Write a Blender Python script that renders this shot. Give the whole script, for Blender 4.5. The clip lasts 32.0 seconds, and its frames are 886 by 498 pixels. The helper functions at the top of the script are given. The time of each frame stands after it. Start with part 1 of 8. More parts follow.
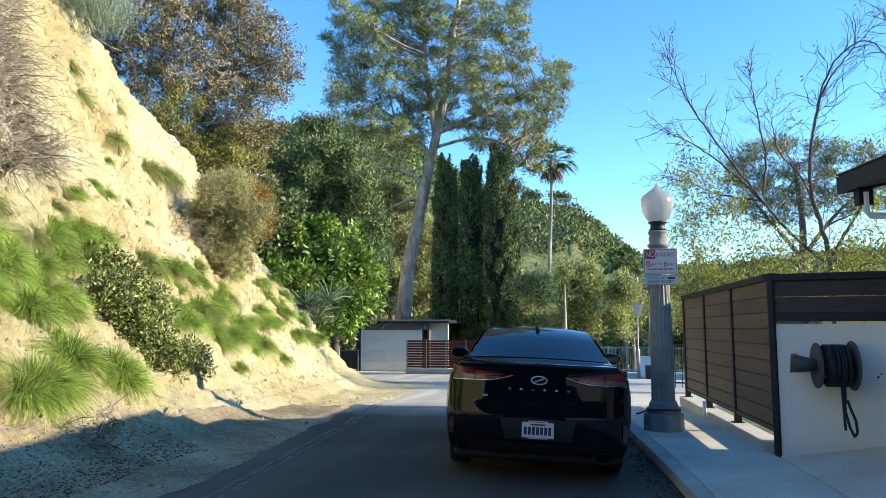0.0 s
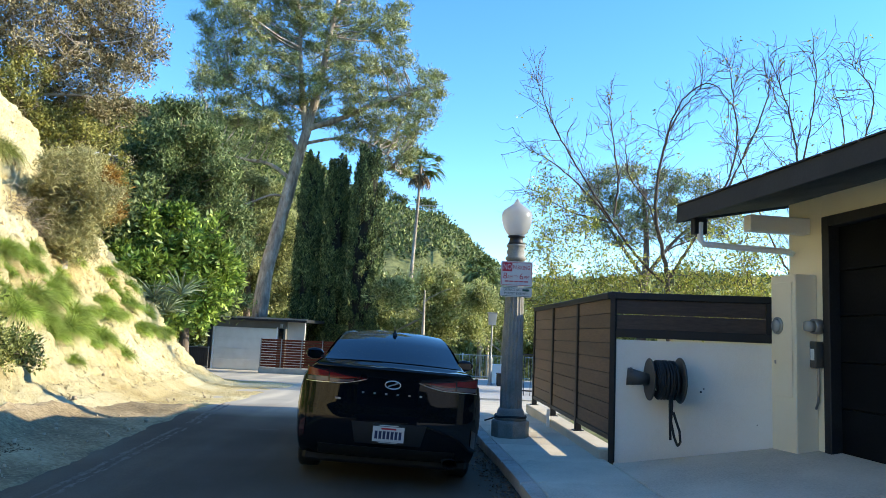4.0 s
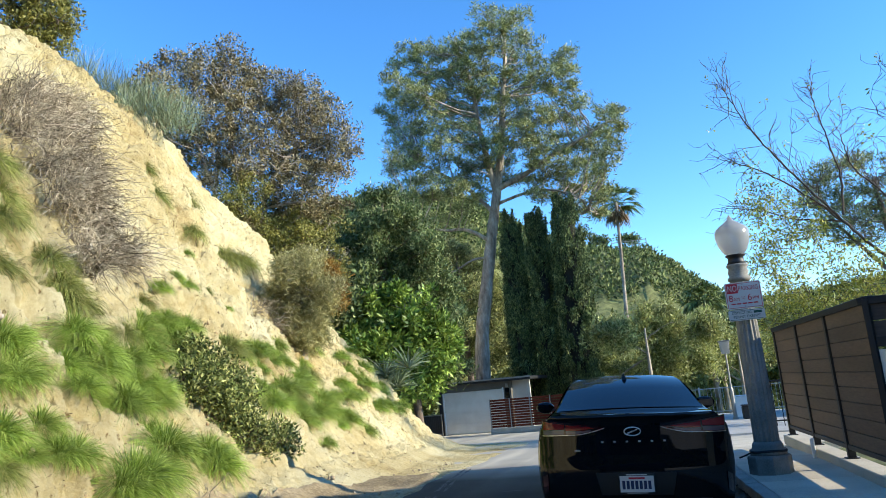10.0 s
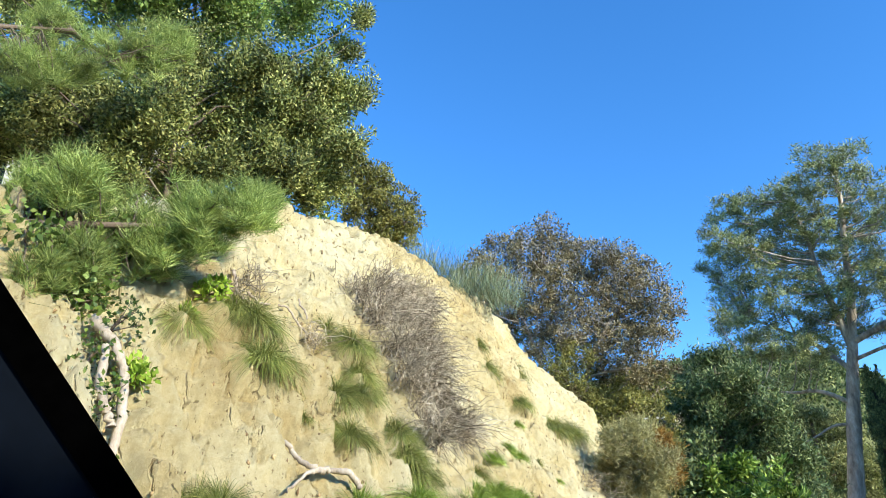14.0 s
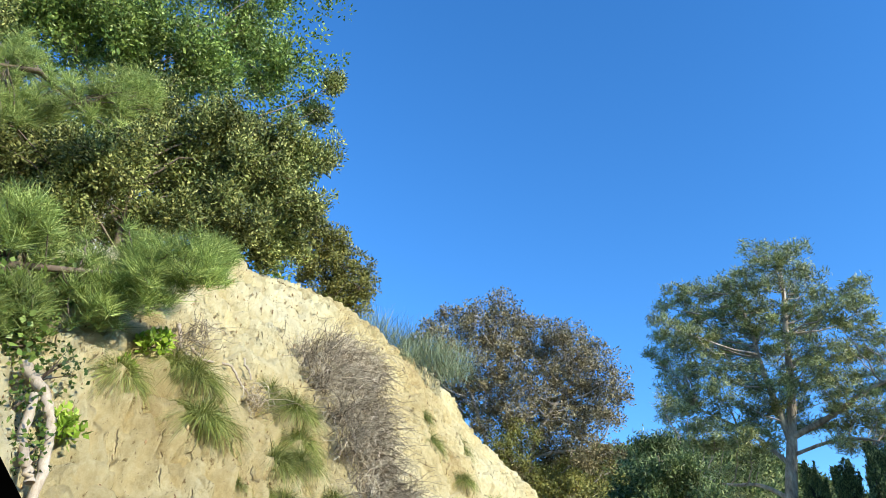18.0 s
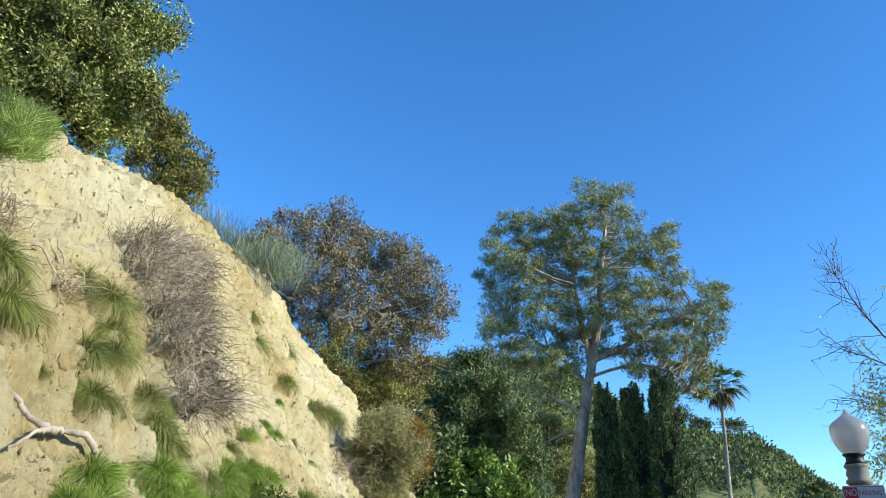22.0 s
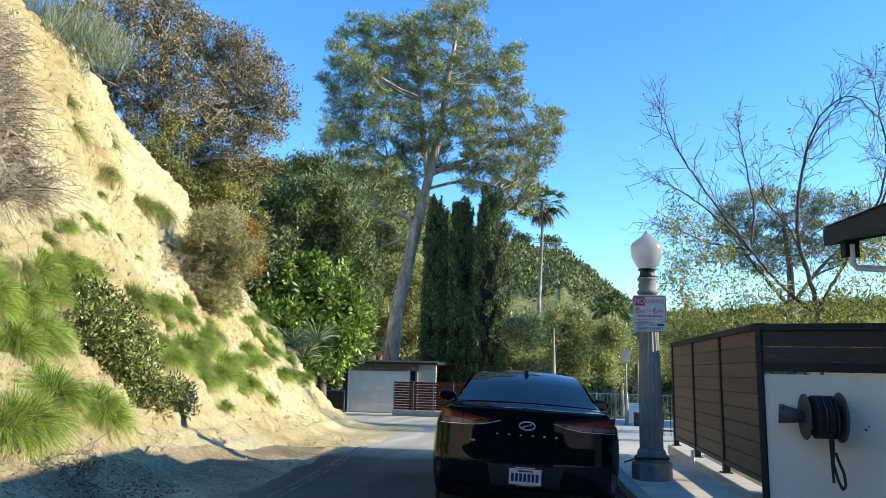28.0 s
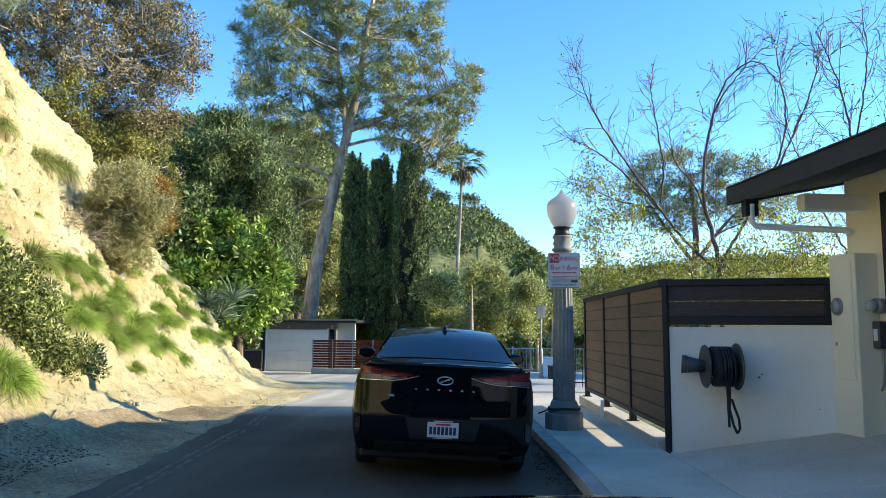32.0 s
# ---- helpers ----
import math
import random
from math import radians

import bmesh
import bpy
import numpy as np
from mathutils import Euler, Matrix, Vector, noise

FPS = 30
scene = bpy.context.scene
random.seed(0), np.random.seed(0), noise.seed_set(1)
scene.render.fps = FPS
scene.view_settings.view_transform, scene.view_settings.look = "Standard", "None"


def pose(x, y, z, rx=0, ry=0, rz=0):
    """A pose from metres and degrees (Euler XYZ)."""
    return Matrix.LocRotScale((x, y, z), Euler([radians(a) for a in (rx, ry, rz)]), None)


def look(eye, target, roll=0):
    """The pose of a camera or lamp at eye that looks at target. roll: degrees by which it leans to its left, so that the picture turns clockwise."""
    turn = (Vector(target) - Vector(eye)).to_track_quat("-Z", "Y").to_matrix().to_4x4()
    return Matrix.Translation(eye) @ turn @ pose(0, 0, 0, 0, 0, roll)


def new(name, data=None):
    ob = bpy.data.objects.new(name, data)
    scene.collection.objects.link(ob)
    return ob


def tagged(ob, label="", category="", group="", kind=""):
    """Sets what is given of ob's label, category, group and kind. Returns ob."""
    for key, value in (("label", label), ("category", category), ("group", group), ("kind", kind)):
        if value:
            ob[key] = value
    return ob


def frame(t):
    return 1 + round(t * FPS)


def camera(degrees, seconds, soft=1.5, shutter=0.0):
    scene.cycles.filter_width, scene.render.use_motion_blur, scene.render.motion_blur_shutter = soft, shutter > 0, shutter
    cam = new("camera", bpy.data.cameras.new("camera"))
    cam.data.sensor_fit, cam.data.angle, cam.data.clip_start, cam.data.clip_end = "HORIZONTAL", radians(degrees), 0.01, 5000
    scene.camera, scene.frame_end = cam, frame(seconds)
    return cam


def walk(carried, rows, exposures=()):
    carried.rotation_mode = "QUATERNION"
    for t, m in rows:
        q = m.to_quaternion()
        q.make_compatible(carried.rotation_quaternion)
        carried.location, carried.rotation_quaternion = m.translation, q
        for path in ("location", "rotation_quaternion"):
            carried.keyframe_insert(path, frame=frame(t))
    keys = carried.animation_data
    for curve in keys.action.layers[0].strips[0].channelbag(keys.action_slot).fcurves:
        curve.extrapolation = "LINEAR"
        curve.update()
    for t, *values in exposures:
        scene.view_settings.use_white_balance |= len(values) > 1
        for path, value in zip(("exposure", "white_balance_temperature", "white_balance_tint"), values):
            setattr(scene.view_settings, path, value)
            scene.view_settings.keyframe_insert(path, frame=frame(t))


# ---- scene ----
cam = camera(62.94, 32.0, 0.8)

# seconds, eye x, y, z, bearing left of +y, tilt upward, roll
ROWS = [
    (0, 0.003, 0.019, 1.441, 8.74, 6.28, -0.00),
    (0.5, 0.002, 0.018, 1.441, 8.64, 6.08, 0.15),
    (1, 0.007, 0.014, 1.444, 8.36, 5.91, 0.17),
    (1.5, 0.005, 0.014, 1.439, 7.63, 5.77, 0.52),
    (2, 0.004, 0.017, 1.438, 6.26, 5.73, 1.14),
    (2.5, 0.012, 0.006, 1.440, 4.18, 5.84, 1.87),
    (3, 0.010, 0.002, 1.444, 1.51, 6.12, 2.74),
    (3.5, 0.010, -0.003, 1.447, -1.16, 6.50, 3.38),
    (5.5, 0.023, 0.003, 1.476, -3.17, 6.91, 1.60),
    (6, 0.020, 0.003, 1.470, -1.22, 6.64, 0.83),
    (6.5, 0.012, 0.010, 1.467, 1.10, 6.47, 0.13),
    (7, 0.007, 0.002, 1.454, 3.77, 6.41, -0.65),
    (7.5, -0.001, 0.014, 1.453, 6.24, 6.18, -1.53),
    (8, -0.002, 0.016, 1.452, 8.32, 5.89, -2.42),
    (8.5, -0.007, 0.021, 1.452, 9.90, 5.79, -3.17),
    (9, -0.005, 0.006, 1.454, 11.25, 6.68, -4.00),
    (9.5, -0.014, 0.003, 1.457, 12.54, 8.56, -4.66),
    (10, -0.018, -0.002, 1.457, 14.04, 11.14, -5.17),
    (10.5, -0.030, 0.002, 1.458, 16.00, 13.60, -5.62),
    (11, -0.035, 0.006, 1.465, 18.46, 15.52, -5.80),
    (11.5, -0.031, 0.012, 1.456, 21.55, 17.02, -5.47),
    (12, -0.015, 0.011, 1.449, 25.18, 18.30, -4.94),
    (12.5, 0.001, 0.012, 1.448, 29.29, 19.69, -4.14),
    (13, 0.008, 0.007, 1.450, 33.41, 21.51, -3.12),
    (13.5, 0.013, 0.004, 1.462, 36.98, 23.54, -2.03),
    (14, 0.016, 0.001, 1.473, 39.57, 25.62, -1.05),
    (14.5, 0.011, -0.005, 1.479, 40.97, 27.49, -0.22),
    (16.5, 0.007, -0.007, 1.476, 39.60, 31.21, 1.46),
    (17, 0.006, 0.002, 1.477, 38.38, 31.33, 1.43),
    (17.5, 0.005, 0.003, 1.483, 37.03, 31.27, 1.36),
    (18, 0.003, 0.001, 1.483, 35.53, 31.11, 1.19),
    (18.5, 0.002, 0.003, 1.481, 33.94, 30.84, 1.09),
    (19, -0.002, 0.001, 1.477, 32.21, 30.41, 0.98),
    (19.5, -0.005, -0.002, 1.479, 30.34, 29.76, 1.01),
    (20, -0.009, -0.003, 1.475, 28.26, 28.92, 1.01),
    (20.5, -0.009, -0.008, 1.473, 26.10, 27.89, 1.07),
    (21, -0.005, -0.003, 1.475, 24.10, 26.80, 1.09),
    (21.5, 0.001, -0.008, 1.474, 22.50, 25.60, 1.11),
    (22, 0.011, -0.014, 1.469, 21.34, 24.31, 0.99),
    (22.5, 0.008, -0.021, 1.469, 20.52, 22.88, 1.02),
    (23, 0.014, -0.020, 1.473, 19.78, 21.27, 1.12),
    (23.5, 0.006, -0.012, 1.481, 19.06, 19.79, 1.25),
    (24, 0.000, -0.002, 1.481, 18.31, 18.39, 1.44),
    (24.5, -0.003, 0.003, 1.470, 17.47, 17.12, 1.63),
    (26.5, -0.005, -0.006, 1.463, 12.69, 12.58, 1.83),
    (27, -0.006, -0.009, 1.457, 11.13, 11.54, 1.81),
    (27.5, -0.004, -0.015, 1.449, 9.48, 10.51, 1.59),
    (28, -0.003, -0.008, 1.450, 7.99, 9.53, 1.27),
    (28.5, -0.002, -0.008, 1.449, 6.88, 8.65, 0.79),
    (29, -0.003, -0.008, 1.449, 6.11, 7.86, 0.31),
    (29.5, -0.003, -0.002, 1.448, 5.60, 7.11, 0.18),
    (30, -0.004, -0.006, 1.445, 4.88, 6.56, 0.33),
    (30.5, -0.002, -0.015, 1.441, 3.91, 6.29, 0.60),
    (31, -0.002, -0.021, 1.446, 2.81, 6.22, 0.66),
    (31.5, -0.003, -0.015, 1.447, 1.94, 6.25, 0.57),
    (32, 0.000, -0.012, 1.449, 1.50, 6.30, 0.42),
]


def aim(x, y, z, turn, tilt, roll):
    a, b = radians(turn), radians(tilt)
    way = Vector((-math.sin(a) * math.cos(b), math.cos(a) * math.cos(b), math.sin(b)))
    eye = Vector((x, y, z))
    return look(eye, eye + way * 10, roll)


walk(cam, [(r[0], aim(*r[1:])) for r in ROWS],
     [(0, 1.90, 6600, 5), (5.5, 2.03, 6700, 5), (8.5, 1.88, 6600, 5), (10.5, 1.60, 6350, 4), (12, 1.51, 6200, 4), (14.5, 1.68, 6150, 4), (18, 1.52, 6150, 4), (20, 1.35, 6150, 4), (23, 1.35, 6150, 4), (25.5, 1.46, 6350, 4), (28.5, 1.80, 6550, 5), (32, 1.92, 6700, 5)])

# ---- light ----
SUN_EL, SUN_AZ = radians(18.5), radians(90.5)      # low winter sun, from the canyon side of the street
world = bpy.data.worlds.new("sky")
scene.world = world
world.use_nodes = True
wn = world.node_tree
sky = wn.nodes.new("ShaderNodeTexSky")
sky.sky_type, sky.sun_disc = "NISHITA", False
sky.sun_elevation, sky.sun_rotation = SUN_EL, SUN_AZ
sky.altitude, sky.air_density, sky.dust_density, sky.ozone_density = 900, 1.0, 0.0, 3.4
wn.nodes["Background"].inputs[1].default_value = 0.15
clear = wn.nodes.new("ShaderNodeHueSaturation")      # a very clear winter sky
clear.inputs["Saturation"].default_value, clear.inputs["Value"].default_value, clear.inputs["Hue"].default_value = 1.2, 0.84, 0.506
wn.links.new(sky.outputs[0], clear.inputs["Color"])
wn.links.new(clear.outputs[0], wn.nodes["Background"].inputs[0])
sun_data = bpy.data.lights.new("sun", "SUN")
sun_data.energy, sun_data.angle, sun_data.color = 2.55, radians(0.55), (1.0, 0.88, 0.70)
sun = new("sun", sun_data)
sun_way = Vector((math.sin(SUN_AZ) * math.cos(SUN_EL), math.cos(SUN_AZ) * math.cos(SUN_EL), math.sin(SUN_EL)))
sun.matrix_world = look(sun_way * 60, (0, 0, 0))


# ---- materials ----
def nodes_of(name):
    m = bpy.data.materials.new(name)
    m.use_nodes = True
    nt = m.node_tree
    return m, nt, nt.nodes["Principled BSDF"]


def ramp(nt, stops):
    r = nt.nodes.new("ShaderNodeValToRGB")
    r.color_ramp.elements[0].position, r.color_ramp.elements[0].color = stops[0][0], (*stops[0][1], 1)
    r.color_ramp.elements[1].position, r.color_ramp.elements[1].color = stops[-1][0], (*stops[-1][1], 1)
    for p, c in stops[1:-1]:
        r.color_ramp.elements.new(p).color = (*c, 1)
    return r


def surface(name, dark, mid, light, rough=0.8, big=1.5, fine=30.0, bump=0.3, depth=0.01, metal=0.0, coat=0.0, stretch=(1, 1, 1), piece=0.0, spec=0.5):
    """A surface with variation at two scales, fine relief, and a tint of its own for every piece."""
    m, nt, bs = nodes_of(name)
    L, N = nt.links.new, nt.nodes.new
    co = N("ShaderNodeTexCoord")
    mp = N("ShaderNodeMapping")
    mp.inputs["Scale"].default_value = stretch
    L(co.outputs["Object"], mp.inputs[0])
    a, b = N("ShaderNodeTexNoise"), N("ShaderNodeTexNoise")
    a.inputs["Scale"].default_value, a.inputs["Detail"].default_value = big, 5
    b.inputs["Scale"].default_value, b.inputs["Detail"].default_value, b.inputs["Roughness"].default_value = fine, 6, 0.65
    L(mp.outputs[0], a.inputs[0]), L(mp.outputs[0], b.inputs[0])
    mx = N("ShaderNodeMath")
    mx.operation = "MULTIPLY_ADD"
    mx.inputs[1].default_value = 0.5
    L(b.outputs[0], mx.inputs[0])
    hf = N("ShaderNodeMath")
    hf.operation = "MULTIPLY"
    hf.inputs[1].default_value = 0.5
    L(a.outputs[0], hf.inputs[0]), L(hf.outputs[0], mx.inputs[2])
    r = ramp(nt, [(0.36, dark), (0.5, mid), (0.64, light)])
    L(mx.outputs[0], r.inputs[0])
    col = r.outputs[0]
    if piece:
        oi, hsv, mr = N("ShaderNodeObjectInfo"), N("ShaderNodeHueSaturation"), N("ShaderNodeMapRange")
        mr.inputs[3].default_value, mr.inputs[4].default_value = 1 - piece, 1 + piece
        L(oi.outputs["Random"], mr.inputs[0]), L(mr.outputs[0], hsv.inputs["Value"]), L(col, hsv.inputs["Color"])
        col = hsv.outputs[0]
    L(col, bs.inputs["Base Color"])
    bp = N("ShaderNodeBump")
    bp.inputs["Strength"].default_value, bp.inputs["Distance"].default_value = bump, depth
    L(b.outputs[0], bp.inputs["Height"]), L(bp.outputs[0], bs.inputs["Normal"])
    bs.inputs["Roughness"].default_value, bs.inputs["Metallic"].default_value = rough, metal
    bs.inputs["Specular IOR Level"].default_value = spec
    bs.inputs["Coat Weight"].default_value = coat
    bs.inputs["Coat Roughness"].default_value = 0.03
    return m


def plain(name, color, rough=0.5, metal=0.0, coat=0.0):
    d = [c * 0.88 for c in color]
    l = [min(1, c * 1.1) for c in color]
    return surface(name, d, color, l, rough, 2.0, 60.0, 0.06, 0.004, metal, coat)


def leafy(name, dark, mid, light, through_share=0.3, rough=0.5):
    """Leaves: each one has its own tint, and lets some light through."""
    m, nt, bs = nodes_of(name)
    L, N = nt.links.new, nt.nodes.new
    g = N("ShaderNodeNewGeometry")
    r = ramp(nt, [(0.0, dark), (0.55, mid), (1.0, light)])
    L(g.outputs["Random Per Island"], r.inputs[0])
    n = N("ShaderNodeTexNoise")
    n.inputs["Scale"].default_value = 0.9
    co = N("ShaderNodeTexCoord")
    L(co.outputs["Object"], n.inputs[0])
    hsv, mr = N("ShaderNodeHueSaturation"), N("ShaderNodeMapRange")
    mr.inputs[1].default_value, mr.inputs[2].default_value, mr.inputs[3].default_value, mr.inputs[4].default_value = 0.3, 0.7, 0.62, 1.5
    L(n.outputs[0], mr.inputs[0]), L(mr.outputs[0], hsv.inputs["Value"]), L(r.outputs[0], hsv.inputs["Color"])
    L(hsv.outputs[0], bs.inputs["Base Color"])
    bs.inputs["Roughness"].default_value = rough
    bs.inputs["Specular IOR Level"].default_value = 0.3
    tr, mix = N("ShaderNodeBsdfTranslucent"), N("ShaderNodeMixShader")
    L(hsv.outputs[0], tr.inputs[0])
    mix.inputs[0].default_value = through_share * 0.6
    out = nt.nodes["Material Output"]
    L(bs.outputs[0], mix.inputs[1]), L(tr.outputs[0], mix.inputs[2]), L(mix.outputs[0], out.inputs[0])
    return m


def glassy(name, tint, rough=0.02, share=0.0):
    m, nt, bs = nodes_of(name)
    bs.inputs["Base Color"].default_value = (*tint, 1)
    bs.inputs["Roughness"].default_value = rough
    bs.inputs["Transmission Weight"].default_value = share
    bs.inputs["Specular IOR Level"].default_value = 0.25
    bs.inputs["Coat Weight"].default_value = 1.0 if not share else 0.0
    bs.inputs["Coat Roughness"].default_value = 0.02
    return m


def asphalt(name):
    """Grey asphalt, faintly patched and worn; paler farther on from bank sand and painted-in sunlight."""
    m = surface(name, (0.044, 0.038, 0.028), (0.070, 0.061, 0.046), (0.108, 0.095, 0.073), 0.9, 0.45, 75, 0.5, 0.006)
    nt = m.node_tree
    L, N = nt.links.new, nt.nodes.new
    bs = nt.nodes["Principled BSDF"]
    bs.inputs["Specular IOR Level"].default_value = 0.25
    col = bs.inputs["Base Color"].links[0].from_socket
    co, sep, n, w = N("ShaderNodeTexCoord"), N("ShaderNodeSeparateXYZ"), N("ShaderNodeTexNoise"), N("ShaderNodeTexNoise")
    n.inputs["Scale"].default_value, n.inputs["Detail"].default_value = 0.9, 8
    w.inputs["Scale"].default_value, w.inputs["Detail"].default_value = 0.5, 3
    L(co.outputs["Object"], sep.inputs[0]), L(co.outputs["Object"], n.inputs[0])
    mp = N("ShaderNodeMapping")
    mp.inputs["Scale"].default_value = (2.6, 0.25, 1)
    L(co.outputs["Object"], mp.inputs[0]), L(mp.outputs[0], w.inputs[0])
    # from y 12 to 15.5 on, sunlight is put into the colour besides dust
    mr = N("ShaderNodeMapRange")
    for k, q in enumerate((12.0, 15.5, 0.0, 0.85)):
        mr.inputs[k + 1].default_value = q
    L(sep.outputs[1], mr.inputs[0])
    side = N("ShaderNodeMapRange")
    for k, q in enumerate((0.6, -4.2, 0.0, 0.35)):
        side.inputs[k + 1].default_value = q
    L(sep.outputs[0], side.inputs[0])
    def mth(op, a, b):
        q = N("ShaderNodeMath")
        q.operation = op
        q.use_clamp = op == "MULTIPLY"
        for k, s in enumerate((a, b)):
            if isinstance(s, (int, float)):
                q.inputs[k].default_value = s
            else:
                L(s, q.inputs[k])
        return q.outputs[0]
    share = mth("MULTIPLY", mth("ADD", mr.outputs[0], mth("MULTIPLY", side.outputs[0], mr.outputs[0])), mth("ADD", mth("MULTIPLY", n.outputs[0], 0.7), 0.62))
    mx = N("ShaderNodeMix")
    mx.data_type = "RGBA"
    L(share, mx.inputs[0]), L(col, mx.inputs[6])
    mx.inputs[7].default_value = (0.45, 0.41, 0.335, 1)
    # wheel tracks, a little paler
    tr = ramp(nt, [(0.45, (1, 1, 1)), (0.62, (1.35, 1.34, 1.3))])
    L(w.outputs[0], tr.inputs[0])
    mu = N("ShaderNodeMix")
    mu.data_type, mu.blend_type = "RGBA", "MULTIPLY"
    mu.inputs[0].default_value = 1.0
    L(mx.outputs[2], mu.inputs[6]), L(tr.outputs[0], mu.inputs[7]), L(mu.outputs[2], bs.inputs["Base Color"])
    return m


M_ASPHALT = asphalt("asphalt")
M_CONC = surface("concrete", (0.48, 0.42, 0.315), (0.63, 0.555, 0.425), (0.72, 0.645, 0.51), 0.9, 1.2, 45, 0.3, 0.004, piece=0.06)
M_KERB = surface("kerb_concrete", (0.28, 0.255, 0.21), (0.40, 0.37, 0.31), (0.50, 0.465, 0.40), 0.9, 2.0, 50, 0.35, 0.005, piece=0.05)
def earth(name):
    """Crumbling sandstone: layered tints, with pits and fine cracks darker in colour and sunk in relief."""
    m, nt, bs = nodes_of(name)
    L, N = nt.links.new, nt.nodes.new
    co = N("ShaderNodeTexCoord")

    def nz(scale, detail=6, rough=0.6, stretch=None):
        n = N("ShaderNodeTexNoise")
        n.inputs["Scale"].default_value, n.inputs["Detail"].default_value, n.inputs["Roughness"].default_value = scale, detail, rough
        if stretch:
            mp = N("ShaderNodeMapping")
            mp.inputs["Scale"].default_value = stretch
            L(co.outputs["Object"], mp.inputs[0]), L(mp.outputs[0], n.inputs[0])
        else:
            L(co.outputs["Object"], n.inputs[0])
        return n.outputs[0]

    def mth(op, a, b):
        n = N("ShaderNodeMath")
        n.operation = op
        for k, q in enumerate((a, b)):
            if isinstance(q, (int, float)):
                n.inputs[k].default_value = q
            else:
                L(q, n.inputs[k])
        return n.outputs[0]

    large, grain, mid, pits = nz(0.35, 4), nz(46, 8, 0.8), nz(6.5, 10, 0.82), nz(11, 5, 0.68, (1, 1, 0.42))
    tone = mth("ADD", mth("MULTIPLY", large, 0.55), mth("ADD", mth("MULTIPLY", mid, 0.3), mth("MULTIPLY", grain, 0.15)))
    r = ramp(nt, [(0.36, (0.40, 0.28, 0.115)), (0.45, (0.59, 0.475, 0.235)), (0.53, (0.70, 0.605, 0.345)), (0.62, (0.765, 0.69, 0.45))])
    L(tone, r.inputs[0])
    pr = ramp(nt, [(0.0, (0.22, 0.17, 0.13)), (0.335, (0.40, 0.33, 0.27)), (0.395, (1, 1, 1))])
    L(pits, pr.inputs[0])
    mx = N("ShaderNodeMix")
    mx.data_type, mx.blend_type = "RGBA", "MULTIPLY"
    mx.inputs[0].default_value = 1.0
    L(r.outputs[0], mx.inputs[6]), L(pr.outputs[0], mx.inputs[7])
    # fissures: warped cell edges, broken up by a slow noise
    wn_, vo, mpv = N("ShaderNodeTexNoise"), N("ShaderNodeTexVoronoi"), N("ShaderNodeMapping")
    wn_.inputs["Scale"].default_value, wn_.inputs["Detail"].default_value = 2.2, 5
    L(co.outputs["Object"], wn_.inputs[0])
    addv = N("ShaderNodeVectorMath")
    addv.operation = "MULTIPLY_ADD"
    addv.inputs[1].default_value = (0.35, 0.35, 0.35)
    L(wn_.outputs["Color"], addv.inputs[0]), L(co.outputs["Object"], addv.inputs[2]), L(addv.outputs[0], mpv.inputs[0])
    mpv.inputs["Scale"].default_value = (1.5, 1.5, 0.45)
    vo.feature = "DISTANCE_TO_EDGE"
    vo.inputs["Scale"].default_value = 1.3
    L(mpv.outputs[0], vo.inputs["Vector"])
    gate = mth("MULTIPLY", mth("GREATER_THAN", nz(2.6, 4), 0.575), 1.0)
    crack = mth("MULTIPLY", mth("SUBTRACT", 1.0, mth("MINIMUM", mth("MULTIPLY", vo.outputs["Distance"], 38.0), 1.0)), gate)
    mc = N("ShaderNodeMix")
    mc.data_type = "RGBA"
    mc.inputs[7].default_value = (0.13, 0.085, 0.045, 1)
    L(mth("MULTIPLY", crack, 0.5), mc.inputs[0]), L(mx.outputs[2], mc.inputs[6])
    L(mc.outputs[2], bs.inputs["Base Color"])
    h = mth("ADD", mth("MULTIPLY", mid, 0.6), mth("ADD", mth("MULTIPLY", grain, 0.12), mth("SUBTRACT", mth("MULTIPLY", mth("MINIMUM", pits, 0.42), 0.9), mth("MULTIPLY", crack, 0.4))))
    bp = N("ShaderNodeBump")
    bp.inputs["Strength"].default_value, bp.inputs["Distance"].default_value = 1.0, 0.15
    L(h, bp.inputs["Height"]), L(bp.outputs[0], bs.inputs["Normal"])
    bs.inputs["Roughness"].default_value, bs.inputs["Specular IOR Level"].default_value = 0.95, 0.2
    return m


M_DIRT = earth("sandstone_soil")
M_SOIL = surface("scrub_soil", (0.045, 0.055, 0.016), (0.10, 0.115, 0.032), (0.25, 0.25, 0.08), 0.95, 0.05, 0.8, 0.6, 0.3)
# littered soil, kept darker than the bank partly to stand for shade
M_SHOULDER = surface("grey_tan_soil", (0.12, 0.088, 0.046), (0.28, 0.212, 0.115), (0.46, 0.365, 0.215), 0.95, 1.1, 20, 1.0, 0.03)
M_LITTER = leafy("leaf_litter", (0.05, 0.03, 0.02), (0.12, 0.075, 0.04), (0.22, 0.15, 0.08), 0.05, 0.8)
M_DEADTWIG = leafy("bleached_twigs", (0.08, 0.06, 0.04), (0.36, 0.30, 0.21), (0.72, 0.63, 0.48), 0.0, 0.85)
M_PEBBLE = leafy("embedded_stones", (0.16, 0.10, 0.05), (0.36, 0.245, 0.12), (0.54, 0.41, 0.22), 0.0, 0.9)
M_STONE = surface("loose_stone", (0.26, 0.20, 0.13), (0.42, 0.33, 0.22), (0.55, 0.46, 0.33), 0.95, 8, 60, 0.4, 0.01)
M_GRASS = leafy("green_grass", (0.10, 0.16, 0.02), (0.25, 0.355, 0.05), (0.52, 0.60, 0.17), 0.5, 0.5)
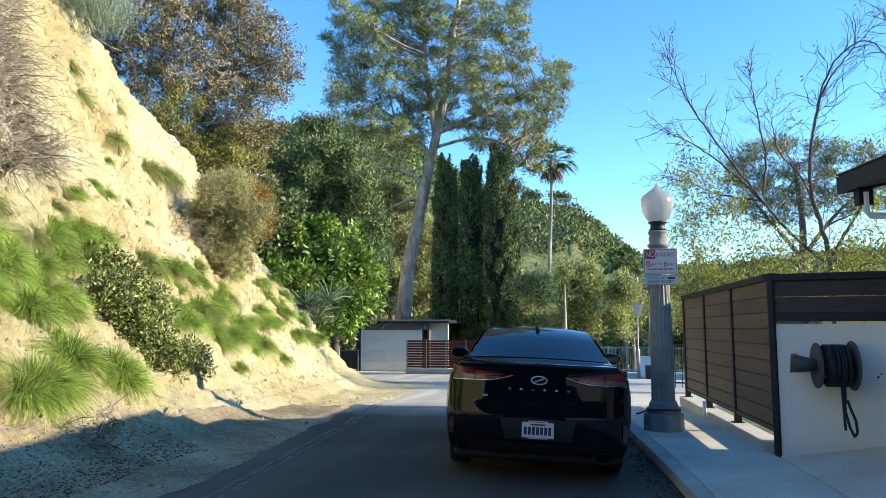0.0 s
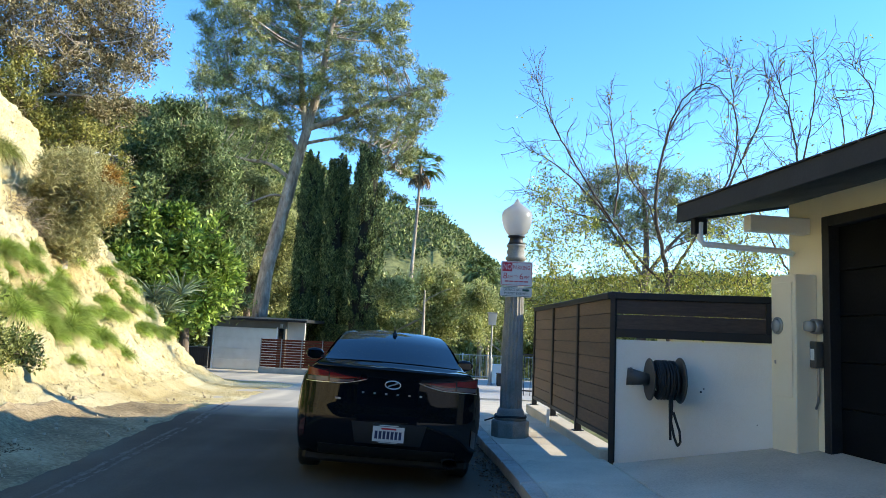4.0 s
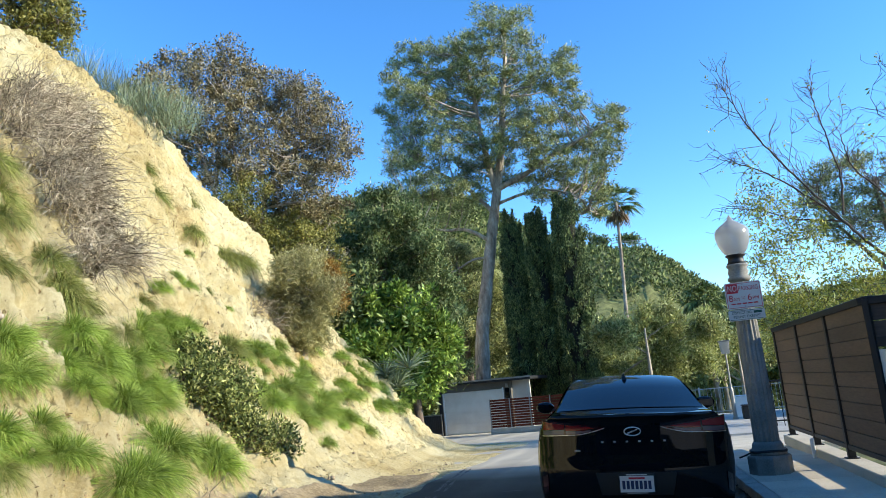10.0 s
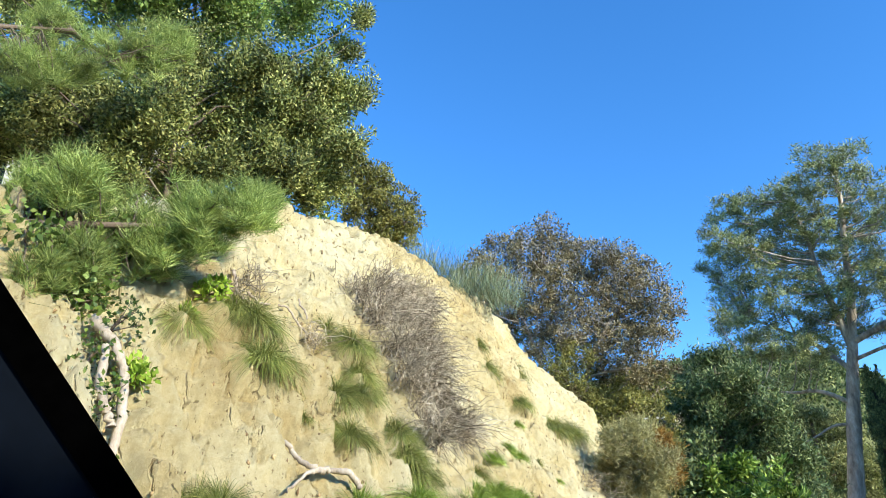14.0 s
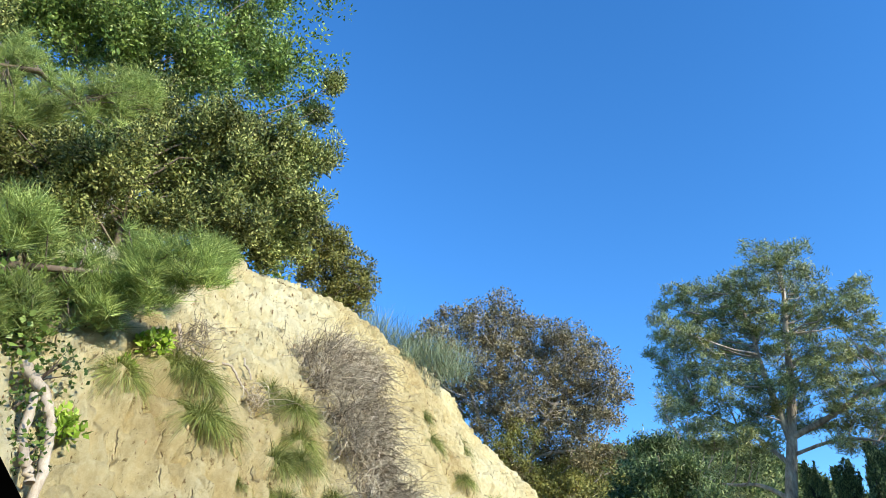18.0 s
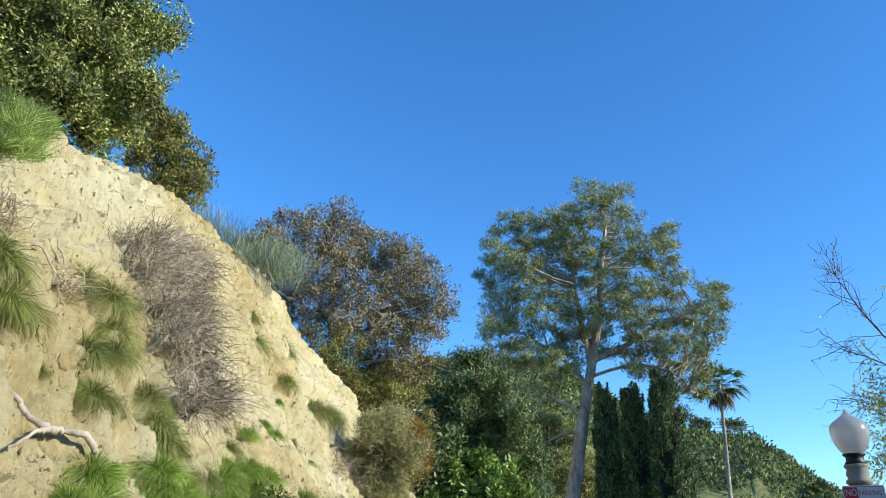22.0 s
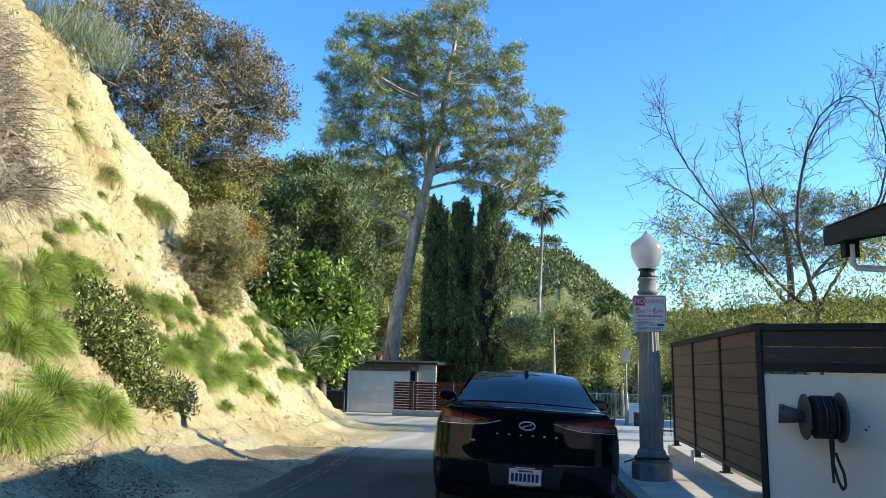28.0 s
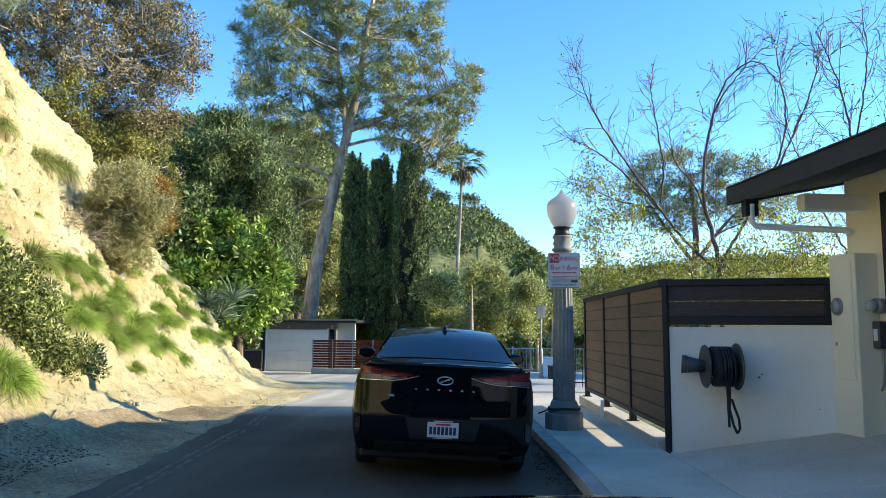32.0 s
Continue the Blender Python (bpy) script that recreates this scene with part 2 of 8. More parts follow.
M_GRASSDRY = leafy("olive_grass", (0.08, 0.10, 0.02), (0.20, 0.235, 0.05), (0.44, 0.43, 0.15), 0.35, 0.6)
M_BROOM = leafy("bluish_broom", (0.09, 0.13, 0.07), (0.17, 0.22, 0.125), (0.30, 0.33, 0.21), 0.2, 0.6)
M_TWIG = surface("grey_twigs", (0.20, 0.165, 0.125), (0.35, 0.30, 0.235), (0.52, 0.46, 0.37), 0.9, 3, 40, 0.3, 0.004)
M_BARK = surface("brown_bark", (0.08, 0.055, 0.04), (0.16, 0.12, 0.09), (0.25, 0.20, 0.16), 0.9, 3, 25, 0.8, 0.02, stretch=(1, 1, 0.3))
M_THINBARK = surface("thin_grey_brown_bark", (0.05, 0.034, 0.024), (0.10, 0.072, 0.052), (0.18, 0.14, 0.105), 0.9, 3, 25, 0.6, 0.01, stretch=(1, 1, 0.3))
M_PINEBARK = surface("pale_pine_bark", (0.12, 0.092, 0.068), (0.32, 0.26, 0.20), (0.56, 0.49, 0.40), 0.9, 1.2, 5, 1.0, 0.08, stretch=(1, 1, 0.35))
M_ROOT = surface("bleached_root", (0.24, 0.19, 0.14), (0.40, 0.33, 0.25), (0.52, 0.45, 0.36), 0.85, 4, 40, 0.4, 0.006, stretch=(1, 1, 0.4))
M_PINE = leafy("pine_needles", (0.09, 0.106, 0.038), (0.235, 0.26, 0.092), (0.48, 0.48, 0.20), 0.3)
M_CONIFER = leafy("dark_needles", (0.035, 0.06, 0.02), (0.105, 0.15, 0.05), (0.30, 0.34, 0.13), 0.2)
M_BOUGH = leafy("fresh_pine_needles", (0.09, 0.135, 0.03), (0.23, 0.31, 0.075), (0.48, 0.54, 0.18), 0.42)
M_CYPRESS = leafy("cypress_sprays", (0.022, 0.04, 0.014), (0.07, 0.105, 0.036), (0.27, 0.32, 0.12), 0.1, 0.6)
# near-black, stands for the deep shade inside the cypress crowns
M_SHADECORE = surface("crown_shade", (0.008, 0.008, 0.005), (0.014, 0.013, 0.008), (0.022, 0.02, 0.012), 0.95, 3, 20, 0.6, 0.03)
M_CITRUS = leafy("glossy_leaves", (0.045, 0.09, 0.015), (0.165, 0.26, 0.042), (0.44, 0.54, 0.12), 0.38, 0.4)
M_OAK = leafy("toyon_leaves", (0.05, 0.066, 0.017), (0.165, 0.20, 0.052), (0.46, 0.46, 0.16), 0.2, 0.55)
M_UPPER = leafy("bright_leaves", (0.07, 0.115, 0.028), (0.155, 0.235, 0.05), (0.35, 0.43, 0.12), 0.42, 0.4)
M_BRUSH = leafy("brown_brush", (0.08, 0.066, 0.033), (0.205, 0.172, 0.085), (0.43, 0.37, 0.21), 0.28, 0.6)
M_OLIVE = leafy("olive_leaves", (0.09, 0.095, 0.024), (0.19, 0.195, 0.05), (0.36, 0.33, 0.09), 0.35, 0.5)
M_DRYSHRUB = leafy("dry_olive_stalks", (0.19, 0.18, 0.075), (0.34, 0.325, 0.14), (0.54, 0.50, 0.26), 0.45, 0.6)
M_RUST = leafy("rusty_flowers", (0.14, 0.07, 0.015), (0.25, 0.13, 0.02), (0.34, 0.20, 0.04), 0.25, 0.6)
M_YELLOW = leafy("yellow_green_leaves", (0.18, 0.20, 0.025), (0.38, 0.38, 0.06), (0.66, 0.58, 0.15), 0.45, 0.5)
M_EUC = leafy("grey_green_leaves", (0.11, 0.135, 0.04), (0.30, 0.33, 0.11), (0.58, 0.57, 0.26), 0.55, 0.5)
M_PALM = leafy("palm_fronds", (0.06, 0.085, 0.02), (0.14, 0.19, 0.05), (0.30, 0.35, 0.12), 0.25, 0.4)
M_PALMDRY = leafy("dead_fronds", (0.14, 0.09, 0.045), (0.24, 0.16, 0.08), (0.34, 0.25, 0.14), 0.15, 0.7)
M_HILLBRUSH = leafy("hill_scrub", (0.05, 0.07, 0.026), (0.105, 0.14, 0.046), (0.26, 0.29, 0.10), 0.2, 0.7)
M_SPROUT = leafy("fresh_sprouts", (0.14, 0.22, 0.02), (0.30, 0.44, 0.045), (0.50, 0.62, 0.10), 0.45, 0.45)
M_IVY = leafy("ivy_leaves", (0.03, 0.06, 0.015), (0.07, 0.12, 0.025), (0.20, 0.26, 0.06), 0.25, 0.35)
M_BLACKMETAL = plain("black_painted_steel", (0.007, 0.007, 0.008), 0.5)
M_BOARD = surface("brown_composite_board", (0.10, 0.062, 0.038), (0.145, 0.092, 0.056), (0.19, 0.125, 0.08), 0.6, 3, 50, 0.3, 0.003, stretch=(1, 0.12, 1), piece=0.12)
M_DARKBOARD = surface("dark_brown_board", (0.03, 0.02, 0.016), (0.05, 0.034, 0.026), (0.075, 0.052, 0.04), 0.6, 3, 50, 0.3, 0.003, stretch=(0.15, 1, 1), piece=0.1)
M_PALEGREY = surface("pale_grey_paint", (0.40, 0.40, 0.38), (0.48, 0.48, 0.455), (0.54, 0.54, 0.51), 0.6, 2, 60, 0.1, 0.002)
M_REDBOARD = surface("red_stained_board", (0.07, 0.018, 0.010), (0.115, 0.032, 0.018), (0.16, 0.052, 0.03), 0.9, 3, 40, 0.3, 0.003, stretch=(0.2, 1, 1), piece=0.15, spec=0.1)
M_STUCCO = surface("white_stucco", (0.80, 0.74, 0.62), (0.89, 0.835, 0.715), (0.92, 0.875, 0.77), 0.9, 1.0, 120, 0.5, 0.003)
M_CREAM = surface("cream_stucco", (0.78, 0.69, 0.50), (0.87, 0.785, 0.585), (0.90, 0.83, 0.65), 0.9, 1.0, 120, 0.5, 0.003)
M_GREYWALL = surface("grey_stucco", (0.10, 0.095, 0.082), (0.135, 0.128, 0.11), (0.17, 0.16, 0.14), 0.9, 1.0, 60, 0.3, 0.003)
M_WHITEPAINT = surface("white_paint", (0.68, 0.68, 0.66), (0.78, 0.78, 0.76), (0.83, 0.83, 0.81), 0.5, 2, 60, 0.1, 0.002)
M_FASCIA = surface("dark_fascia", (0.008, 0.009, 0.011), (0.013, 0.014, 0.017), (0.022, 0.023, 0.026), 0.6, 2, 40, 0.3, 0.003)
M_SHINGLE = surface("dark_shingle", (0.02, 0.02, 0.02), (0.04, 0.038, 0.036), (0.07, 0.065, 0.06), 0.9, 2, 50, 0.5, 0.006)
M_TILE = surface("roof_tile", (0.10, 0.06, 0.045), (0.17, 0.10, 0.075), (0.24, 0.16, 0.12), 0.85, 3, 30, 0.4, 0.006)
M_DOORDARK = surface("charcoal_door", (0.004, 0.005, 0.006), (0.006, 0.007, 0.009), (0.010, 0.011, 0.013), 0.45, 2, 40, 0.15, 0.002, spec=0.06)
M_LAMPPOST = surface("weathered_concrete_post", (0.17, 0.165, 0.14), (0.25, 0.24, 0.21), (0.33, 0.32, 0.28), 0.85, 4, 60, 0.4, 0.004)
M_GALV = plain("grey_metal", (0.32, 0.32, 0.31), 0.45, 0.7)
M_RUBBER = plain("black_rubber", (0.018, 0.018, 0.018), 0.65)
M_GREYPLASTIC = plain("grey_plastic", (0.06, 0.06, 0.056), 0.55)
M_WHITEGLOSS = plain("white_sign_sheet", (0.60, 0.58, 0.53), 0.5)
M_SIGNRED = plain("sign_red", (0.45, 0.02, 0.03), 0.4)
M_SIGNGREEN = plain("sign_green", (0.008, 0.06, 0.04), 0.5)
M_CARPAINT = glassy("black_car_paint", (0.005, 0.006, 0.008), 0.5)
M_CARPAINT.node_tree.nodes["Principled BSDF"].inputs["Specular IOR Level"].default_value = 0.0
M_CARPAINT.node_tree.nodes["Principled BSDF"].inputs["Coat Weight"].default_value = 0.62
M_CARTRIM = plain("black_trim", (0.010, 0.010, 0.010), 0.55)
M_CHROME = plain("satin_chrome", (0.9, 0.9, 0.91), 0.3, 0.9)
M_CARGLASS = glassy("tinted_glass", (0.004, 0.007, 0.010), 0.3)
M_CARGLASS.node_tree.nodes["Principled BSDF"].inputs["Coat Weight"].default_value = 0.9
M_CARGLASS.node_tree.nodes["Principled BSDF"].inputs["Specular IOR Level"].default_value = 0.0
M_TAILRED = glassy("red_lens", (0.22, 0.008, 0.008), 0.1)
M_TAILDARK = glassy("dark_red_lens", (0.05, 0.004, 0.005), 0.1)
M_TAILCLEAR = glassy("clear_lens", (0.13, 0.10, 0.10), 0.15)
M_METERGLASS = glassy("meter_glass", (0.35, 0.36, 0.36), 0.08)
M_PILLAR = surface("pillar_trim", (0.0016, 0.003, 0.006), (0.002, 0.0038, 0.0075), (0.0025, 0.0045, 0.009), 0.8, 2, 60, 0.05, 0.002, spec=0.05)
M_SEAL = surface("window_seal", (0.0003, 0.0003, 0.0003), (0.0005, 0.0005, 0.0005), (0.0008, 0.0008, 0.0008), 0.95, 2, 60, 0.05, 0.002, spec=0.0)
M_INK = plain("dark_blue_ink", (0.02, 0.025, 0.07), 0.5)
M_RIM = plain("alloy", (0.3, 0.3, 0.31), 0.3, 0.9)

globe_m, gnt, gbs = nodes_of("milky_globe")
gbs.inputs["Base Color"].default_value = (0.46, 0.46, 0.45, 1)
gbs.inputs["Roughness"].default_value = 0.2
gbs.inputs["Transmission Weight"].default_value = 0.45
gtr, gmx = gnt.nodes.new("ShaderNodeBsdfTranslucent"), gnt.nodes.new("ShaderNodeMixShader")
gtr.inputs[0].default_value = (0.9, 0.88, 0.84, 1)
gmx.inputs[0].default_value = 0.3
gnt.links.new(gbs.outputs[0], gmx.inputs[1]), gnt.links.new(gtr.outputs[0], gmx.inputs[2]), gnt.links.new(gmx.outputs[0], gnt.nodes["Material Output"].inputs[0])
M_GLOBE = globe_m


# ---- building blocks ----
EYE_Z = 1.46


def bearing(az, el, d):
    """A place d metres off, az degrees left of +y and el degrees above eye height."""
    a = radians(az)
    return Vector((-math.sin(a) * d, math.cos(a) * d, EYE_Z + math.tan(radians(el)) * d))


def thing(name, label, category, group="", loc=(0, 0, 0), rz=0.0, kind=""):
    ob = new(name)
    ob.empty_display_size = 0.2
    ob.matrix_basis = pose(*loc, 0, 0, rz)
    return tagged(ob, label, category, group, kind)


def link(name, me, mat, parent=None, label="", smooth=False):
    if mat is not None and not me.materials:
        me.materials.append(mat)
    if smooth:
        me.polygons.foreach_set("use_smooth", np.ones(len(me.polygons), dtype=bool))
    ob = new(name, me)
    ob.parent = parent
    if label:
        ob["label"] = label
    return ob


def part(name, bm, mat, parent=None, label="", smooth=False):
    me = bpy.data.meshes.new(name)
    bm.to_mesh(me)
    bm.free()
    return link(name, me, mat, parent, label, smooth)


def mesh_np(name, verts, faces):
    """verts (n,3); faces (m,k), all of one size."""
    me = bpy.data.meshes.new(name)
    verts, faces = np.asarray(verts, dtype=np.float32), np.asarray(faces, dtype=np.int32)
    k = faces.shape[1]
    me.vertices.add(len(verts))
    me.vertices.foreach_set("co", verts.ravel())
    me.loops.add(faces.size)
    me.loops.foreach_set("vertex_index", faces.ravel())
    me.polygons.add(len(faces))
    me.polygons.foreach_set("loop_start", np.arange(0, faces.size, k, dtype=np.int32))
    me.update(calc_edges=True)
    return me


def join_np(chunks):
    vs, fs, n = [], [], 0
    for v, f in chunks:
        vs.append(v), fs.append(f + n)
        n += len(v)
    return np.concatenate(vs), np.concatenate(fs)


def grid_np(P):
    """P (a,b,3) to verts and quads."""
    a, b, _ = P.shape
    i = np.arange(a * b).reshape(a, b)
    f = np.stack([i[:-1, :-1], i[1:, :-1], i[1:, 1:], i[:-1, 1:]], -1).reshape(-1, 4)
    return P.reshape(-1, 3), f


def tube_np(path, radii, seg=6):
    path = np.asarray(path, float)
    n = len(path)
    radii = np.broadcast_to(np.asarray(radii, float), (n,))
    t = np.gradient(path, axis=0)
    t /= np.linalg.norm(t, axis=1)[:, None] + 1e-9
    ref = np.where(np.abs(t[:, 2:3]) > 0.9, np.array([[1.0, 0, 0]]), np.array([[0, 0, 1.0]]))
    u = np.cross(ref, t)
    u /= np.linalg.norm(u, axis=1)[:, None] + 1e-9
    w = np.cross(t, u)
    th = np.linspace(0, 2 * np.pi, seg, endpoint=False)
    ring = path[:, None] + radii[:, None, None] * (np.cos(th)[None, :, None] * u[:, None] + np.sin(th)[None, :, None] * w[:, None])
    i = np.arange(n * seg).reshape(n, seg)
    j = np.roll(i, -1, axis=1)
    f = np.stack([i[:-1], j[:-1], j[1:], i[1:]], -1).reshape(-1, 4)
    return ring.reshape(-1, 3), f


def box(bm, x0, x1, y0, y1, z0, z1, bevel=0.0, seg=1):
    r = bmesh.ops.create_cube(bm, size=1.0, matrix=Matrix.Translation(((x0 + x1) / 2, (y0 + y1) / 2, (z0 + z1) / 2)) @ Matrix.Diagonal((abs(x1 - x0), abs(y1 - y0), abs(z1 - z0), 1)))
    if bevel:
        edges = list({e for v in r["verts"] for e in v.link_edges})
        bmesh.ops.bevel(bm, geom=edges, offset=bevel, segments=seg, affect="EDGES", clamp_overlap=True)
    return bm


def boxed(name, dims, mat, parent=None, bevel=0.004, label="", seg=1):
    return part(name, box(bmesh.new(), *dims, bevel, seg), mat, parent, label)


def lathe(bm, profile, seg=24, at=(0, 0, 0), flute=0.0, flutes=0):
    """Turned solid from (radius, height) pairs."""
    rows = []
    for r, z in profile:
        row = []
        for k in range(seg):
            a = 2 * math.pi * k / seg
            rr = r * (1 - flute * (0.5 + 0.5 * math.cos(flutes * a))) if flutes else r
            row.append(bm.verts.new((at[0] + rr * math.cos(a), at[1] + rr * math.sin(a), at[2] + z)))
        rows.append(row)
    for a, b in zip(rows, rows[1:]):
        for k in range(seg):
            bm.faces.new((a[k], a[(k + 1) % seg], b[(k + 1) % seg], b[k]))
    bm.faces.new(rows[0][::-1]), bm.faces.new(rows[-1])
    return bm


def rod(bm, a, b, r, seg=10, r2=None):
    a, b = Vector(a), Vector(b)
    m = Matrix.Translation((a + b) / 2) @ (b - a).to_track_quat("Z", "Y").to_matrix().to_4x4()
    bmesh.ops.create_cone(bm, cap_ends=True, segments=seg, radius1=r, radius2=r if r2 is None else r2, depth=(b - a).length, matrix=m)
    return bm


def lettering(name, text, size, mat, parent, m, label="", thick=0.0008, width=None):
    cu = bpy.data.curves.new(name, "FONT")
    cu.body, cu.size, cu.extrude, cu.align_x, cu.align_y = text, size, thick, "CENTER", "CENTER"
    cu.resolution_u = 3
    ob = bpy.data.objects.new(name, cu)
    scene.collection.objects.link(ob)
    bpy.context.view_layer.update()
    me = bpy.data.meshes.new_from_object(ob.evaluated_get(bpy.context.evaluated_depsgraph_get()))
    bpy.data.objects.remove(ob)
    xs = [v.co.x for v in me.vertices]
    k = width / (max(xs) - min(xs)) if width else 1.0
    me.transform(m @ Matrix.Diagonal((k, 1, 1, 1)))
    me.materials.clear()
    return link(name, me, mat, parent, label)


def frame_axes(d, rng):
    """For directions d (n,3): two unit vectors across, turned at random."""
    n = len(d)
    r = rng.normal(size=(n, 3))
    u = np.cross(d, r)
    u /= np.linalg.norm(u, axis=1)[:, None] + 1e-9
    return u, np.cross(d, u)


def leaves_np(pos, d, length, width, rng, fold=0.25):
    """Pointed leaves: four corners each, folded along the middle."""
    n = len(pos)
    d = d / (np.linalg.norm(d, axis=1)[:, None] + 1e-9)
    u, w = frame_axes(d, rng)
    l = length * rng.uniform(0.65, 1.3, (n, 1))
    h = width * rng.uniform(0.7, 1.2, (n, 1)) / 2
    tip, mid = pos + d * l, pos + d * l * 0.45
    v = np.stack([pos, mid + u * h + w * h * fold, tip - w * l * 0.1, mid - u * h + w * h * fold], 1)
    return v.reshape(-1, 3), np.arange(4 * n).reshape(n, 4)


def blades_np(base, d, length, width, droop, rng):
    """Grass blades: two bent pieces each."""
    n = len(base)
    d = d / (np.linalg.norm(d, axis=1)[:, None] + 1e-9)
    u, _ = frame_axes(d, rng)
    l = length * rng.uniform(0.55, 1.25, (n, 1))
    h = width / 2
    p1 = base + d * l * 0.5 - np.array([0, 0, 1]) * l * droop * 0.12
    p2 = base + d * l * (1 - 0.25 * droop) - np.array([0, 0, 1]) * l * droop * 0.55
    v = np.stack([base - u * h, base + u * h, p1 + u * h * 0.8, p1 - u * h * 0.8, p2 + u * h * 0.25, p2 - u * h * 0.25], 1)
    i = np.arange(6 * n).reshape(n, 6)
    f = np.stack([i[:, [0, 1, 2, 3]], i[:, [3, 2, 4, 5]]], 1).reshape(-1, 4)
    return v.reshape(-1, 3), f


def unit(rng, n):
    v = rng.normal(size=(n, 3))
    return v / np.linalg.norm(v, axis=1)[:, None]


def blob_clumps(blobs, dist, rng, per=14, spread=0.5, deep=0.8):
    """Centres of clumps inside round masses given by bearing, height and size in degrees."""
    out = []
    for az, el, r in blobs:
        d = dist + rng.uniform(-1, 1) * spread
        c = np.array(bearing(az, el, d))
        R = math.tan(radians(r)) * d / max(math.cos(radians(el)), 0.3)
        m = 9
        hubs = unit(rng, m) * rng.uniform(0.2, 0.8, (m, 1)) * R
        rad = rng.uniform(0.25, 0.6, m) * R
        pick = rng.integers(0, m, per)
        s = hubs[pick] + unit(rng, per) * (rng.uniform(0.2, 1.0, (per, 1)) ** 0.5) * rad[pick][:, None]
        stray = rng.uniform(size=per) < 0.5
        s[stray] = unit(rng, int(stray.sum())) * R * rng.uniform(0.1, 1.15, (int(stray.sum()), 1)) ** 0.6
        out.append(c + s)
    return np.concatenate(out)


def clump_leaves(cl, n, size, length, width, rng, up=0.3, out_from=None):
    """n leaves about each clump centre, pointing outward from it."""
    o = unit(rng, len(cl) * n)
    k = rng.uniform(0.15, 1, (len(o), 1)) ** 0.6
    pos = np.repeat(cl, n, axis=0) + o * k * size
    return leaves_np(pos, o + rng.normal(size=o.shape) * 0.5 + np.array([0, 0, up]), length, width, rng)


def clump_needles(cl, n, length, width, rng, up=0.3, size=0.1):
    """Bundles of needles: thin blades that fan out."""
    o = unit(rng, len(cl) * n)
    o[:, 2] = np.abs(o[:, 2]) * 0.8 + up * rng.uniform(-0.4, 1, len(o))
    pos = np.repeat(cl, n, axis=0) + rng.normal(size=o.shape) * size
    d = o / np.linalg.norm(o, axis=1)[:, None]
    u, _ = frame_axes(d, rng)
    l = length * rng.uniform(0.6, 1.2, (len(o), 1))
    h = width / 2
    v = np.stack([pos - u * h, pos + u * h, pos + d * l + u * h * 0.2, pos + d * l - u * h * 0.2], 1)
    return v.reshape(-1, 3), np.arange(4 * len(o)).reshape(-1, 4)


def curve_pts(a, b, rng, sag=0.1, n=6, rise=0.0):
    a, b = np.asarray(a, float), np.asarray(b, float)
    t = np.linspace(0, 1, n)[:, None]
    off = rng.normal(size=3) * np.linalg.norm(b - a) * sag
    off[2] += rise * np.linalg.norm(b - a)
    p = a + (b - a) * t + off * (t * (1 - t) * 4)
    p[1:-1] += rng.normal(size=(n - 2, 3)) * np.linalg.norm(b - a) * 0.02
    return p


def limbs_to(cl, stem, rng, r0=0.05, share=0.5, rise=0.05, seg=5, low=0.0):
    """Limbs from a stem polyline to some of the clumps."""
    stem = np.asarray(stem, float)
    dense = np.concatenate([np.linspace(a, b, 12) for a, b in zip(stem, stem[1:])])
    dense = dense[int(len(dense) * low):]
    chunks = []
    for c in cl[rng.uniform(size=len(cl)) < share]:
        score = np.linalg.norm(dense - c, axis=1) + np.maximum(dense[:, 2] - c[2] + 0.45 * np.linalg.norm((dense - c)[:, :2], axis=1), 0) * 2
        s = dense[np.argmin(score)]
        L = np.linalg.norm(c - s)
        chunks.append(tube_np(curve_pts(s, c, rng, 0.06, 7, rise), np.linspace(r0 * min(1, 0.25 + L / 6), 0.008, 7), seg))
    return chunks


def sprays(blobs, dist, rng, per, spread, limb, along=8):
    """Branchlets that fan out of each mass of the crown, and the leaf clumps along them."""
    out, twigs = [], []
    sizes = np.array([b[2] for b in blobs])
    for az, el, r in blobs:
        d = dist + rng.uniform(-1, 1) * spread
        c = np.array(bearing(az, el, d))
        R = math.tan(radians(r)) * d / max(math.cos(radians(el)), 0.3)
        n = max(5, int(per / along * (r / sizes.mean()) ** 2))
        w = unit(rng, n)
        w[:, 2] = w[:, 2] * 0.85 + 0.12
        for q in w:
            p = curve_pts(c + rng.normal(size=3) * R * 0.16, c + q * R * rng.uniform(0.72, 1.18), rng, 0.09, along + 2, 0.03)
            twigs.append(tube_np(p[::3], np.linspace(limb * 0.20, 0.006, len(p[::3])), 4))
            out.append(p[2:] + rng.normal(size=(along, 3)) * R * 0.085)
    return np.concatenate(out), twigs


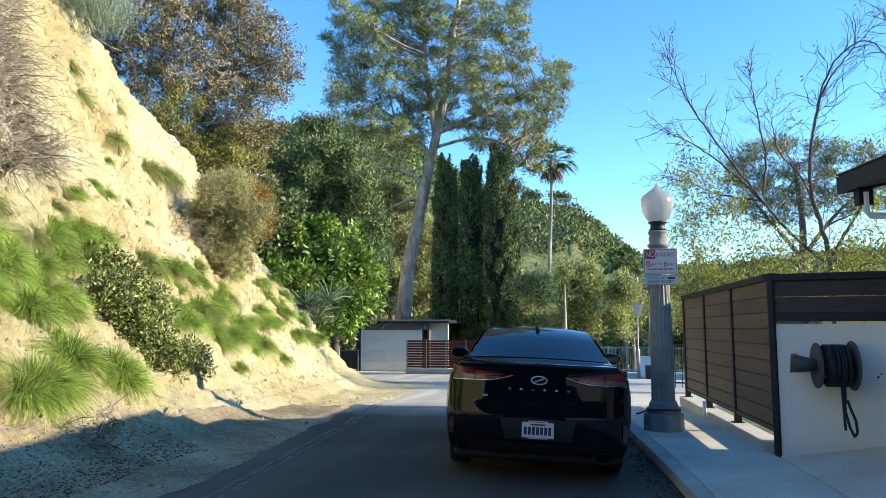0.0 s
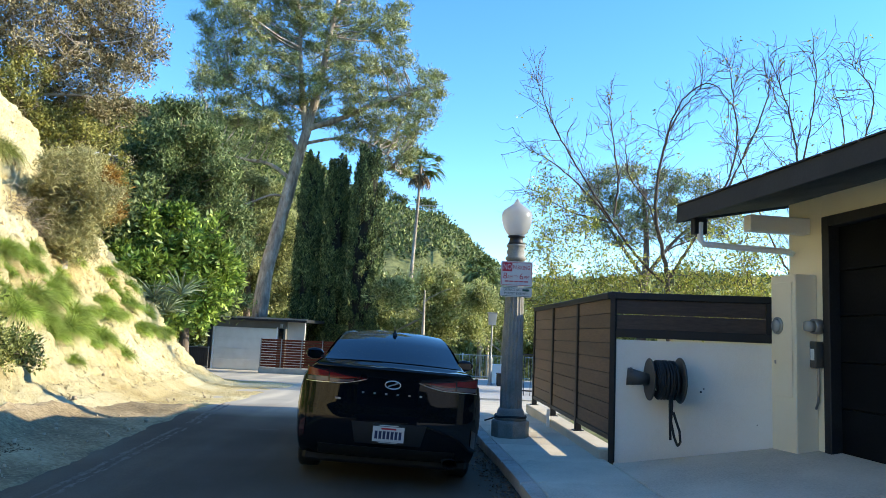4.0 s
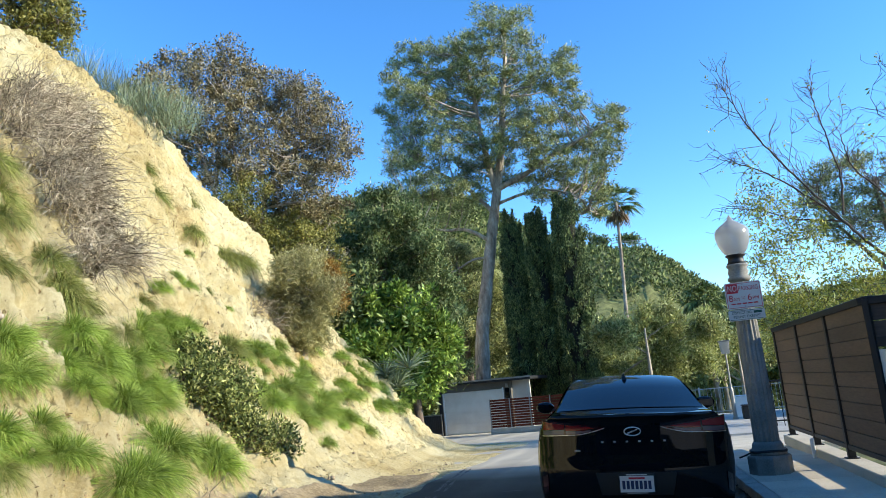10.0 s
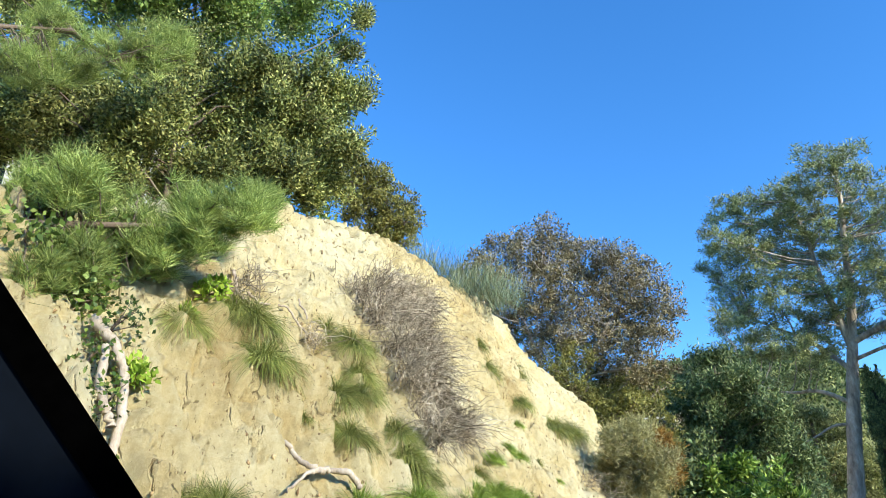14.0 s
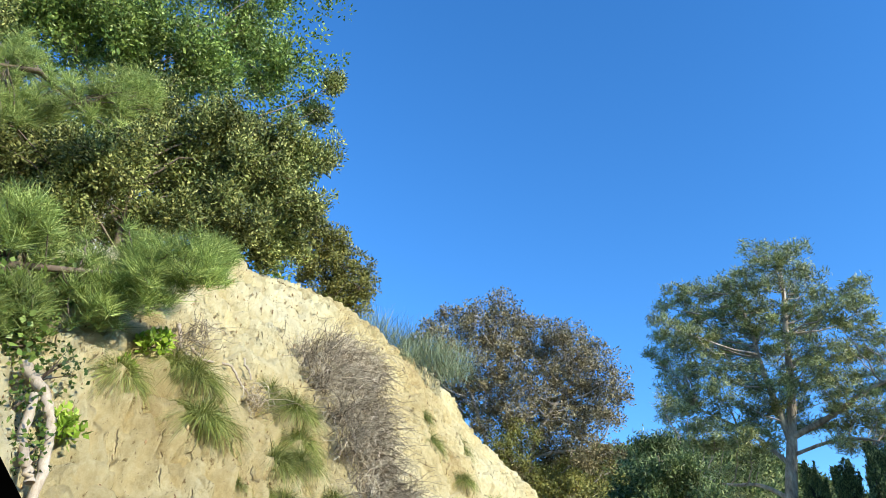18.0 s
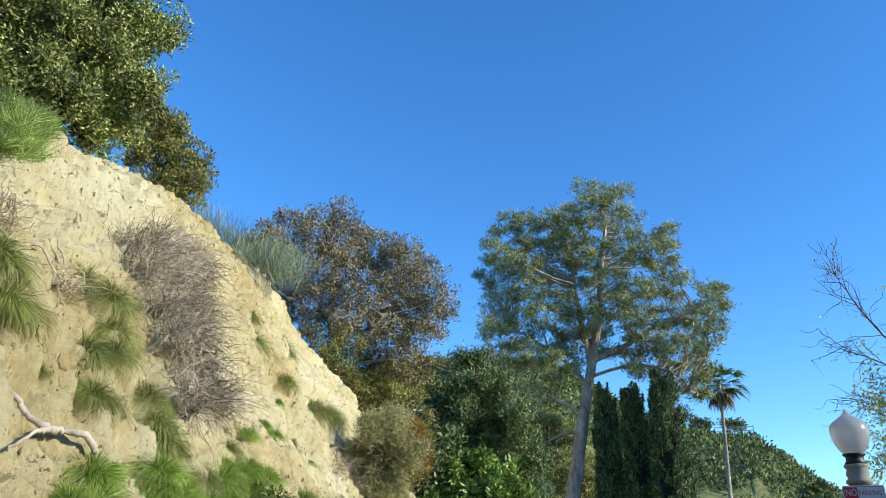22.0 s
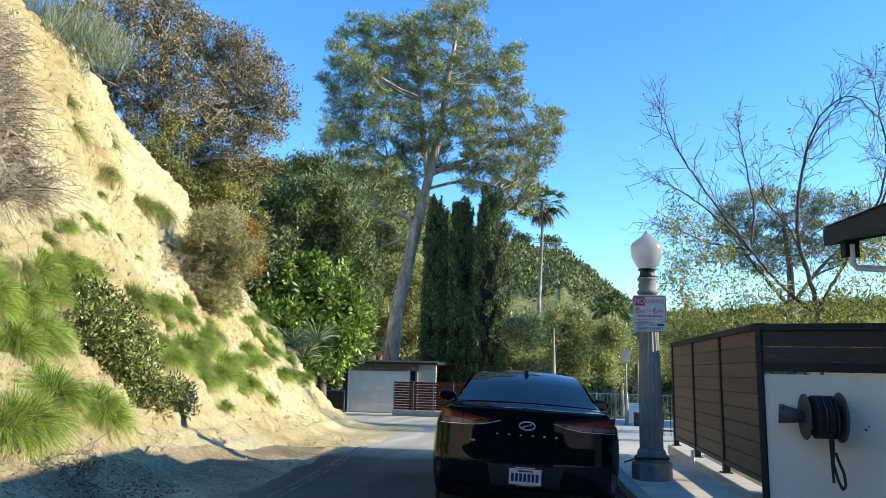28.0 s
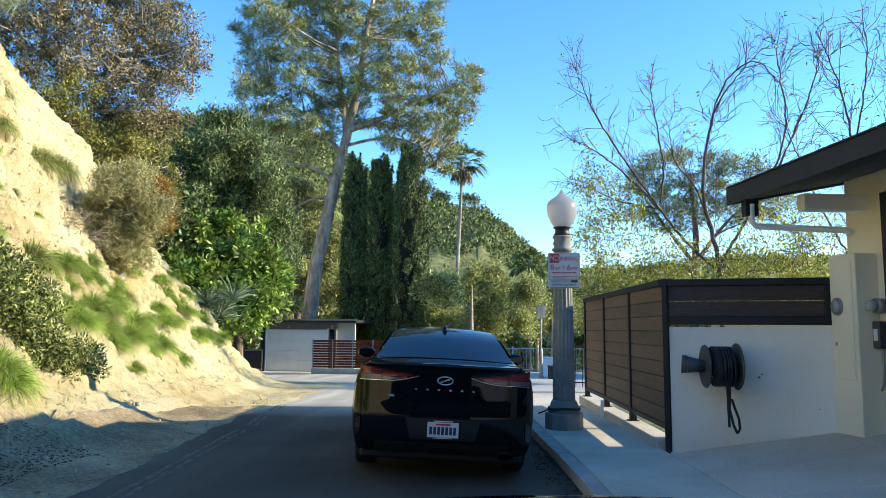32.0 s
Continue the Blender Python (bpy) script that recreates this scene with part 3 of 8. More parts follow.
def crown_tree(name, label, category, blobs, dist, stem, mats, rng, per, leaf, r_stem=(0.2, 0.06), limb=0.05, share=0.5, spread=1.0, needles=False, group="", low=0.0, limb_mat=True):
    """A trunk, limbs that reach into the crown, and a crown of many leaves."""
    t = thing(name, label, category, group, tuple(stem[0]))
    base = np.array(stem[0])
    cl, twigs = sprays(blobs, dist, rng, per, spread, limb)
    stem = np.asarray(stem, float)
    radii = np.linspace(r_stem[0], r_stem[1], len(stem))
    v, f = tube_np(stem - base, radii, 12)
    link("trunk", mesh_np("trunk", v, f), mats[0], t, smooth=True)
    hearts = np.array([bearing(b[0], b[1], dist) for b in blobs])
    boughs = limbs_to(hearts, stem, rng, limb, 1.0, low=low) if share else []
    for v, f in boughs:
        link("limb", mesh_np("limb", v - base, f), mats[0], t, smooth=True)
    if share:
        if twigs:
            v, f = join_np(twigs)
            tagged(link("twig_mass", mesh_np("twig_mass", v - base, f), mats[0], t), kind="stuff")
    n, size, length, width = leaf
    v, f = clump_needles(cl, n, length, width, rng, size=size) if needles else clump_leaves(cl, n, size, length, width, rng)
    link("crown", mesh_np("crown", v - base, f), mats[1], t)
    return t


def smoothed(pts, rounds=2):
    """A polyline with its corners cut."""
    p = np.asarray(pts, float)
    for _ in range(rounds):
        q = np.stack([p[:-1] * 0.75 + p[1:] * 0.25, p[:-1] * 0.25 + p[1:] * 0.75], 1).reshape(-1, 3)
        p = np.concatenate([p[:1], q, p[-1:]])
    return p


def inside(outline, a, e):
    """Whether points lie within a closed outline of bearings and heights."""
    o = np.asarray(outline, float)
    hit = np.zeros(len(a), bool)
    for (xa, ya), (xb, yb) in zip(o, np.roll(o, -1, axis=0)):
        cross = ((ya > e) != (yb > e)) & (a < (xb - xa) * (e - ya) / (yb - ya + 1e-12) + xa)
        hit ^= cross
    return hit


def pad_spots(outline, spacing, margin, rng, hole=-9.0, scale=0.35, seed=0.0, tries=9000):
    """Evenly uneven spots inside an outline, with holes where the sky shows through."""
    o = np.asarray(outline, float)
    a = rng.uniform(o[:, 0].min(), o[:, 0].max(), tries)
    e = rng.uniform(o[:, 1].min(), o[:, 1].max(), tries)
    ok = inside(o, a, e)
    near = sum(inside(o, a + margin * math.cos(q), e + margin * math.sin(q)).astype(int) for q in np.arange(8) * math.pi / 4)
    ok &= near >= 6
    kept = []
    for x, y in zip(a[ok], e[ok]):
        if noise.noise((x * scale, y * scale * 1.3, seed)) < hole:
            continue
        if all((x - u) ** 2 + (y - w) ** 2 > spacing ** 2 for u, w in kept):
            kept.append((x, y))
    return np.array(kept)


def pad_tree(name, label, category, outline, dist, depth, leaders, mats, rng, spacing, margin, pad, leaf, radii, limb=0.1, hole=-9.0, needles=True, group="", up=0.3, seed=0.0, parted=None, mains=22):
    """A tree or bush whose limbs climb from its leaders to flat pads of foliage that fill an outline.
    pad: radius, flatness, clumps; leaf: number, spread, length, width."""
    leaders = [smoothed(q) for q in leaders]
    base = leaders[0][0].copy()
    t = thing(name, label, category, group, tuple(base))
    for k, (q, (ra, rb)) in enumerate(zip(leaders, radii)):
        v, f = tube_np(q - base, np.linspace(ra, rb, len(q)) * (1 + 0.04 * np.sin(np.arange(len(q)) * 1.7)), 12)
        link("trunk" if k == 0 else "limb", mesh_np("trunk", v, f), mats[0], t, smooth=True)
    spots = pad_spots(outline, spacing, margin, rng, hole, seed=seed)
    off = rng.uniform(-1, 1, len(spots)) * depth
    hearts = np.array([bearing(a, e, dist + o) for (a, e), o in zip(spots, off)])
    dense = np.concatenate([np.concatenate([np.linspace(a, b, 4) for a, b in zip(q, q[1:])])[int(len(q) * 4 * (0.3 if k == 0 else 0.0)):] for k, q in enumerate(leaders)])
    boughs = []
    for c in hearts:
        flat = np.linalg.norm((dense - c)[:, :2], axis=1)
        score = np.linalg.norm(dense - c, axis=1) + np.maximum(dense[:, 2] - c[2] + 0.35 * flat, 0) * 2
        s = dense[np.argmin(score)]
        L = float(np.linalg.norm(c - s))
        boughs.append((L, tube_np(curve_pts(s, c, rng, 0.07, 8, -0.06), np.linspace(limb * min(1, 0.2 + L / 7), 0.012, 8), 6)))
    boughs.sort(key=lambda b: -b[0])
    for _, (v, f) in boughs[:mains]:
        link("limb", mesh_np("limb", v - base, f), mats[0], t, smooth=True)
    twigs = [b[1] for b in boughs[mains:]]
    R, flatness, m = pad
    w = unit(rng, len(hearts) * m) * rng.uniform(0.1, 1, (len(hearts) * m, 1)) ** 0.5
    size = np.repeat(R * rng.uniform(0.65, 1.25, len(hearts)), m)[:, None]
    cl = np.repeat(hearts, m, axis=0) + w * size * np.array([1, 1, flatness])
    for c, h in zip(cl[::4], np.repeat(hearts, m, axis=0)[::4]):
        twigs.append(tube_np(np.stack([h, (h + c) / 2 + np.array([0, 0, -0.04]), c]), [0.016, 0.01, 0.006], 4))
    v, f = join_np(twigs)
    tagged(link("twig_mass", mesh_np("twig_mass", v - base, f), mats[0], t), kind="stuff")
    n, spread, length, width = leaf
    groups = [(np.ones(len(cl), bool), mats[1], "")]
    if parted:
        away = np.repeat(np.array([parted[0](a, e) for a, e in spots]), m)
        groups = [(~away, mats[1], ""), (away, parted[1], parted[2])]
    for mask, mat, lab in groups:
        if mask.any():
            v, f = clump_needles(cl[mask], n, length, width, rng, up, spread) if needles else clump_leaves(cl[mask], n, spread, length, width, rng, up)
            link("crown", mesh_np("crown", v - base, f), mat, t, lab)
    return t


# bearing, height and size in degrees of the round masses of each crown
OAK = [(48.8,37.0,2.6), (50.3,33.2,3.1), (56.6,35.8,4.0), (62.4,34.6,3.8), (50.0,31.0,2.7), (57.1,31.4,2.7), (64.7,37.1,3.8), (67.7,32.0,3.4), (72.7,33.4,3.8), (47.4,43.0,1.2), (48.8,41.1,1.2), (70.2,29.2,2.7), (51.3,29.8,1.8), (74.3,30.0,2.7), (53.8,35.0,3.1), (58.6,33.7,3.4), (65.7,33.0,3.4), (54.0,31.0,2.7), (60.3,30.7,2.5), (48.3,33.5,1.8), (51.1,38.0,2.2), (57.7,38.2,2.7)]
UPPERTREE = [(57.5,45.5,3.4), (61.1,42.3,3.4), (66.5,42.1,3.8), (72.5,41.9,3.8), (77.4,39.9,3.8), (54.4,42.7,2.5), (60.8,50.2,4.0), (69.0,48.0,5.4), (77.5,45.6,5.4), (54.9,48.5,1.6)]
BOUGH = [(57.2,27.4,2.8), (61.3,27.1,2.5), (65.6,25.3,2.8), (71.8,26.6,2.5), (69.7,27.7,2.2), (55.7,28.5,1.4), (63.0,23.8,2.3), (68.7,22.2,2.2), (70.9,20.8,1.8), (60.0,25.6,2.1), (74.7,22.2,2.7)]
BOUGH2 = [(67.3,37.7,2.7), (71.6,36.3,2.5), (64.7,38.8,1.6), (75.0,34.7,2.2), (74.7,38.1,1.8)]
CITRUS = [(18.7,7.1,1.9), (20.4,5.8,2.1), (17.0,5.4,2.5), (18.2,3.6,2.9), (15.2,3.6,2.1), (20.4,2.7,2.2), (16.9,1.0,2.5), (14.3,1.6,1.6), (19.0,0.5,2.0), (12.9,2.3,1.2), (21.7,4.9,1.3)]
EUC = [(1.4,2.7,1.6), (-0.8,3.4,1.6), (-3.0,3.6,1.6), (-5.1,3.1,1.6), (1.4,0.5,2.1), (-1.6,0.5,2.1), (-4.6,0.5,2.1), (-7.1,0.9,2.1), (-0.4,1.8,2.1), (-3.4,1.8,2.1), (-5.9,2.0,1.6), (-8.8,0.9,1.6)]
SHRUB = [(25.6,9.1,2.1), (24.8,10.6,1.3), (26.0,6.9,1.8), (23.9,7.8,1.7), (25.5,5.4,1.2)]

# ---- the lie of the land ----
def road_z(x, y):
    return -0.031 * np.maximum(y - 12, 0) * (y < 60) - 0.031 * 48 * (y >= 60) - 0.035 * np.clip(x + 1, 0, 2.2)


TOE = ((-30, -4.2), (4, -4.25), (9, -4.35), (14, -4.75), (20, -5.5), (30, -6.5))
RISE = ((-5, 0), (-0.55, 0.0), (0.0, 0.09), (0.8, 0.54), (2.0, 1.9), (3.2, 3.5), (5.7, 7.55), (6.5, 8.8), (7.4, 9.5), (12, 11.6), (30, 17))


def hill_in(x, y):
    """How far a place lies behind the foot of the cut bank, round the spur."""
    d1 = np.interp(y, [p[0] for p in TOE], [p[1] for p in TOE]) - x
    d2 = (24.4 - y) * 0.9
    k = 1.3
    h = np.clip(0.5 + 0.5 * (d2 - d1) / k, 0, 1)
    return d2 * (1 - h) + d1 * h - k * h * (1 - h)


def hill_z(x, y):
    z = np.interp(hill_in(x, y), [p[0] for p in RISE], [p[1] for p in RISE])
    cap = np.interp(y, [0, 4, 7, 10, 30], [5.2, 6.3, 8.0, 10.5, 10.5])
    z = np.where(z > cap, cap + 0.22 * (z - cap), z)
    return z + road_z(np.minimum(x, -1), y)


def land_z(x, y):
    """The wide ground: street level, canyon to the right, ridge beyond."""
    r, az = np.hypot(x, y), np.degrees(np.arctan2(-x, y))
    z = road_z(np.minimum(x, -1), y) - 0.09
    z = z - np.clip((x - 5.5) * 0.35, 0, 7) * np.clip((y - 9) / 6, 0, 1)
    z = z + np.clip((-12.0 - x) * 0.62, 0, 15) * np.clip((y - 20) / 10, 0, 1)
    crest = np.interp(az, [-180, -60, -30, -20, -9.4, -6.1, -3.5, -1.8, 2.4, 8, 20, 60, 180], [4, 4, 6.6, 6.9, 6.2, 6.5, 7.6, 8.6, 9.2, 9.4, 10, 8, 4])
    top = np.tan(np.radians(crest)) * 185 + 1.46
    t = np.clip((r - 62) / (185 - 62), 0, 1)
    z = z + (top + 2) * (t * t * (3 - 2 * t)) - np.clip((r - 45) / 17, 0, 1) * 4 * (1 - t) - np.clip((r - 195) / 500, 0, 1) * 25
    far = np.interp(az, [-180, -40, -22, -15, -8, -3.4, 0, 10, 180], [10, 30, 62, 50, 45, 95, 45, 30, 10])
    return z + far * np.clip((r - 420) / 180, 0, 1) * np.clip((2600 - r) / 1500, 0, 1)


def stretch_axis(near, step, far, n):
    a = np.arange(-near, near + 1e-6, step)
    b = near + (far - near) * (np.linspace(0, 1, n + 1)[1:] ** 2.6)
    return np.concatenate([-b[::-1], a, b])


gx, gy = stretch_axis(48, 1.5, 2500, 60), stretch_axis(48, 1.5, 2500, 60)
GX, GY = np.meshgrid(gx, gy, indexing="ij")
GZ = land_z(GX, GY)
rng = np.random.default_rng(3)
GR = np.hypot(GX, GY)
GZ = GZ + rng.normal(size=GZ.shape) * np.clip((GR - 60) / 150, 0, 1.2) * 0.8
v, f = grid_np(np.stack([GX, GY, GZ], -1))
tagged(link("ground", mesh_np("ground", v, f[:, ::-1]), M_SOIL, smooth=True), "dry brown soil ground reaching out to the hills", "ground", kind="structure")

# the cut bank: pale crumbling sandstone
hx = np.concatenate([np.linspace(-34, -13, 22)[:-1], np.arange(-13, -3.2, 0.052)])
hy = np.concatenate([np.arange(-14, 1, 0.5), np.arange(1, 24.5, 0.055)])
HX, HY = np.meshgrid(hx, hy, indexing="ij")
HD = hill_in(HX, HY)
HZ = hill_z(HX, HY)
dz_dx, dz_dy = np.gradient(HZ, hx, hy)
NRM = np.stack([-dz_dx, -dz_dy, np.ones_like(HZ)], -1)
NRM /= np.linalg.norm(NRM, axis=-1)[..., None]
PTS = np.stack([HX, HY, HZ], -1)
amp = np.clip((HD - 0.35) / 2.0, 0, 1) * np.clip((14 - HD) / 6, 0, 1)
DISP = np.zeros_like(HZ)
for i in range(HX.shape[0]):
    for j in range(HX.shape[1]):
        if amp[i, j] > 0:
            x, y, z = PTS[i, j]
            big = noise.noise((y * 0.35, z * 0.3, x * 0.2)) * 0.38
            rill = -abs(noise.noise((y * 1.25 + z * 0.25, z * 0.33, 7.0))) * 0.22
            lump = noise.noise((y * 2.2, z * 1.6, x * 1.2)) * 0.13 + noise.noise((y * 5.5, z * 4.0, x * 3)) * 0.10
            crumb = max(0.0, noise.noise((y * 3.1 + 9, z * 1.4, 3.0)) - 0.15) * -0.45 - max(0.0, 0.065 - abs(noise.noise((y * 1.1 + z * 0.9, z * 0.55 - y * 0.2, 21.0)))) * 3.0 - max(0.0, 0.06 - abs(noise.noise((y * 1.9 - z * 0.8, z * 0.8, 33.0)))) * 2.4
            hollow = -0.5 * math.exp(-((y - 3.5) / 0.26) ** 4 - ((z - 2.3) / 0.85) ** 4)
            fine_ = (noise.noise((y * 6.5, z * 5.0, x * 4)) * 0.06 + noise.noise((y * 11, z * 8, x * 6)) * 0.085 - abs(noise.noise((y * 7.5, z * 5, x * 5 + 4))) * 0.07 - max(0.0, noise.noise((y * 8.5 + 3, z * 3.6, 11.0)) - 0.28) * 0.5) * min(HD[i, j] / 0.5, 1)
            DISP[i, j] = fine_ + hollow + (big + rill + 0.2 + lump + crumb) * amp[i, j]
        else:
            x, y, z = PTS[i, j]
            DISP[i, j] = noise.noise((x * 0.9, y * 0.7, 1.0)) * 0.04 + noise.noise((x * 4, y * 4, 2.0)) * 0.015 + 0.015
DISP *= np.clip((-3.35 - HX) / 0.4, 0, 1)
PTS = PTS + NRM * DISP[..., None]
PTS[..., 2] += np.where(HD < 0.3, -0.03 * np.clip((HX + 3.8) / 0.4, 0, 1), 0)
v, f = grid_np(PTS)
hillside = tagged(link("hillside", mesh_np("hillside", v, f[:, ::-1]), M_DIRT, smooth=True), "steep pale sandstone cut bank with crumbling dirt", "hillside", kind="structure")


def on_hill(x, y):
    """The place on the bank over (x, y), and its normal."""
    i = int(np.clip(np.searchsorted(hx, x), 1, len(hx) - 2))
    j = int(np.clip(np.searchsorted(hy, y), 1, len(hy) - 2))
    a = min(max((x - hx[i - 1]) / (hx[i] - hx[i - 1]), 0), 1)
    b = min(max((y - hy[j - 1]) / (hy[j] - hy[j - 1]), 0), 1)
    p = (PTS[i - 1, j] * (1 - a) + PTS[i, j] * a) * b + (PTS[i - 1, j - 1] * (1 - a) + PTS[i, j - 1] * a) * (1 - b)
    return np.array(p), NRM[i, j]


def hill_at(az, el):
    """Where a line of sight from the eye meets the bank."""
    e = np.array([0, 0, EYE_Z])
    w = np.array(bearing(az, el, 1.0)) - e
    d = np.arange(3.5, 40, 0.03)
    p = e + d[:, None] * w
    hit = np.nonzero(p[:, 2] < hill_z(p[:, 0], p[:, 1]))[0]
    if not len(hit):
        return None
    q = p[hit[0]]
    return on_hill(q[0], q[1])


# ---- street ----
EDGE = ((-12, -3.35), (6, -3.4), (11, -3.6), (16, -4.2), (20, -5.2), (24, -7.6), (28, -11.5), (34, -19))
KERB = ((-12, 1.15), (6.9, 1.14), (8.6, 1.09), (10.5, 1.0), (14, 0.95), (20, 1.1), (27, 1.3), (36, 1.0))
ys = np.concatenate([np.arange(-12, 36, 0.4)])
ex = np.interp(ys, [p[0] for p in EDGE], [p[1] for p in EDGE])
kx = np.interp(ys, [p[0] for p in KERB], [p[1] for p in KERB])
u = np.linspace(0, 1, 26)
RX = ex[:, None] + (kx - ex)[:, None] * u
RY = np.repeat(ys[:, None], 26, 1)
RZ = road_z(RX, RY) + 0.004 + 0.006 * np.sin(RX * 2.1 + RY * 0.8)
v, f = grid_np(np.stack([RX, RY, RZ], -1))
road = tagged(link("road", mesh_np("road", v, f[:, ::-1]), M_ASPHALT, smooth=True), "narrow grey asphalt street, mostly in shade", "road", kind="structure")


def strip(name, label, ya, yb, off, width, mat, lift):
    yy = np.arange(ya, yb, 0.25)
    a = np.interp(yy, [p[0] for p in EDGE], [p[1] for p in EDGE]) + off
    wob = np.array([noise.noise((y * 1.7, off, 4.0)) * 0.05 for y in yy])
    L = np.stack([a + wob, yy, road_z(a, yy) + lift], -1)
    R = np.stack([a + wob + width * (1 + 0.5 * wob * 8), yy, road_z(a + width, yy) + lift], -1)
    v, f = grid_np(np.stack([L, R], 1))
    return tagged(link(name, mesh_np(name, v, f[:, ::-1]), mat), label, "road marking", kind="structure")


M_LINE = surface("worn_line", (0.08, 0.073, 0.06), (0.115, 0.105, 0.088), (0.17, 0.158, 0.135), 0.9, 6, 32, 0.3, 0.003)
rl_ = np.random.default_rng(8)
n_ = 900
yy_ = rl_.uniform(1.0, 14.6, n_)
keep_ = np.array([noise.noise((y * 0.9, 2.0, 6.0)) > -0.25 for y in yy_])
yy_ = yy_[keep_]
n_ = len(yy_)
xx_ = np.interp(yy_, [p[0] for p in EDGE], [p[1] for p in EDGE]) + np.where(rl_.uniform(size=n_) < 0.6, 0.42, 0.53) + rl_.normal(size=n_) * 0.014
c_ = np.stack([xx_, yy_, road_z(xx_, yy_) + 0.004 + 0.006 * np.sin(xx_ * 2.1 + yy_ * 0.8) + rl_.uniform(0.0015, 0.0025, n_)], -1)
sx_, sy_ = rl_.uniform(0.006, 0.016, n_), rl_.uniform(0.015, 0.08, n_)
q_ = np.stack([c_ + np.stack([a * sx_ * rl_.uniform(0.6, 1.2, n_), b * sy_ * rl_.uniform(0.6, 1.2, n_), np.zeros(n_)], -1) for a, b in ((-1, -1), (1, -1), (1, 1), (-1, 1))], 1)
tagged(link("worn_marking", mesh_np("worn_marking", q_.reshape(-1, 3), np.arange(4 * n_).reshape(n_, 4)), M_LINE), "worn speckled pale line along the asphalt edge", "road marking", kind="stuff")
for x_, y_, w_, l_ in ((-1.95, 10.6, 0.30, 0.06), (-0.9, 13.4, 0.26, 0.05), (-2.0, 6.1, 0.34, 0.05), (-2.7, 5.2, 0.12, 0.04)):
    n_ = 9
    th_ = np.linspace(0, 2 * np.pi, n_, endpoint=False)
    rr_ = 0.5 * (1 + 0.35 * np.sin(th_ * 3 + x_))
    P_ = np.stack([x_ + np.cos(th_) * w_ * rr_, y_ + np.sin(th_) * l_ * rr_ + np.cos(th_) * 0.03, np.full(n_, 0.0)], -1)
    P_[:, 2] = road_z(P_[:, 0], P_[:, 1]) + 0.0065 + 0.006 * np.sin(P_[:, 0] * 2.1 + P_[:, 1] * 0.8)
    fan = np.concatenate([P_, [P_.mean(axis=0)]])
    tri = np.array([[k, (k + 1) % n_, n_] for k in range(n_)])
    tagged(link("paint_fleck", mesh_np("paint_fleck", fan, tri), M_LINE), "worn pale paint fleck on the asphalt", "road marking", kind="structure")

# gravelly shoulder between asphalt and bank, its soil darkened partly to paint shade
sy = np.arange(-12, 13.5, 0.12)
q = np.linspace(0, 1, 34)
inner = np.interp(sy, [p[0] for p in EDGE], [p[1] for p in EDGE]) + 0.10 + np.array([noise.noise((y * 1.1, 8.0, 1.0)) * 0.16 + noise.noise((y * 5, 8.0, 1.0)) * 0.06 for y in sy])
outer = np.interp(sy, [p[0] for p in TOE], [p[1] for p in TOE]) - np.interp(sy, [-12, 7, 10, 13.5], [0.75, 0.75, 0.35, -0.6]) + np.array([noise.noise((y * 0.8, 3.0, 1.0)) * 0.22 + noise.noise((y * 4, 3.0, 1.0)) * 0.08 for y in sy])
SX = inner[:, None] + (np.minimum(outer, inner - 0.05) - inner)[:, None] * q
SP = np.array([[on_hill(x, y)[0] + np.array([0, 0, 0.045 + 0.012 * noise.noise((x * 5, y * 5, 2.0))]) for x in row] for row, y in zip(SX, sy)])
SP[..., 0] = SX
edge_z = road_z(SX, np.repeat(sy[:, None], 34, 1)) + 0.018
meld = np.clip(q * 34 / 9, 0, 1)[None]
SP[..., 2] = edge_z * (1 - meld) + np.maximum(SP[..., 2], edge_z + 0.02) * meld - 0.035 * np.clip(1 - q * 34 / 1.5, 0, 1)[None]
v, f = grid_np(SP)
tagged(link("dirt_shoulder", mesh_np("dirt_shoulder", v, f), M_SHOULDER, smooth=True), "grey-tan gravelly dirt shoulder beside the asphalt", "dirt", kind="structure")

# ---- pavement, kerb and driveway ----
WALK_Z = 0.06
pavement = tagged(new("pavement"), "grey concrete pavement slabs along the kerb", "pavement", kind="structure")
kerb = tagged(new("kerb"), "low rounded concrete kerb with a dirty gutter edge", "kerb", kind="structure")


def kerb_x(y):
    return float(np.interp(y, [p[0] for p in KERB], [p[1] for p in KERB]))


def walk_z(y):
    return WALK_Z + float(road_z(np.float64(0.0), np.float64(y))) + 0.035


def prism(bm, bottom, top):
    """A block between two rings of four corners."""
    a = [bm.verts.new(p) for p in bottom]
    b = [bm.verts.new(p) for p in top]
    bm.faces.new(a[::-1]), bm.faces.new(b)
    for k in range(4):
        bm.faces.new((a[k], a[(k + 1) % 4], b[(k + 1) % 4], b[k]))
    return bm


def slab(name, corners, thick, mat, parent, chamfer=0.008):
    top = [Vector(c) for c in corners]
    mid = sum(top, Vector()) / 4
    bm = bmesh.new()
    inner = [p + (mid - p).normalized() * chamfer * 1.4 for p in top]
    lower = [p - Vector((0, 0, chamfer)) for p in top]
    foot = [p - Vector((0, 0, thick)) for p in top]
    rings = [[bm.verts.new(p) for p in r] for r in (foot, lower, inner)]
    bm.faces.new(rings[0][::-1]), bm.faces.new(rings[2])
    for a, b in zip(rings, rings[1:]):
        for k in range(4):
            bm.faces.new((a[k], a[(k + 1) % 4], b[(k + 1) % 4], b[k]))
    return part(name, bm, mat, parent)


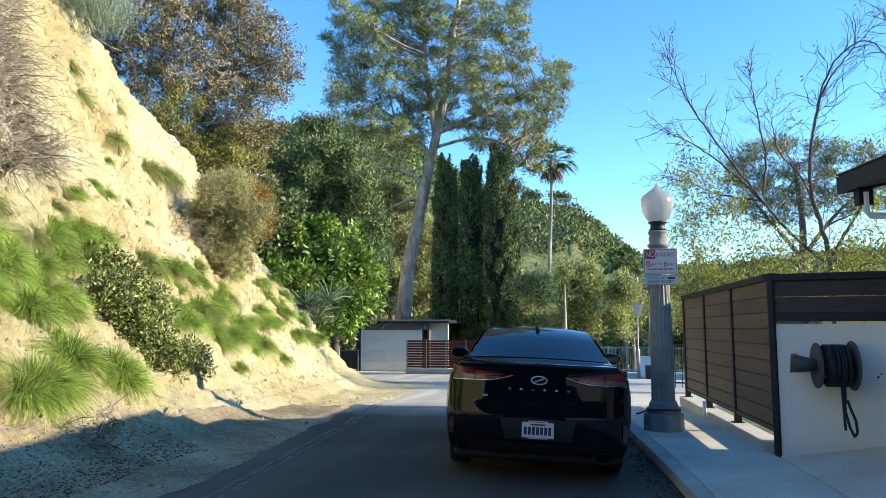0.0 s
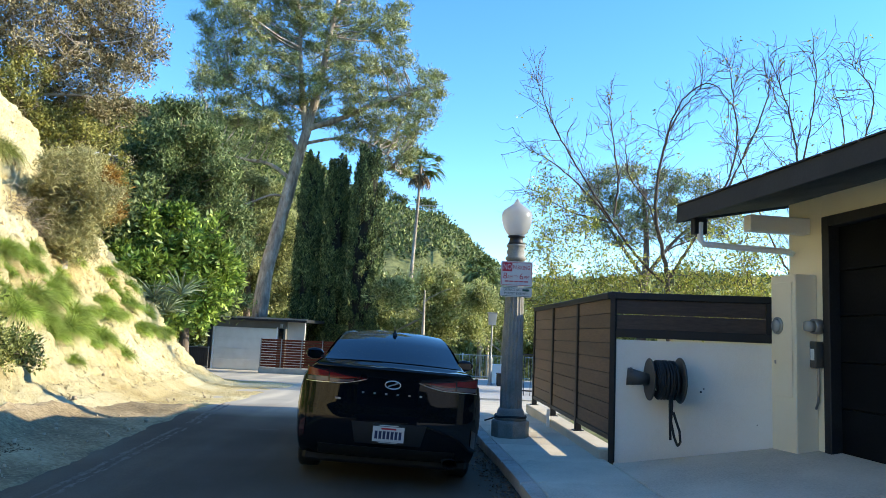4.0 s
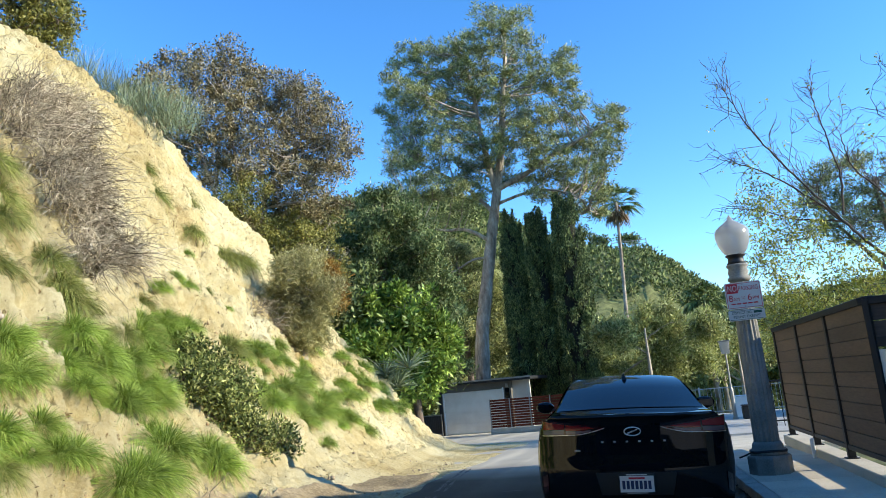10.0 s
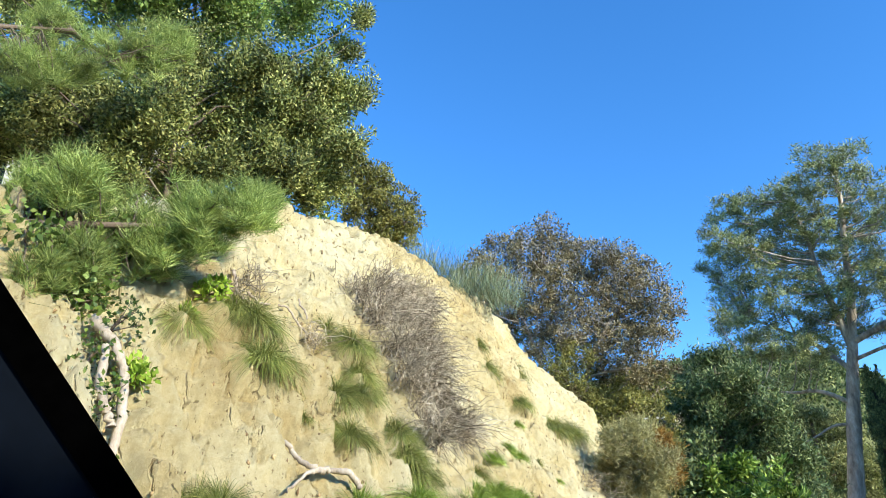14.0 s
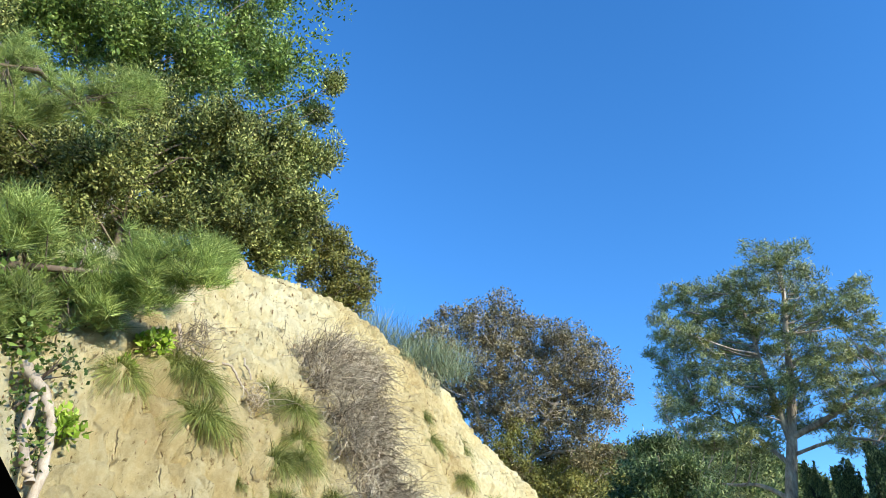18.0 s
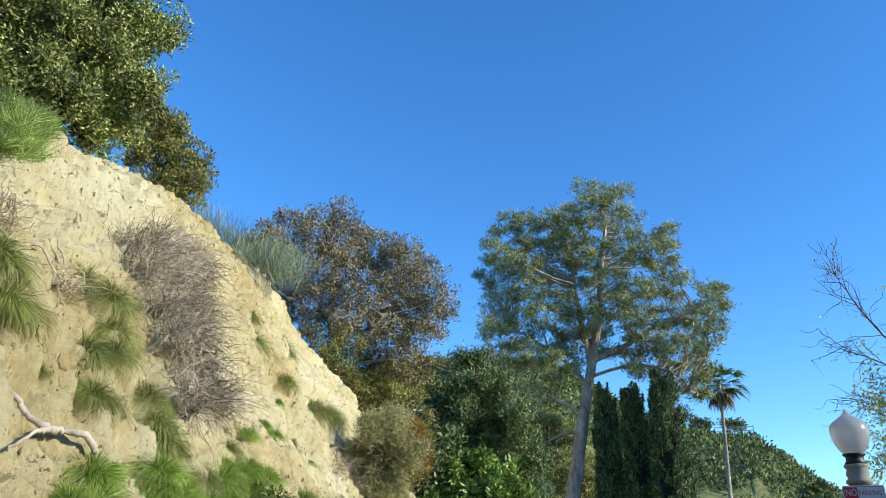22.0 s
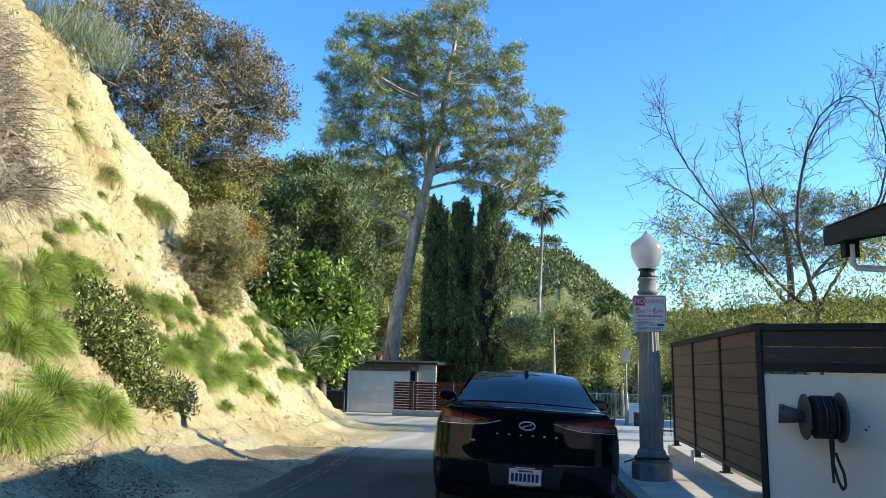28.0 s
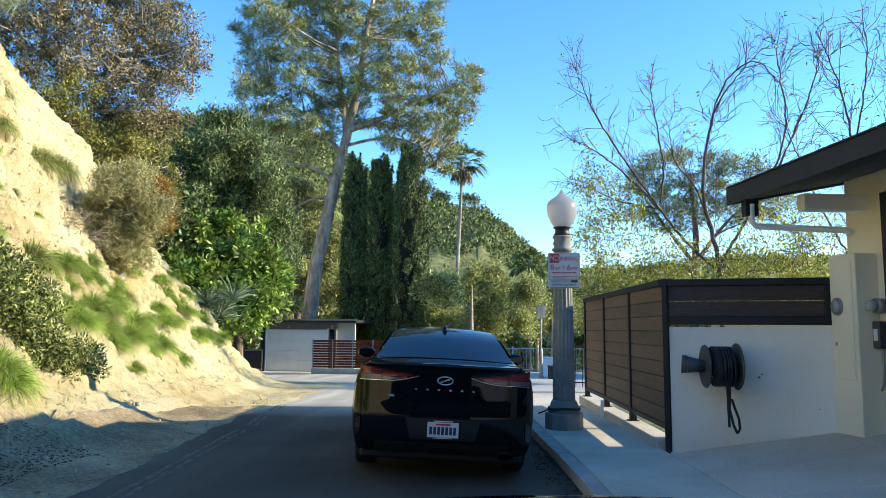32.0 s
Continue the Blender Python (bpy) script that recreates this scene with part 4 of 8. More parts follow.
# slabs behind the viewpoint are unseen, added to bounce light onto the wall
y = -12.75
while y < 34:
    n = y + (1.25 if y < 16 else 2.5)
    x0, x1 = kerb_x(y) + 0.16, kerb_x(n) + 0.16
    far_x = 2.36 if y < 14.4 else 3.3
    za, zb = walk_z(y), walk_z(n)
    g = 0.006
    slab("slab", [(x0, y + g, za), (far_x, y + g, za + 0.01), (far_x, n - g, zb + 0.01), (x1, n - g, zb)], 0.14, M_CONC, pavement)
    x0, x1 = kerb_x(y), kerb_x(n)
    slab("kerb_stone", [(x0, y + 0.003, za - 0.012), (x0 + 0.155, y + 0.003, za - 0.002), (x1 + 0.155, n - 0.003, zb - 0.002), (x1, n - 0.003, zb - 0.012)], 0.24, M_KERB, kerb, 0.03)
    y = n

driveway = tagged(new("driveway"), "pale concrete driveway apron rising to the garage", "driveway", kind="structure")
# the last two slabs are unseen, added as a reflector for the wall
DRIVE = [((2.37, 8.42, 0.075), (4.5, 8.02, 0.44)), ((2.37, 6.2, 0.075), (4.75, 5.9, 0.42)), ((2.37, 4.0, 0.075), (5.0, 3.7, 0.40)), ((2.37, 0.8, 0.075), (5.3, 0.8, 0.36)), ((2.37, -4.0, 0.075), (5.6, -4.0, 0.34)), ((2.37, -12.0, 0.075), (5.8, -12.0, 0.34))]
for (a0, b0), (a1, b1) in zip(DRIVE, DRIVE[1:]):
    slab("drive_slab", [Vector(a1) + Vector((0, 0.01, 0)), Vector(b1) + Vector((0, 0.01, 0)), Vector(b0), Vector(a0)], 0.25, M_CONC, driveway)

# leaves and grit in the gutter under the car
rng = np.random.default_rng(5)
n = 900
gyv = rng.uniform(6.3, 11.5, n)
gxv = np.array([kerb_x(q) for q in gyv]) - np.abs(rng.normal(size=n)) * 0.16
pos = np.stack([gxv, gyv, road_z(gxv, gyv) + 0.014], -1)
dd = rng.normal(size=(n, 3)) * np.array([1, 1, 0.15])
v, f = leaves_np(pos, dd, 0.035, 0.018, rng)
tagged(link("gutter_litter", mesh_np("gutter_litter", v, f), M_LITTER), "dry leaves and grit lying along the gutter", "leaf litter", kind="stuff")

# ---- slatted enclosure ----
encl = thing("slatted_enclosure", "brown slatted enclosure with black steel posts beside the pavement", "fence", "", (2.38, 8.63, 0))
POSTS = (0.0, 1.83, 3.68, 5.55)
for k, p in enumerate(POSTS):
    boxed("post", (0, 0.055 if k == 0 else 0.09, p - 0.045, p + 0.045, 0.06 if k == 0 else 0.14, 2.03), M_BLACKMETAL, encl, 0.006)
    if k:
        boxed("flange", (-0.03, 0.12, p - 0.08, p + 0.08, 0.185, 0.197), M_BLACKMETAL, encl, 0.003)
boxed("top_rail", (-0.012, 0.10, -0.05, 5.6, 1.985, 2.06), M_BLACKMETAL, encl, 0.006)
boxed("bottom_rail", (0.01, 0.08, 0.045, 5.51, 0.30, 0.36), M_BLACKMETAL, encl, 0.004)
boxed("footing", (-0.09, 0.17, 0.12, 5.7, 0.02, 0.185), M_CONC, encl, 0.012, "pale concrete footing")
bh = (1.985 - 0.36) / 9
for a, b in zip(POSTS, POSTS[1:]):
    for k in range(9):
        boxed("board", (0.025, 0.055, a + 0.048, b - 0.048, 0.36 + k * bh + 0.003, 0.36 + (k + 1) * bh - 0.004), M_BOARD, encl, 0.004)
# black sheets added behind the boards to stop light at the gaps
for a, b in zip(POSTS, POSTS[1:]):
    boxed("backing", (0.057, 0.066, a + 0.048, b - 0.048, 0.36, 1.985), M_BLACKMETAL, encl, 0)
boxed("pipe_stub", (-0.16, -0.11, 3.1, 3.16, 0.06, 0.34), M_WHITEPAINT, encl, 0.01, "short white utility stub")

# low white wall with the hose reel, and the dark panel on it
wl = thing("garden_wall", "low white stucco wall facing the driveway", "wall", "", (2.38, 8.63, 0), -16.2)
part("wall", prism(bmesh.new(), [(0.05, -0.02, -0.05), (1.80, -0.02, 0.05), (1.80, 0.16, 0.05), (0.05, 0.16, -0.05)], [(0.05, -0.02, 1.49), (1.80, -0.02, 1.50), (1.80, 0.16, 1.50), (0.05, 0.16, 1.49)]), M_STUCCO, wl)
for x_, z_, s_ in ((1.02, 0.93, 0.013), (1.05, 0.965, 0.010), (1.62, 0.60, 0.007), (1.60, 0.30, 0.008)):
    boxed("chip", (x_ - s_, x_ + s_ * 0.7, -0.0235, -0.0205, z_ - s_ * 0.6, z_ + s_), M_GREYPLASTIC, wl, 0.001, "small chip in the stucco")
pn = thing("fence_panel", "dark brown slatted panel in a black steel frame on the wall", "fence", "", (2.38, 8.63, 0), -16.2)
boxed("post", (-0.012, 0.05, -0.06, 0.03, 0.05, 2.03), M_BLACKMETAL, pn, 0.006)
boxed("top_rail", (-0.05, 1.82, -0.045, 0.05, 1.97, 2.05), M_BLACKMETAL, pn, 0.006)
boxed("bottom_rail", (0.056, 1.80, -0.035, 0.045, 1.52, 1.62), M_BLACKMETAL, pn, 0.005)
boxed("end_post", (1.72, 1.80, -0.03, 0.04, 1.62, 1.97), M_BLACKMETAL, pn, 0.005)
for k in range(2):
    boxed("board", (0.056, 1.72, -0.012, 0.014, 1.615 + k * 0.182, 1.615 + k * 0.182 + 0.174), M_DARKBOARD, pn, 0.004)

reel = thing("hose_reel", "grey wall-mounted hose reel wound with dark garden hose", "hose reel", "", (2.38, 8.63, 0), -16.2)
RC = Vector((0.60, -0.34, 1.06))


def disc(name, x, r, t, mat, label=""):
    bm = rod(bmesh.new(), (x - t / 2, RC.y, RC.z), (x + t / 2, RC.y, RC.z), r, 32)
    bmesh.ops.bevel(bm, geom=[e for e in bm.edges if e.calc_face_angle(0) > 0.8], offset=t * 0.3, segments=1, affect="EDGES")
    return part(name, bm, mat, reel, label)


disc("flange", RC.x - 0.17, 0.235, 0.02, M_GREYPLASTIC)
disc("flange", RC.x + 0.17, 0.255, 0.02, M_GREYPLASTIC)
disc("drum", RC.x, 0.13, 0.33, M_GREYPLASTIC)
hose = []
th = np.linspace(0, 2 * np.pi * 9, 9 * 22)
for layer, rr in ((0, 0.155), (1, 0.185), (2, 0.208)):
    xx = RC.x + (np.linspace(-0.135, 0.135, len(th)) * (1 - 0.12 * layer)) + 0.008 * np.sin(th * 0.37)
    hose.append(tube_np(np.stack([xx, RC.y + np.cos(th) * (rr + 0.006 * np.sin(th * 0.21)), RC.z + np.sin(th) * rr], -1), 0.0135, 6))
v, f = join_np(hose)
link("wound_hose", mesh_np("wound_hose", v, f), M_RUBBER, reel, "coils of dark green-black hose", True)
lp = np.array([[0.66, -0.47, 0.98], [0.675, -0.47, 0.80], [0.665, -0.45, 0.62], [0.70, -0.45, 0.45], [0.735, -0.45, 0.36], [0.765, -0.45, 0.40], [0.755, -0.45, 0.52], [0.72, -0.46, 0.62], [0.69, -0.47, 0.72]])
tt = np.linspace(0, 8, 60)
lp = np.stack([np.interp(tt, range(9), lp[:, k]) for k in range(3)], -1)
v, f = tube_np(lp, 0.0135, 8)
link("hose_tail", mesh_np("hose_tail", v, f), M_RUBBER, reel, "hanging loop of hose", True)
v, f = tube_np(np.array([[0.655, -0.475, 1.0], [0.65, -0.475, 0.8], [0.655, -0.46, 0.6], [0.66, -0.45, 0.42]]), 0.0135, 8)
link("hose_tail", mesh_np("hose_tail", v, f), M_RUBBER, reel, "", True)
bm = rod(bmesh.new(), (0.19, RC.y + 0.05, RC.z + 0.02), (0.43, RC.y, RC.z), 0.10, 16, 0.06)
part("spindle", bm, M_GREYPLASTIC, reel, "tapered grey spindle housing", True)
turn_out = Matrix.Translation(RC) @ Matrix.Rotation(radians(13), 4, "Z") @ Matrix.Translation(-RC)
for piece in reel.children:
    if "tail" not in piece.name:
        piece.matrix_basis = turn_out
boxed("bracket", (0.20, 0.27, -0.46, -0.02, RC.z - 0.07, RC.z + 0.11), M_GREYPLASTIC, reel, 0.02, "", 2)
boxed("bracket", (0.74, 0.79, -0.28, -0.02, RC.z - 0.07, RC.z + 0.07), M_GREYPLASTIC, reel, 0.015)

# ---- garage house beside the driveway ----
hs = thing("garage_house", "cream stucco garage with dark roof edge and charcoal door", "house", "", (4.33, 8.1, 0), 6.3)
GZ0 = 0.37
DOOR0, DOOR1, DTOP = -0.52, -5.4, 2.90
boxed("wall", (0, 0.2, DOOR0, 0.08, GZ0 - 0.3, 3.14), M_CREAM, hs, 0.012)
boxed("wall", (0, 0.2, -9.0, DOOR1, GZ0 - 0.5, 3.14), M_CREAM, hs, 0.012)
boxed("wall", (0.002, 0.198, DOOR1, DOOR0, DTOP, 3.14), M_CREAM, hs, 0.0)
boxed("wall", (0.2, 6.0, -0.12, 0.08, GZ0 - 3.0, 3.14), M_CREAM, hs, 0.0)
boxed("wall", (0.2, 6.0, -9.0, -8.8, GZ0 - 3.0, 3.14), M_CREAM, hs, 0.0)
boxed("wall", (5.8, 6.0, -8.8, -0.12, GZ0 - 3.0, 3.14), M_CREAM, hs, 0.0)
boxed("garage_floor", (0.05, 5.8, -8.8, -0.12, GZ0 - 0.2, GZ0 + 0.02), M_CONC, hs, 0.0)
gd = boxed("door_frame", (-0.02, 0.14, DOOR0 - 0.11, DOOR0, GZ0 + 0.02, DTOP), M_FASCIA, hs, 0.006, "black door jamb")
boxed("door_frame", (-0.02, 0.14, DOOR1, DOOR1 + 0.11, GZ0 + 0.02, DTOP), M_FASCIA, hs, 0.006)
boxed("door_head", (-0.02, 0.14, DOOR1 + 0.11, DOOR0 - 0.11, DTOP - 0.11, DTOP), M_FASCIA, hs, 0.006)
ph = (DTOP - 0.11 - GZ0 - 0.03) / 5
for k in range(5):
    z0 = GZ0 + 0.03 + k * ph
    boxed("door_panel", (0.10, 0.135, DOOR1 + 0.112, DOOR0 - 0.112, z0 + 0.004, z0 + ph - 0.004), M_DOORDARK, hs, 0.006)
# dark sheet added so no light comes through between the door panels
boxed("door_backing", (0.136, 0.15, DOOR1 + 0.05, DOOR0 - 0.05, GZ0, DTOP - 0.02), M_FASCIA, hs, 0)
# roof: slopes up and away from the street
bm = bmesh.new()
S = math.tan(radians(11))
x0, x1, y0, y1 = -1.10, 6.6, -9.4, 0.56
prism(bm, [(x0, y0, 2.96), (x1, y0, 2.96 + (x1 - x0) * S), (x1, y1, 2.96 + (x1 - x0) * S), (x0, y1, 2.96)], [(x0, y0, 3.10), (x1, y0, 3.10 + (x1 - x0) * S), (x1, y1, 3.10 + (x1 - x0) * S), (x0, y1, 3.10)])
roof = part("roof", bm, M_SHINGLE, hs, "dark low-pitched shingle roof")
bm = bmesh.new()
prism(bm, [(x0 - 0.03, y0, 2.93), (x0 - 0.002, y0, 2.93), (x0 - 0.002, y1 + 0.03, 2.93), (x0 - 0.03, y1 + 0.03, 2.93)], [(x0 - 0.03, y0, 3.125), (x0 - 0.002, y0, 3.125), (x0 - 0.002, y1 + 0.03, 3.125), (x0 - 0.03, y1 + 0.03, 3.125)])
part("fascia", bm, M_FASCIA, hs, "black fascia board")
bm = bmesh.new()
prism(bm, [(x0 - 0.002, y1 + 0.002, 2.93), (x1, y1 + 0.002, 2.93 + (x1 - x0) * S), (x1, y1 + 0.03, 2.93 + (x1 - x0) * S), (x0 - 0.002, y1 + 0.03, 2.93)], [(x0 - 0.002, y1 + 0.002, 3.125), (x1, y1 + 0.002, 3.125 + (x1 - x0) * S), (x1, y1 + 0.03, 3.125 + (x1 - x0) * S), (x0 - 0.002, y1 + 0.03, 3.125)])
part("fascia", bm, M_FASCIA, hs)
for k in range(22):
    yy0 = y1 - (k + 1) * 0.44
    row = bmesh.new()
    box(row, x0 - 0.05, x0 + 0.35, yy0 + 0.01, yy0 + 0.43, 3.128, 3.142)
    part("shingle", row, M_SHINGLE, hs)
boxed("beam", (-0.72, 0.0, -0.32, -0.18, 2.74, 2.92), M_WHITEPAINT, hs, 0.008, "white painted beam end under the eave")
boxed("rafter", (-1.06, -0.9, 0.28, 0.38, 2.76, 2.955), M_FASCIA, hs, 0.006, "dark rafter tail")
v, f = tube_np(np.array([[-0.98, 0.30, 2.90], [-0.98, 0.30, 2.70], [-0.95, 0.27, 2.64], [-0.5, 0.10, 2.60], [-0.08, -0.04, 2.57], [-0.03, -0.05, 2.54]]), 0.036, 10)
link("downspout", mesh_np("downspout", v, f), M_WHITEPAINT, hs, "white downspout elbow", True)
bm = bmesh.new()
bmesh.ops.create_uvsphere(bm, u_segments=16, v_segments=10, radius=0.055, matrix=Matrix.Translation((-0.06, -0.03, 2.86)))
camdome = part("security_camera", bm, M_CARTRIM, hs, "small black dome camera", True)
boxed("camera_base", (-0.05, 0.0, -0.08, 0.02, 2.87, 2.93), M_WHITEPAINT, hs, 0.01)
# electric panel
boxed("cabinet", (-0.26, 0.0, -0.41, 0.03, 0.30, 2.28), M_CREAM, hs, 0.012, "cream stuccoed electric panel housing")
boxed("cabinet_door", (-0.272, -0.262, -0.36, -0.03, 0.95, 2.20), M_CREAM, hs, 0.004, "cream steel panel door")
bm = rod(bmesh.new(), (-0.273, -0.12, 1.72), (-0.29, -0.12, 1.72), 0.095, 24)
part("meter_ring", bm, M_GALV, hs, "round steel meter ring", True)
bm = rod(bmesh.new(), (-0.291, -0.12, 1.72), (-0.315, -0.12, 1.72), 0.075, 24, 0.066)
part("meter_glass", bm, M_METERGLASS, hs, "glass meter dome", True)
boxed("latch", (-0.28, -0.272, -0.085, -0.055, 1.30, 1.34), M_GALV, hs, 0.003)
bm = rod(bmesh.new(), (0.0, -0.455, 1.72), (-0.09, -0.455, 1.72), 0.08, 24)
part("meter_ring", bm, M_GALV, hs, "", True)
bm = rod(bmesh.new(), (-0.09, -0.455, 1.72), (-0.17, -0.455, 1.72), 0.065, 24, 0.055)
part("meter_glass", bm, M_METERGLASS, hs, "", True)
mb = boxed("meter_box", (-0.10, 0.0, -0.51, -0.405, 1.28, 1.56), M_GREYPLASTIC, hs, 0.01, "grey disconnect box")
boxed("box_label", (-0.104, -0.1005, -0.49, -0.43, 1.36, 1.48), M_WHITEPAINT, mb, 0.0, "pale label")
v, f = tube_np(np.array([[-0.03, -0.46, 1.28], [-0.03, -0.46, 1.05], [-0.035, -0.455, 0.92], [-0.04, -0.43, 0.86], [-0.03, -0.41, 0.85]]), 0.014, 8)
link("conduit", mesh_np("conduit", v, f), M_GALV, hs, "thin grey conduit", True)

# tiled roof of a lower neighbour, behind the enclosure
nb = thing("neighbour_roof", "brown tiled roof of a house lower down the canyon", "house", "", (15.2, 29.6, -0.88), -20)
nb.matrix_basis = nb.matrix_basis @ Matrix.Diagonal((1.6, 1.6, 1.6, 1))
boxed("wall", (-3, 3, -2, 2, -4.0, 1.8), M_CREAM, nb, 0.02)
for r in range(7):
    for c in range(20):
        bm = bmesh.new()
        xx, yy = -3.4 + c * 0.34, -2.5 + r * 0.36
        prism(bm, [(xx, yy, 1.75 + r * 0.13), (xx + 0.30, yy, 1.75 + r * 0.13), (xx + 0.30, yy + 0.42, 1.85 + r * 0.13), (xx, yy + 0.42, 1.85 + r * 0.13)], [(xx + 0.04, yy, 1.82 + r * 0.13), (xx + 0.26, yy, 1.82 + r * 0.13), (xx + 0.26, yy + 0.42, 1.91 + r * 0.13), (xx + 0.04, yy + 0.42, 1.91 + r * 0.13)])
        part("roof_tile", bm, M_TILE, nb)
part("roof", prism(bmesh.new(), [(-3.4, -2.5, 1.7), (3.4, -2.5, 1.7), (3.4, 2.5, 1.7), (-3.4, 2.5, 1.7)], [(-3.4, -2.5, 1.74), (3.4, -2.5, 1.74), (3.4, 0.1, 2.62), (-3.4, 0.1, 2.62)]), M_TILE, nb)

# ---- street lamp with the parking sign ----
lamp = thing("street_lamp", "old fluted concrete street lamp with a milky acorn globe", "street lamp", "", (1.46, 10.48, WALK_Z))
bm = lathe(bmesh.new(), [(0.27, -0.05), (0.27, 0.20), (0.262, 0.225), (0.235, 0.235)], 8)
part("base", bm, M_LAMPPOST, lamp, "octagonal concrete base")
bm = lathe(bmesh.new(), [(0.225, 0.234), (0.225, 0.28), (0.20, 0.31), (0.19, 0.36), (0.168, 0.40)], 24)
part("collar", bm, M_LAMPPOST, lamp, "", True)
prof = [(0.158, 0.40), (0.156, 0.8), (0.148, 1.3), (0.138, 1.8), (0.125, 2.25), (0.115, 2.5)]
part("shaft", lathe(bmesh.new(), prof, 64, (0, 0, 0), 0.10, 16), M_LAMPPOST, lamp)
bm = lathe(bmesh.new(), [(0.115, 2.50), (0.15, 2.53), (0.15, 2.56), (0.12, 2.58), (0.135, 2.64), (0.115, 2.69), (0.14, 2.715), (0.14, 2.745)], 24)
part("capital", bm, M_LAMPPOST, lamp, "moulded concrete capital", True)
bm = lathe(bmesh.new(), [(0.10, 2.745), (0.125, 2.76), (0.105, 2.79), (0.10, 2.84), (0.13, 2.86), (0.13, 2.875)], 24)
part("globe_holder", bm, M_BLACKMETAL, lamp, "black metal globe holder", True)
bm = lathe(bmesh.new(), [(0.105, 2.876), (0.15, 2.92), (0.20, 3.02), (0.225, 3.13), (0.222, 3.20), (0.20, 3.25), (0.15, 3.29), (0.10, 3.325), (0.055, 3.36), (0.035, 3.38), (0.03, 3.40), (0.012, 3.43), (0.003, 3.445)], 32)
part("globe", bm, M_GLOBE, lamp, "milky white acorn globe", True)
bm = bmesh.new()
v, f = tube_np(np.array([[math.cos(a) * 0.215, math.sin(a) * 0.215, 0.285 + 0.006 * math.sin(3 * a)] for a in np.linspace(0, 2 * math.pi, 30)]), 0.018, 8)
link("cable_band", mesh_np("cable_band", v, f), M_RUBBER, lamp, "black cable tied round the post", True)
v, f = tube_np(np.array([[-0.20, -0.06, 0.285], [-0.27, -0.05, 0.25], [-0.34, -0.02, 0.22], [-0.36, 0.02, 0.21]]), 0.012, 6)
link("cable_end", mesh_np("cable_end", v, f), M_RUBBER, lamp, "", True)

sg = thing("parking_sign", "white no parking sign with red letters on the lamp post", "road sign", "", (1.46, 10.33, 0))
ST, SB = 2.545, 2.19


def rounded_plate(name, w, z0, z1, mat, parent, y, t=0.003, r=0.025, label=""):
    bm = bmesh.new()
    pts = []
    for cx, cz, a0 in ((w - r, z1 - r, 0), (-w + r, z1 - r, 90), (-w + r, z0 + r, 180), (w - r, z0 + r, 270)):
        for k in range(5):
            a = radians(a0 + k * 22.5)
            pts.append((cx + r * math.cos(a), y, cz + r * math.sin(a)))
    fc = bm.faces.new([bm.verts.new(p) for p in pts])
    g = bmesh.ops.extrude_face_region(bm, geom=[fc])
    bmesh.ops.translate(bm, verts=[q for q in g["geom"] if isinstance(q, bmesh.types.BMVert)], vec=(0, t, 0))
    bmesh.ops.recalc_face_normals(bm, faces=bm.faces)
    return part(name, bm, mat, parent, label)


def stand(x, y, z):
    return Matrix.Translation((x, y, z)) @ Matrix.Rotation(radians(90), 4, "X")


rounded_plate("plate", 0.228, SB, ST, M_WHITEGLOSS, sg, 0.0)
for z0, z1, xa, xb in ((ST - 0.018, ST - 0.012, -0.21, 0.21), (SB + 0.012, SB + 0.018, -0.21, 0.21)):
    boxed("border", (xa, xb, -0.0015, -0.0003, z0, z1), M_SIGNRED, sg, 0)
for xa in (-0.216, 0.210):
    boxed("border", (xa, xa + 0.006, -0.0015, -0.0003, SB + 0.018, ST - 0.018), M_SIGNRED, sg, 0)
boxed("red_field", (-0.205, -0.065, -0.0018, -0.0004, ST - 0.145, ST - 0.02), M_SIGNRED, sg, 0, "red square field")
lettering("lettering", "NO", 0.12, M_WHITEGLOSS, sg, stand(-0.135, -0.003, ST - 0.083), "white letters NO", width=0.115)
lettering("lettering", "PARKING", 0.085, M_SIGNRED, sg, stand(0.068, -0.002, ST - 0.088), "red letters PARKING", width=0.245)
lettering("lettering", "8", 0.125, M_SIGNRED, sg, stand(-0.165, -0.002, ST - 0.215), "red numeral")
lettering("lettering", "AM", 0.07, M_SIGNRED, sg, stand(-0.095, -0.002, ST - 0.228), "red letters AM", width=0.075)
lettering("lettering", "TO", 0.05, M_SIGNRED, sg, stand(-0.01, -0.002, ST - 0.215), "red letters TO", width=0.05)
lettering("lettering", "6", 0.125, M_SIGNRED, sg, stand(0.07, -0.002, ST - 0.215), "red numeral")
lettering("lettering", "PM", 0.07, M_SIGNRED, sg, stand(0.145, -0.002, ST - 0.228), "red letters PM", width=0.075)
for k in range(5):
    boxed("text_bar", (-0.17 + k * 0.07, -0.115 + k * 0.07, -0.0015, -0.0003, ST - 0.296, ST - 0.278), M_SIGNRED, sg, 0)
for z in (SB + 0.03, ST - 0.03):
    part("bolt", rod(bmesh.new(), (0, -0.008, z), (0, 0.0, z), 0.008, 8), M_GALV, sg)
boxed("strap", (-0.12, 0.12, 0.004, 0.02, 2.34, 2.37), M_GALV, sg, 0.003, "steel mounting strap")
sg2 = thing("permit_sign", "small white permit sign with green letters below the other", "road sign", "", (1.46, 10.33, 0))
rounded_plate("plate", 0.228, 2.035, 2.178, M_WHITEGLOSS, sg2, 0.0)
for z0 in (2.045, 2.163):
    boxed("border", (-0.21, 0.21, -0.0015, -0.0003, z0, z0 + 0.005), M_SIGNGREEN, sg2, 0)
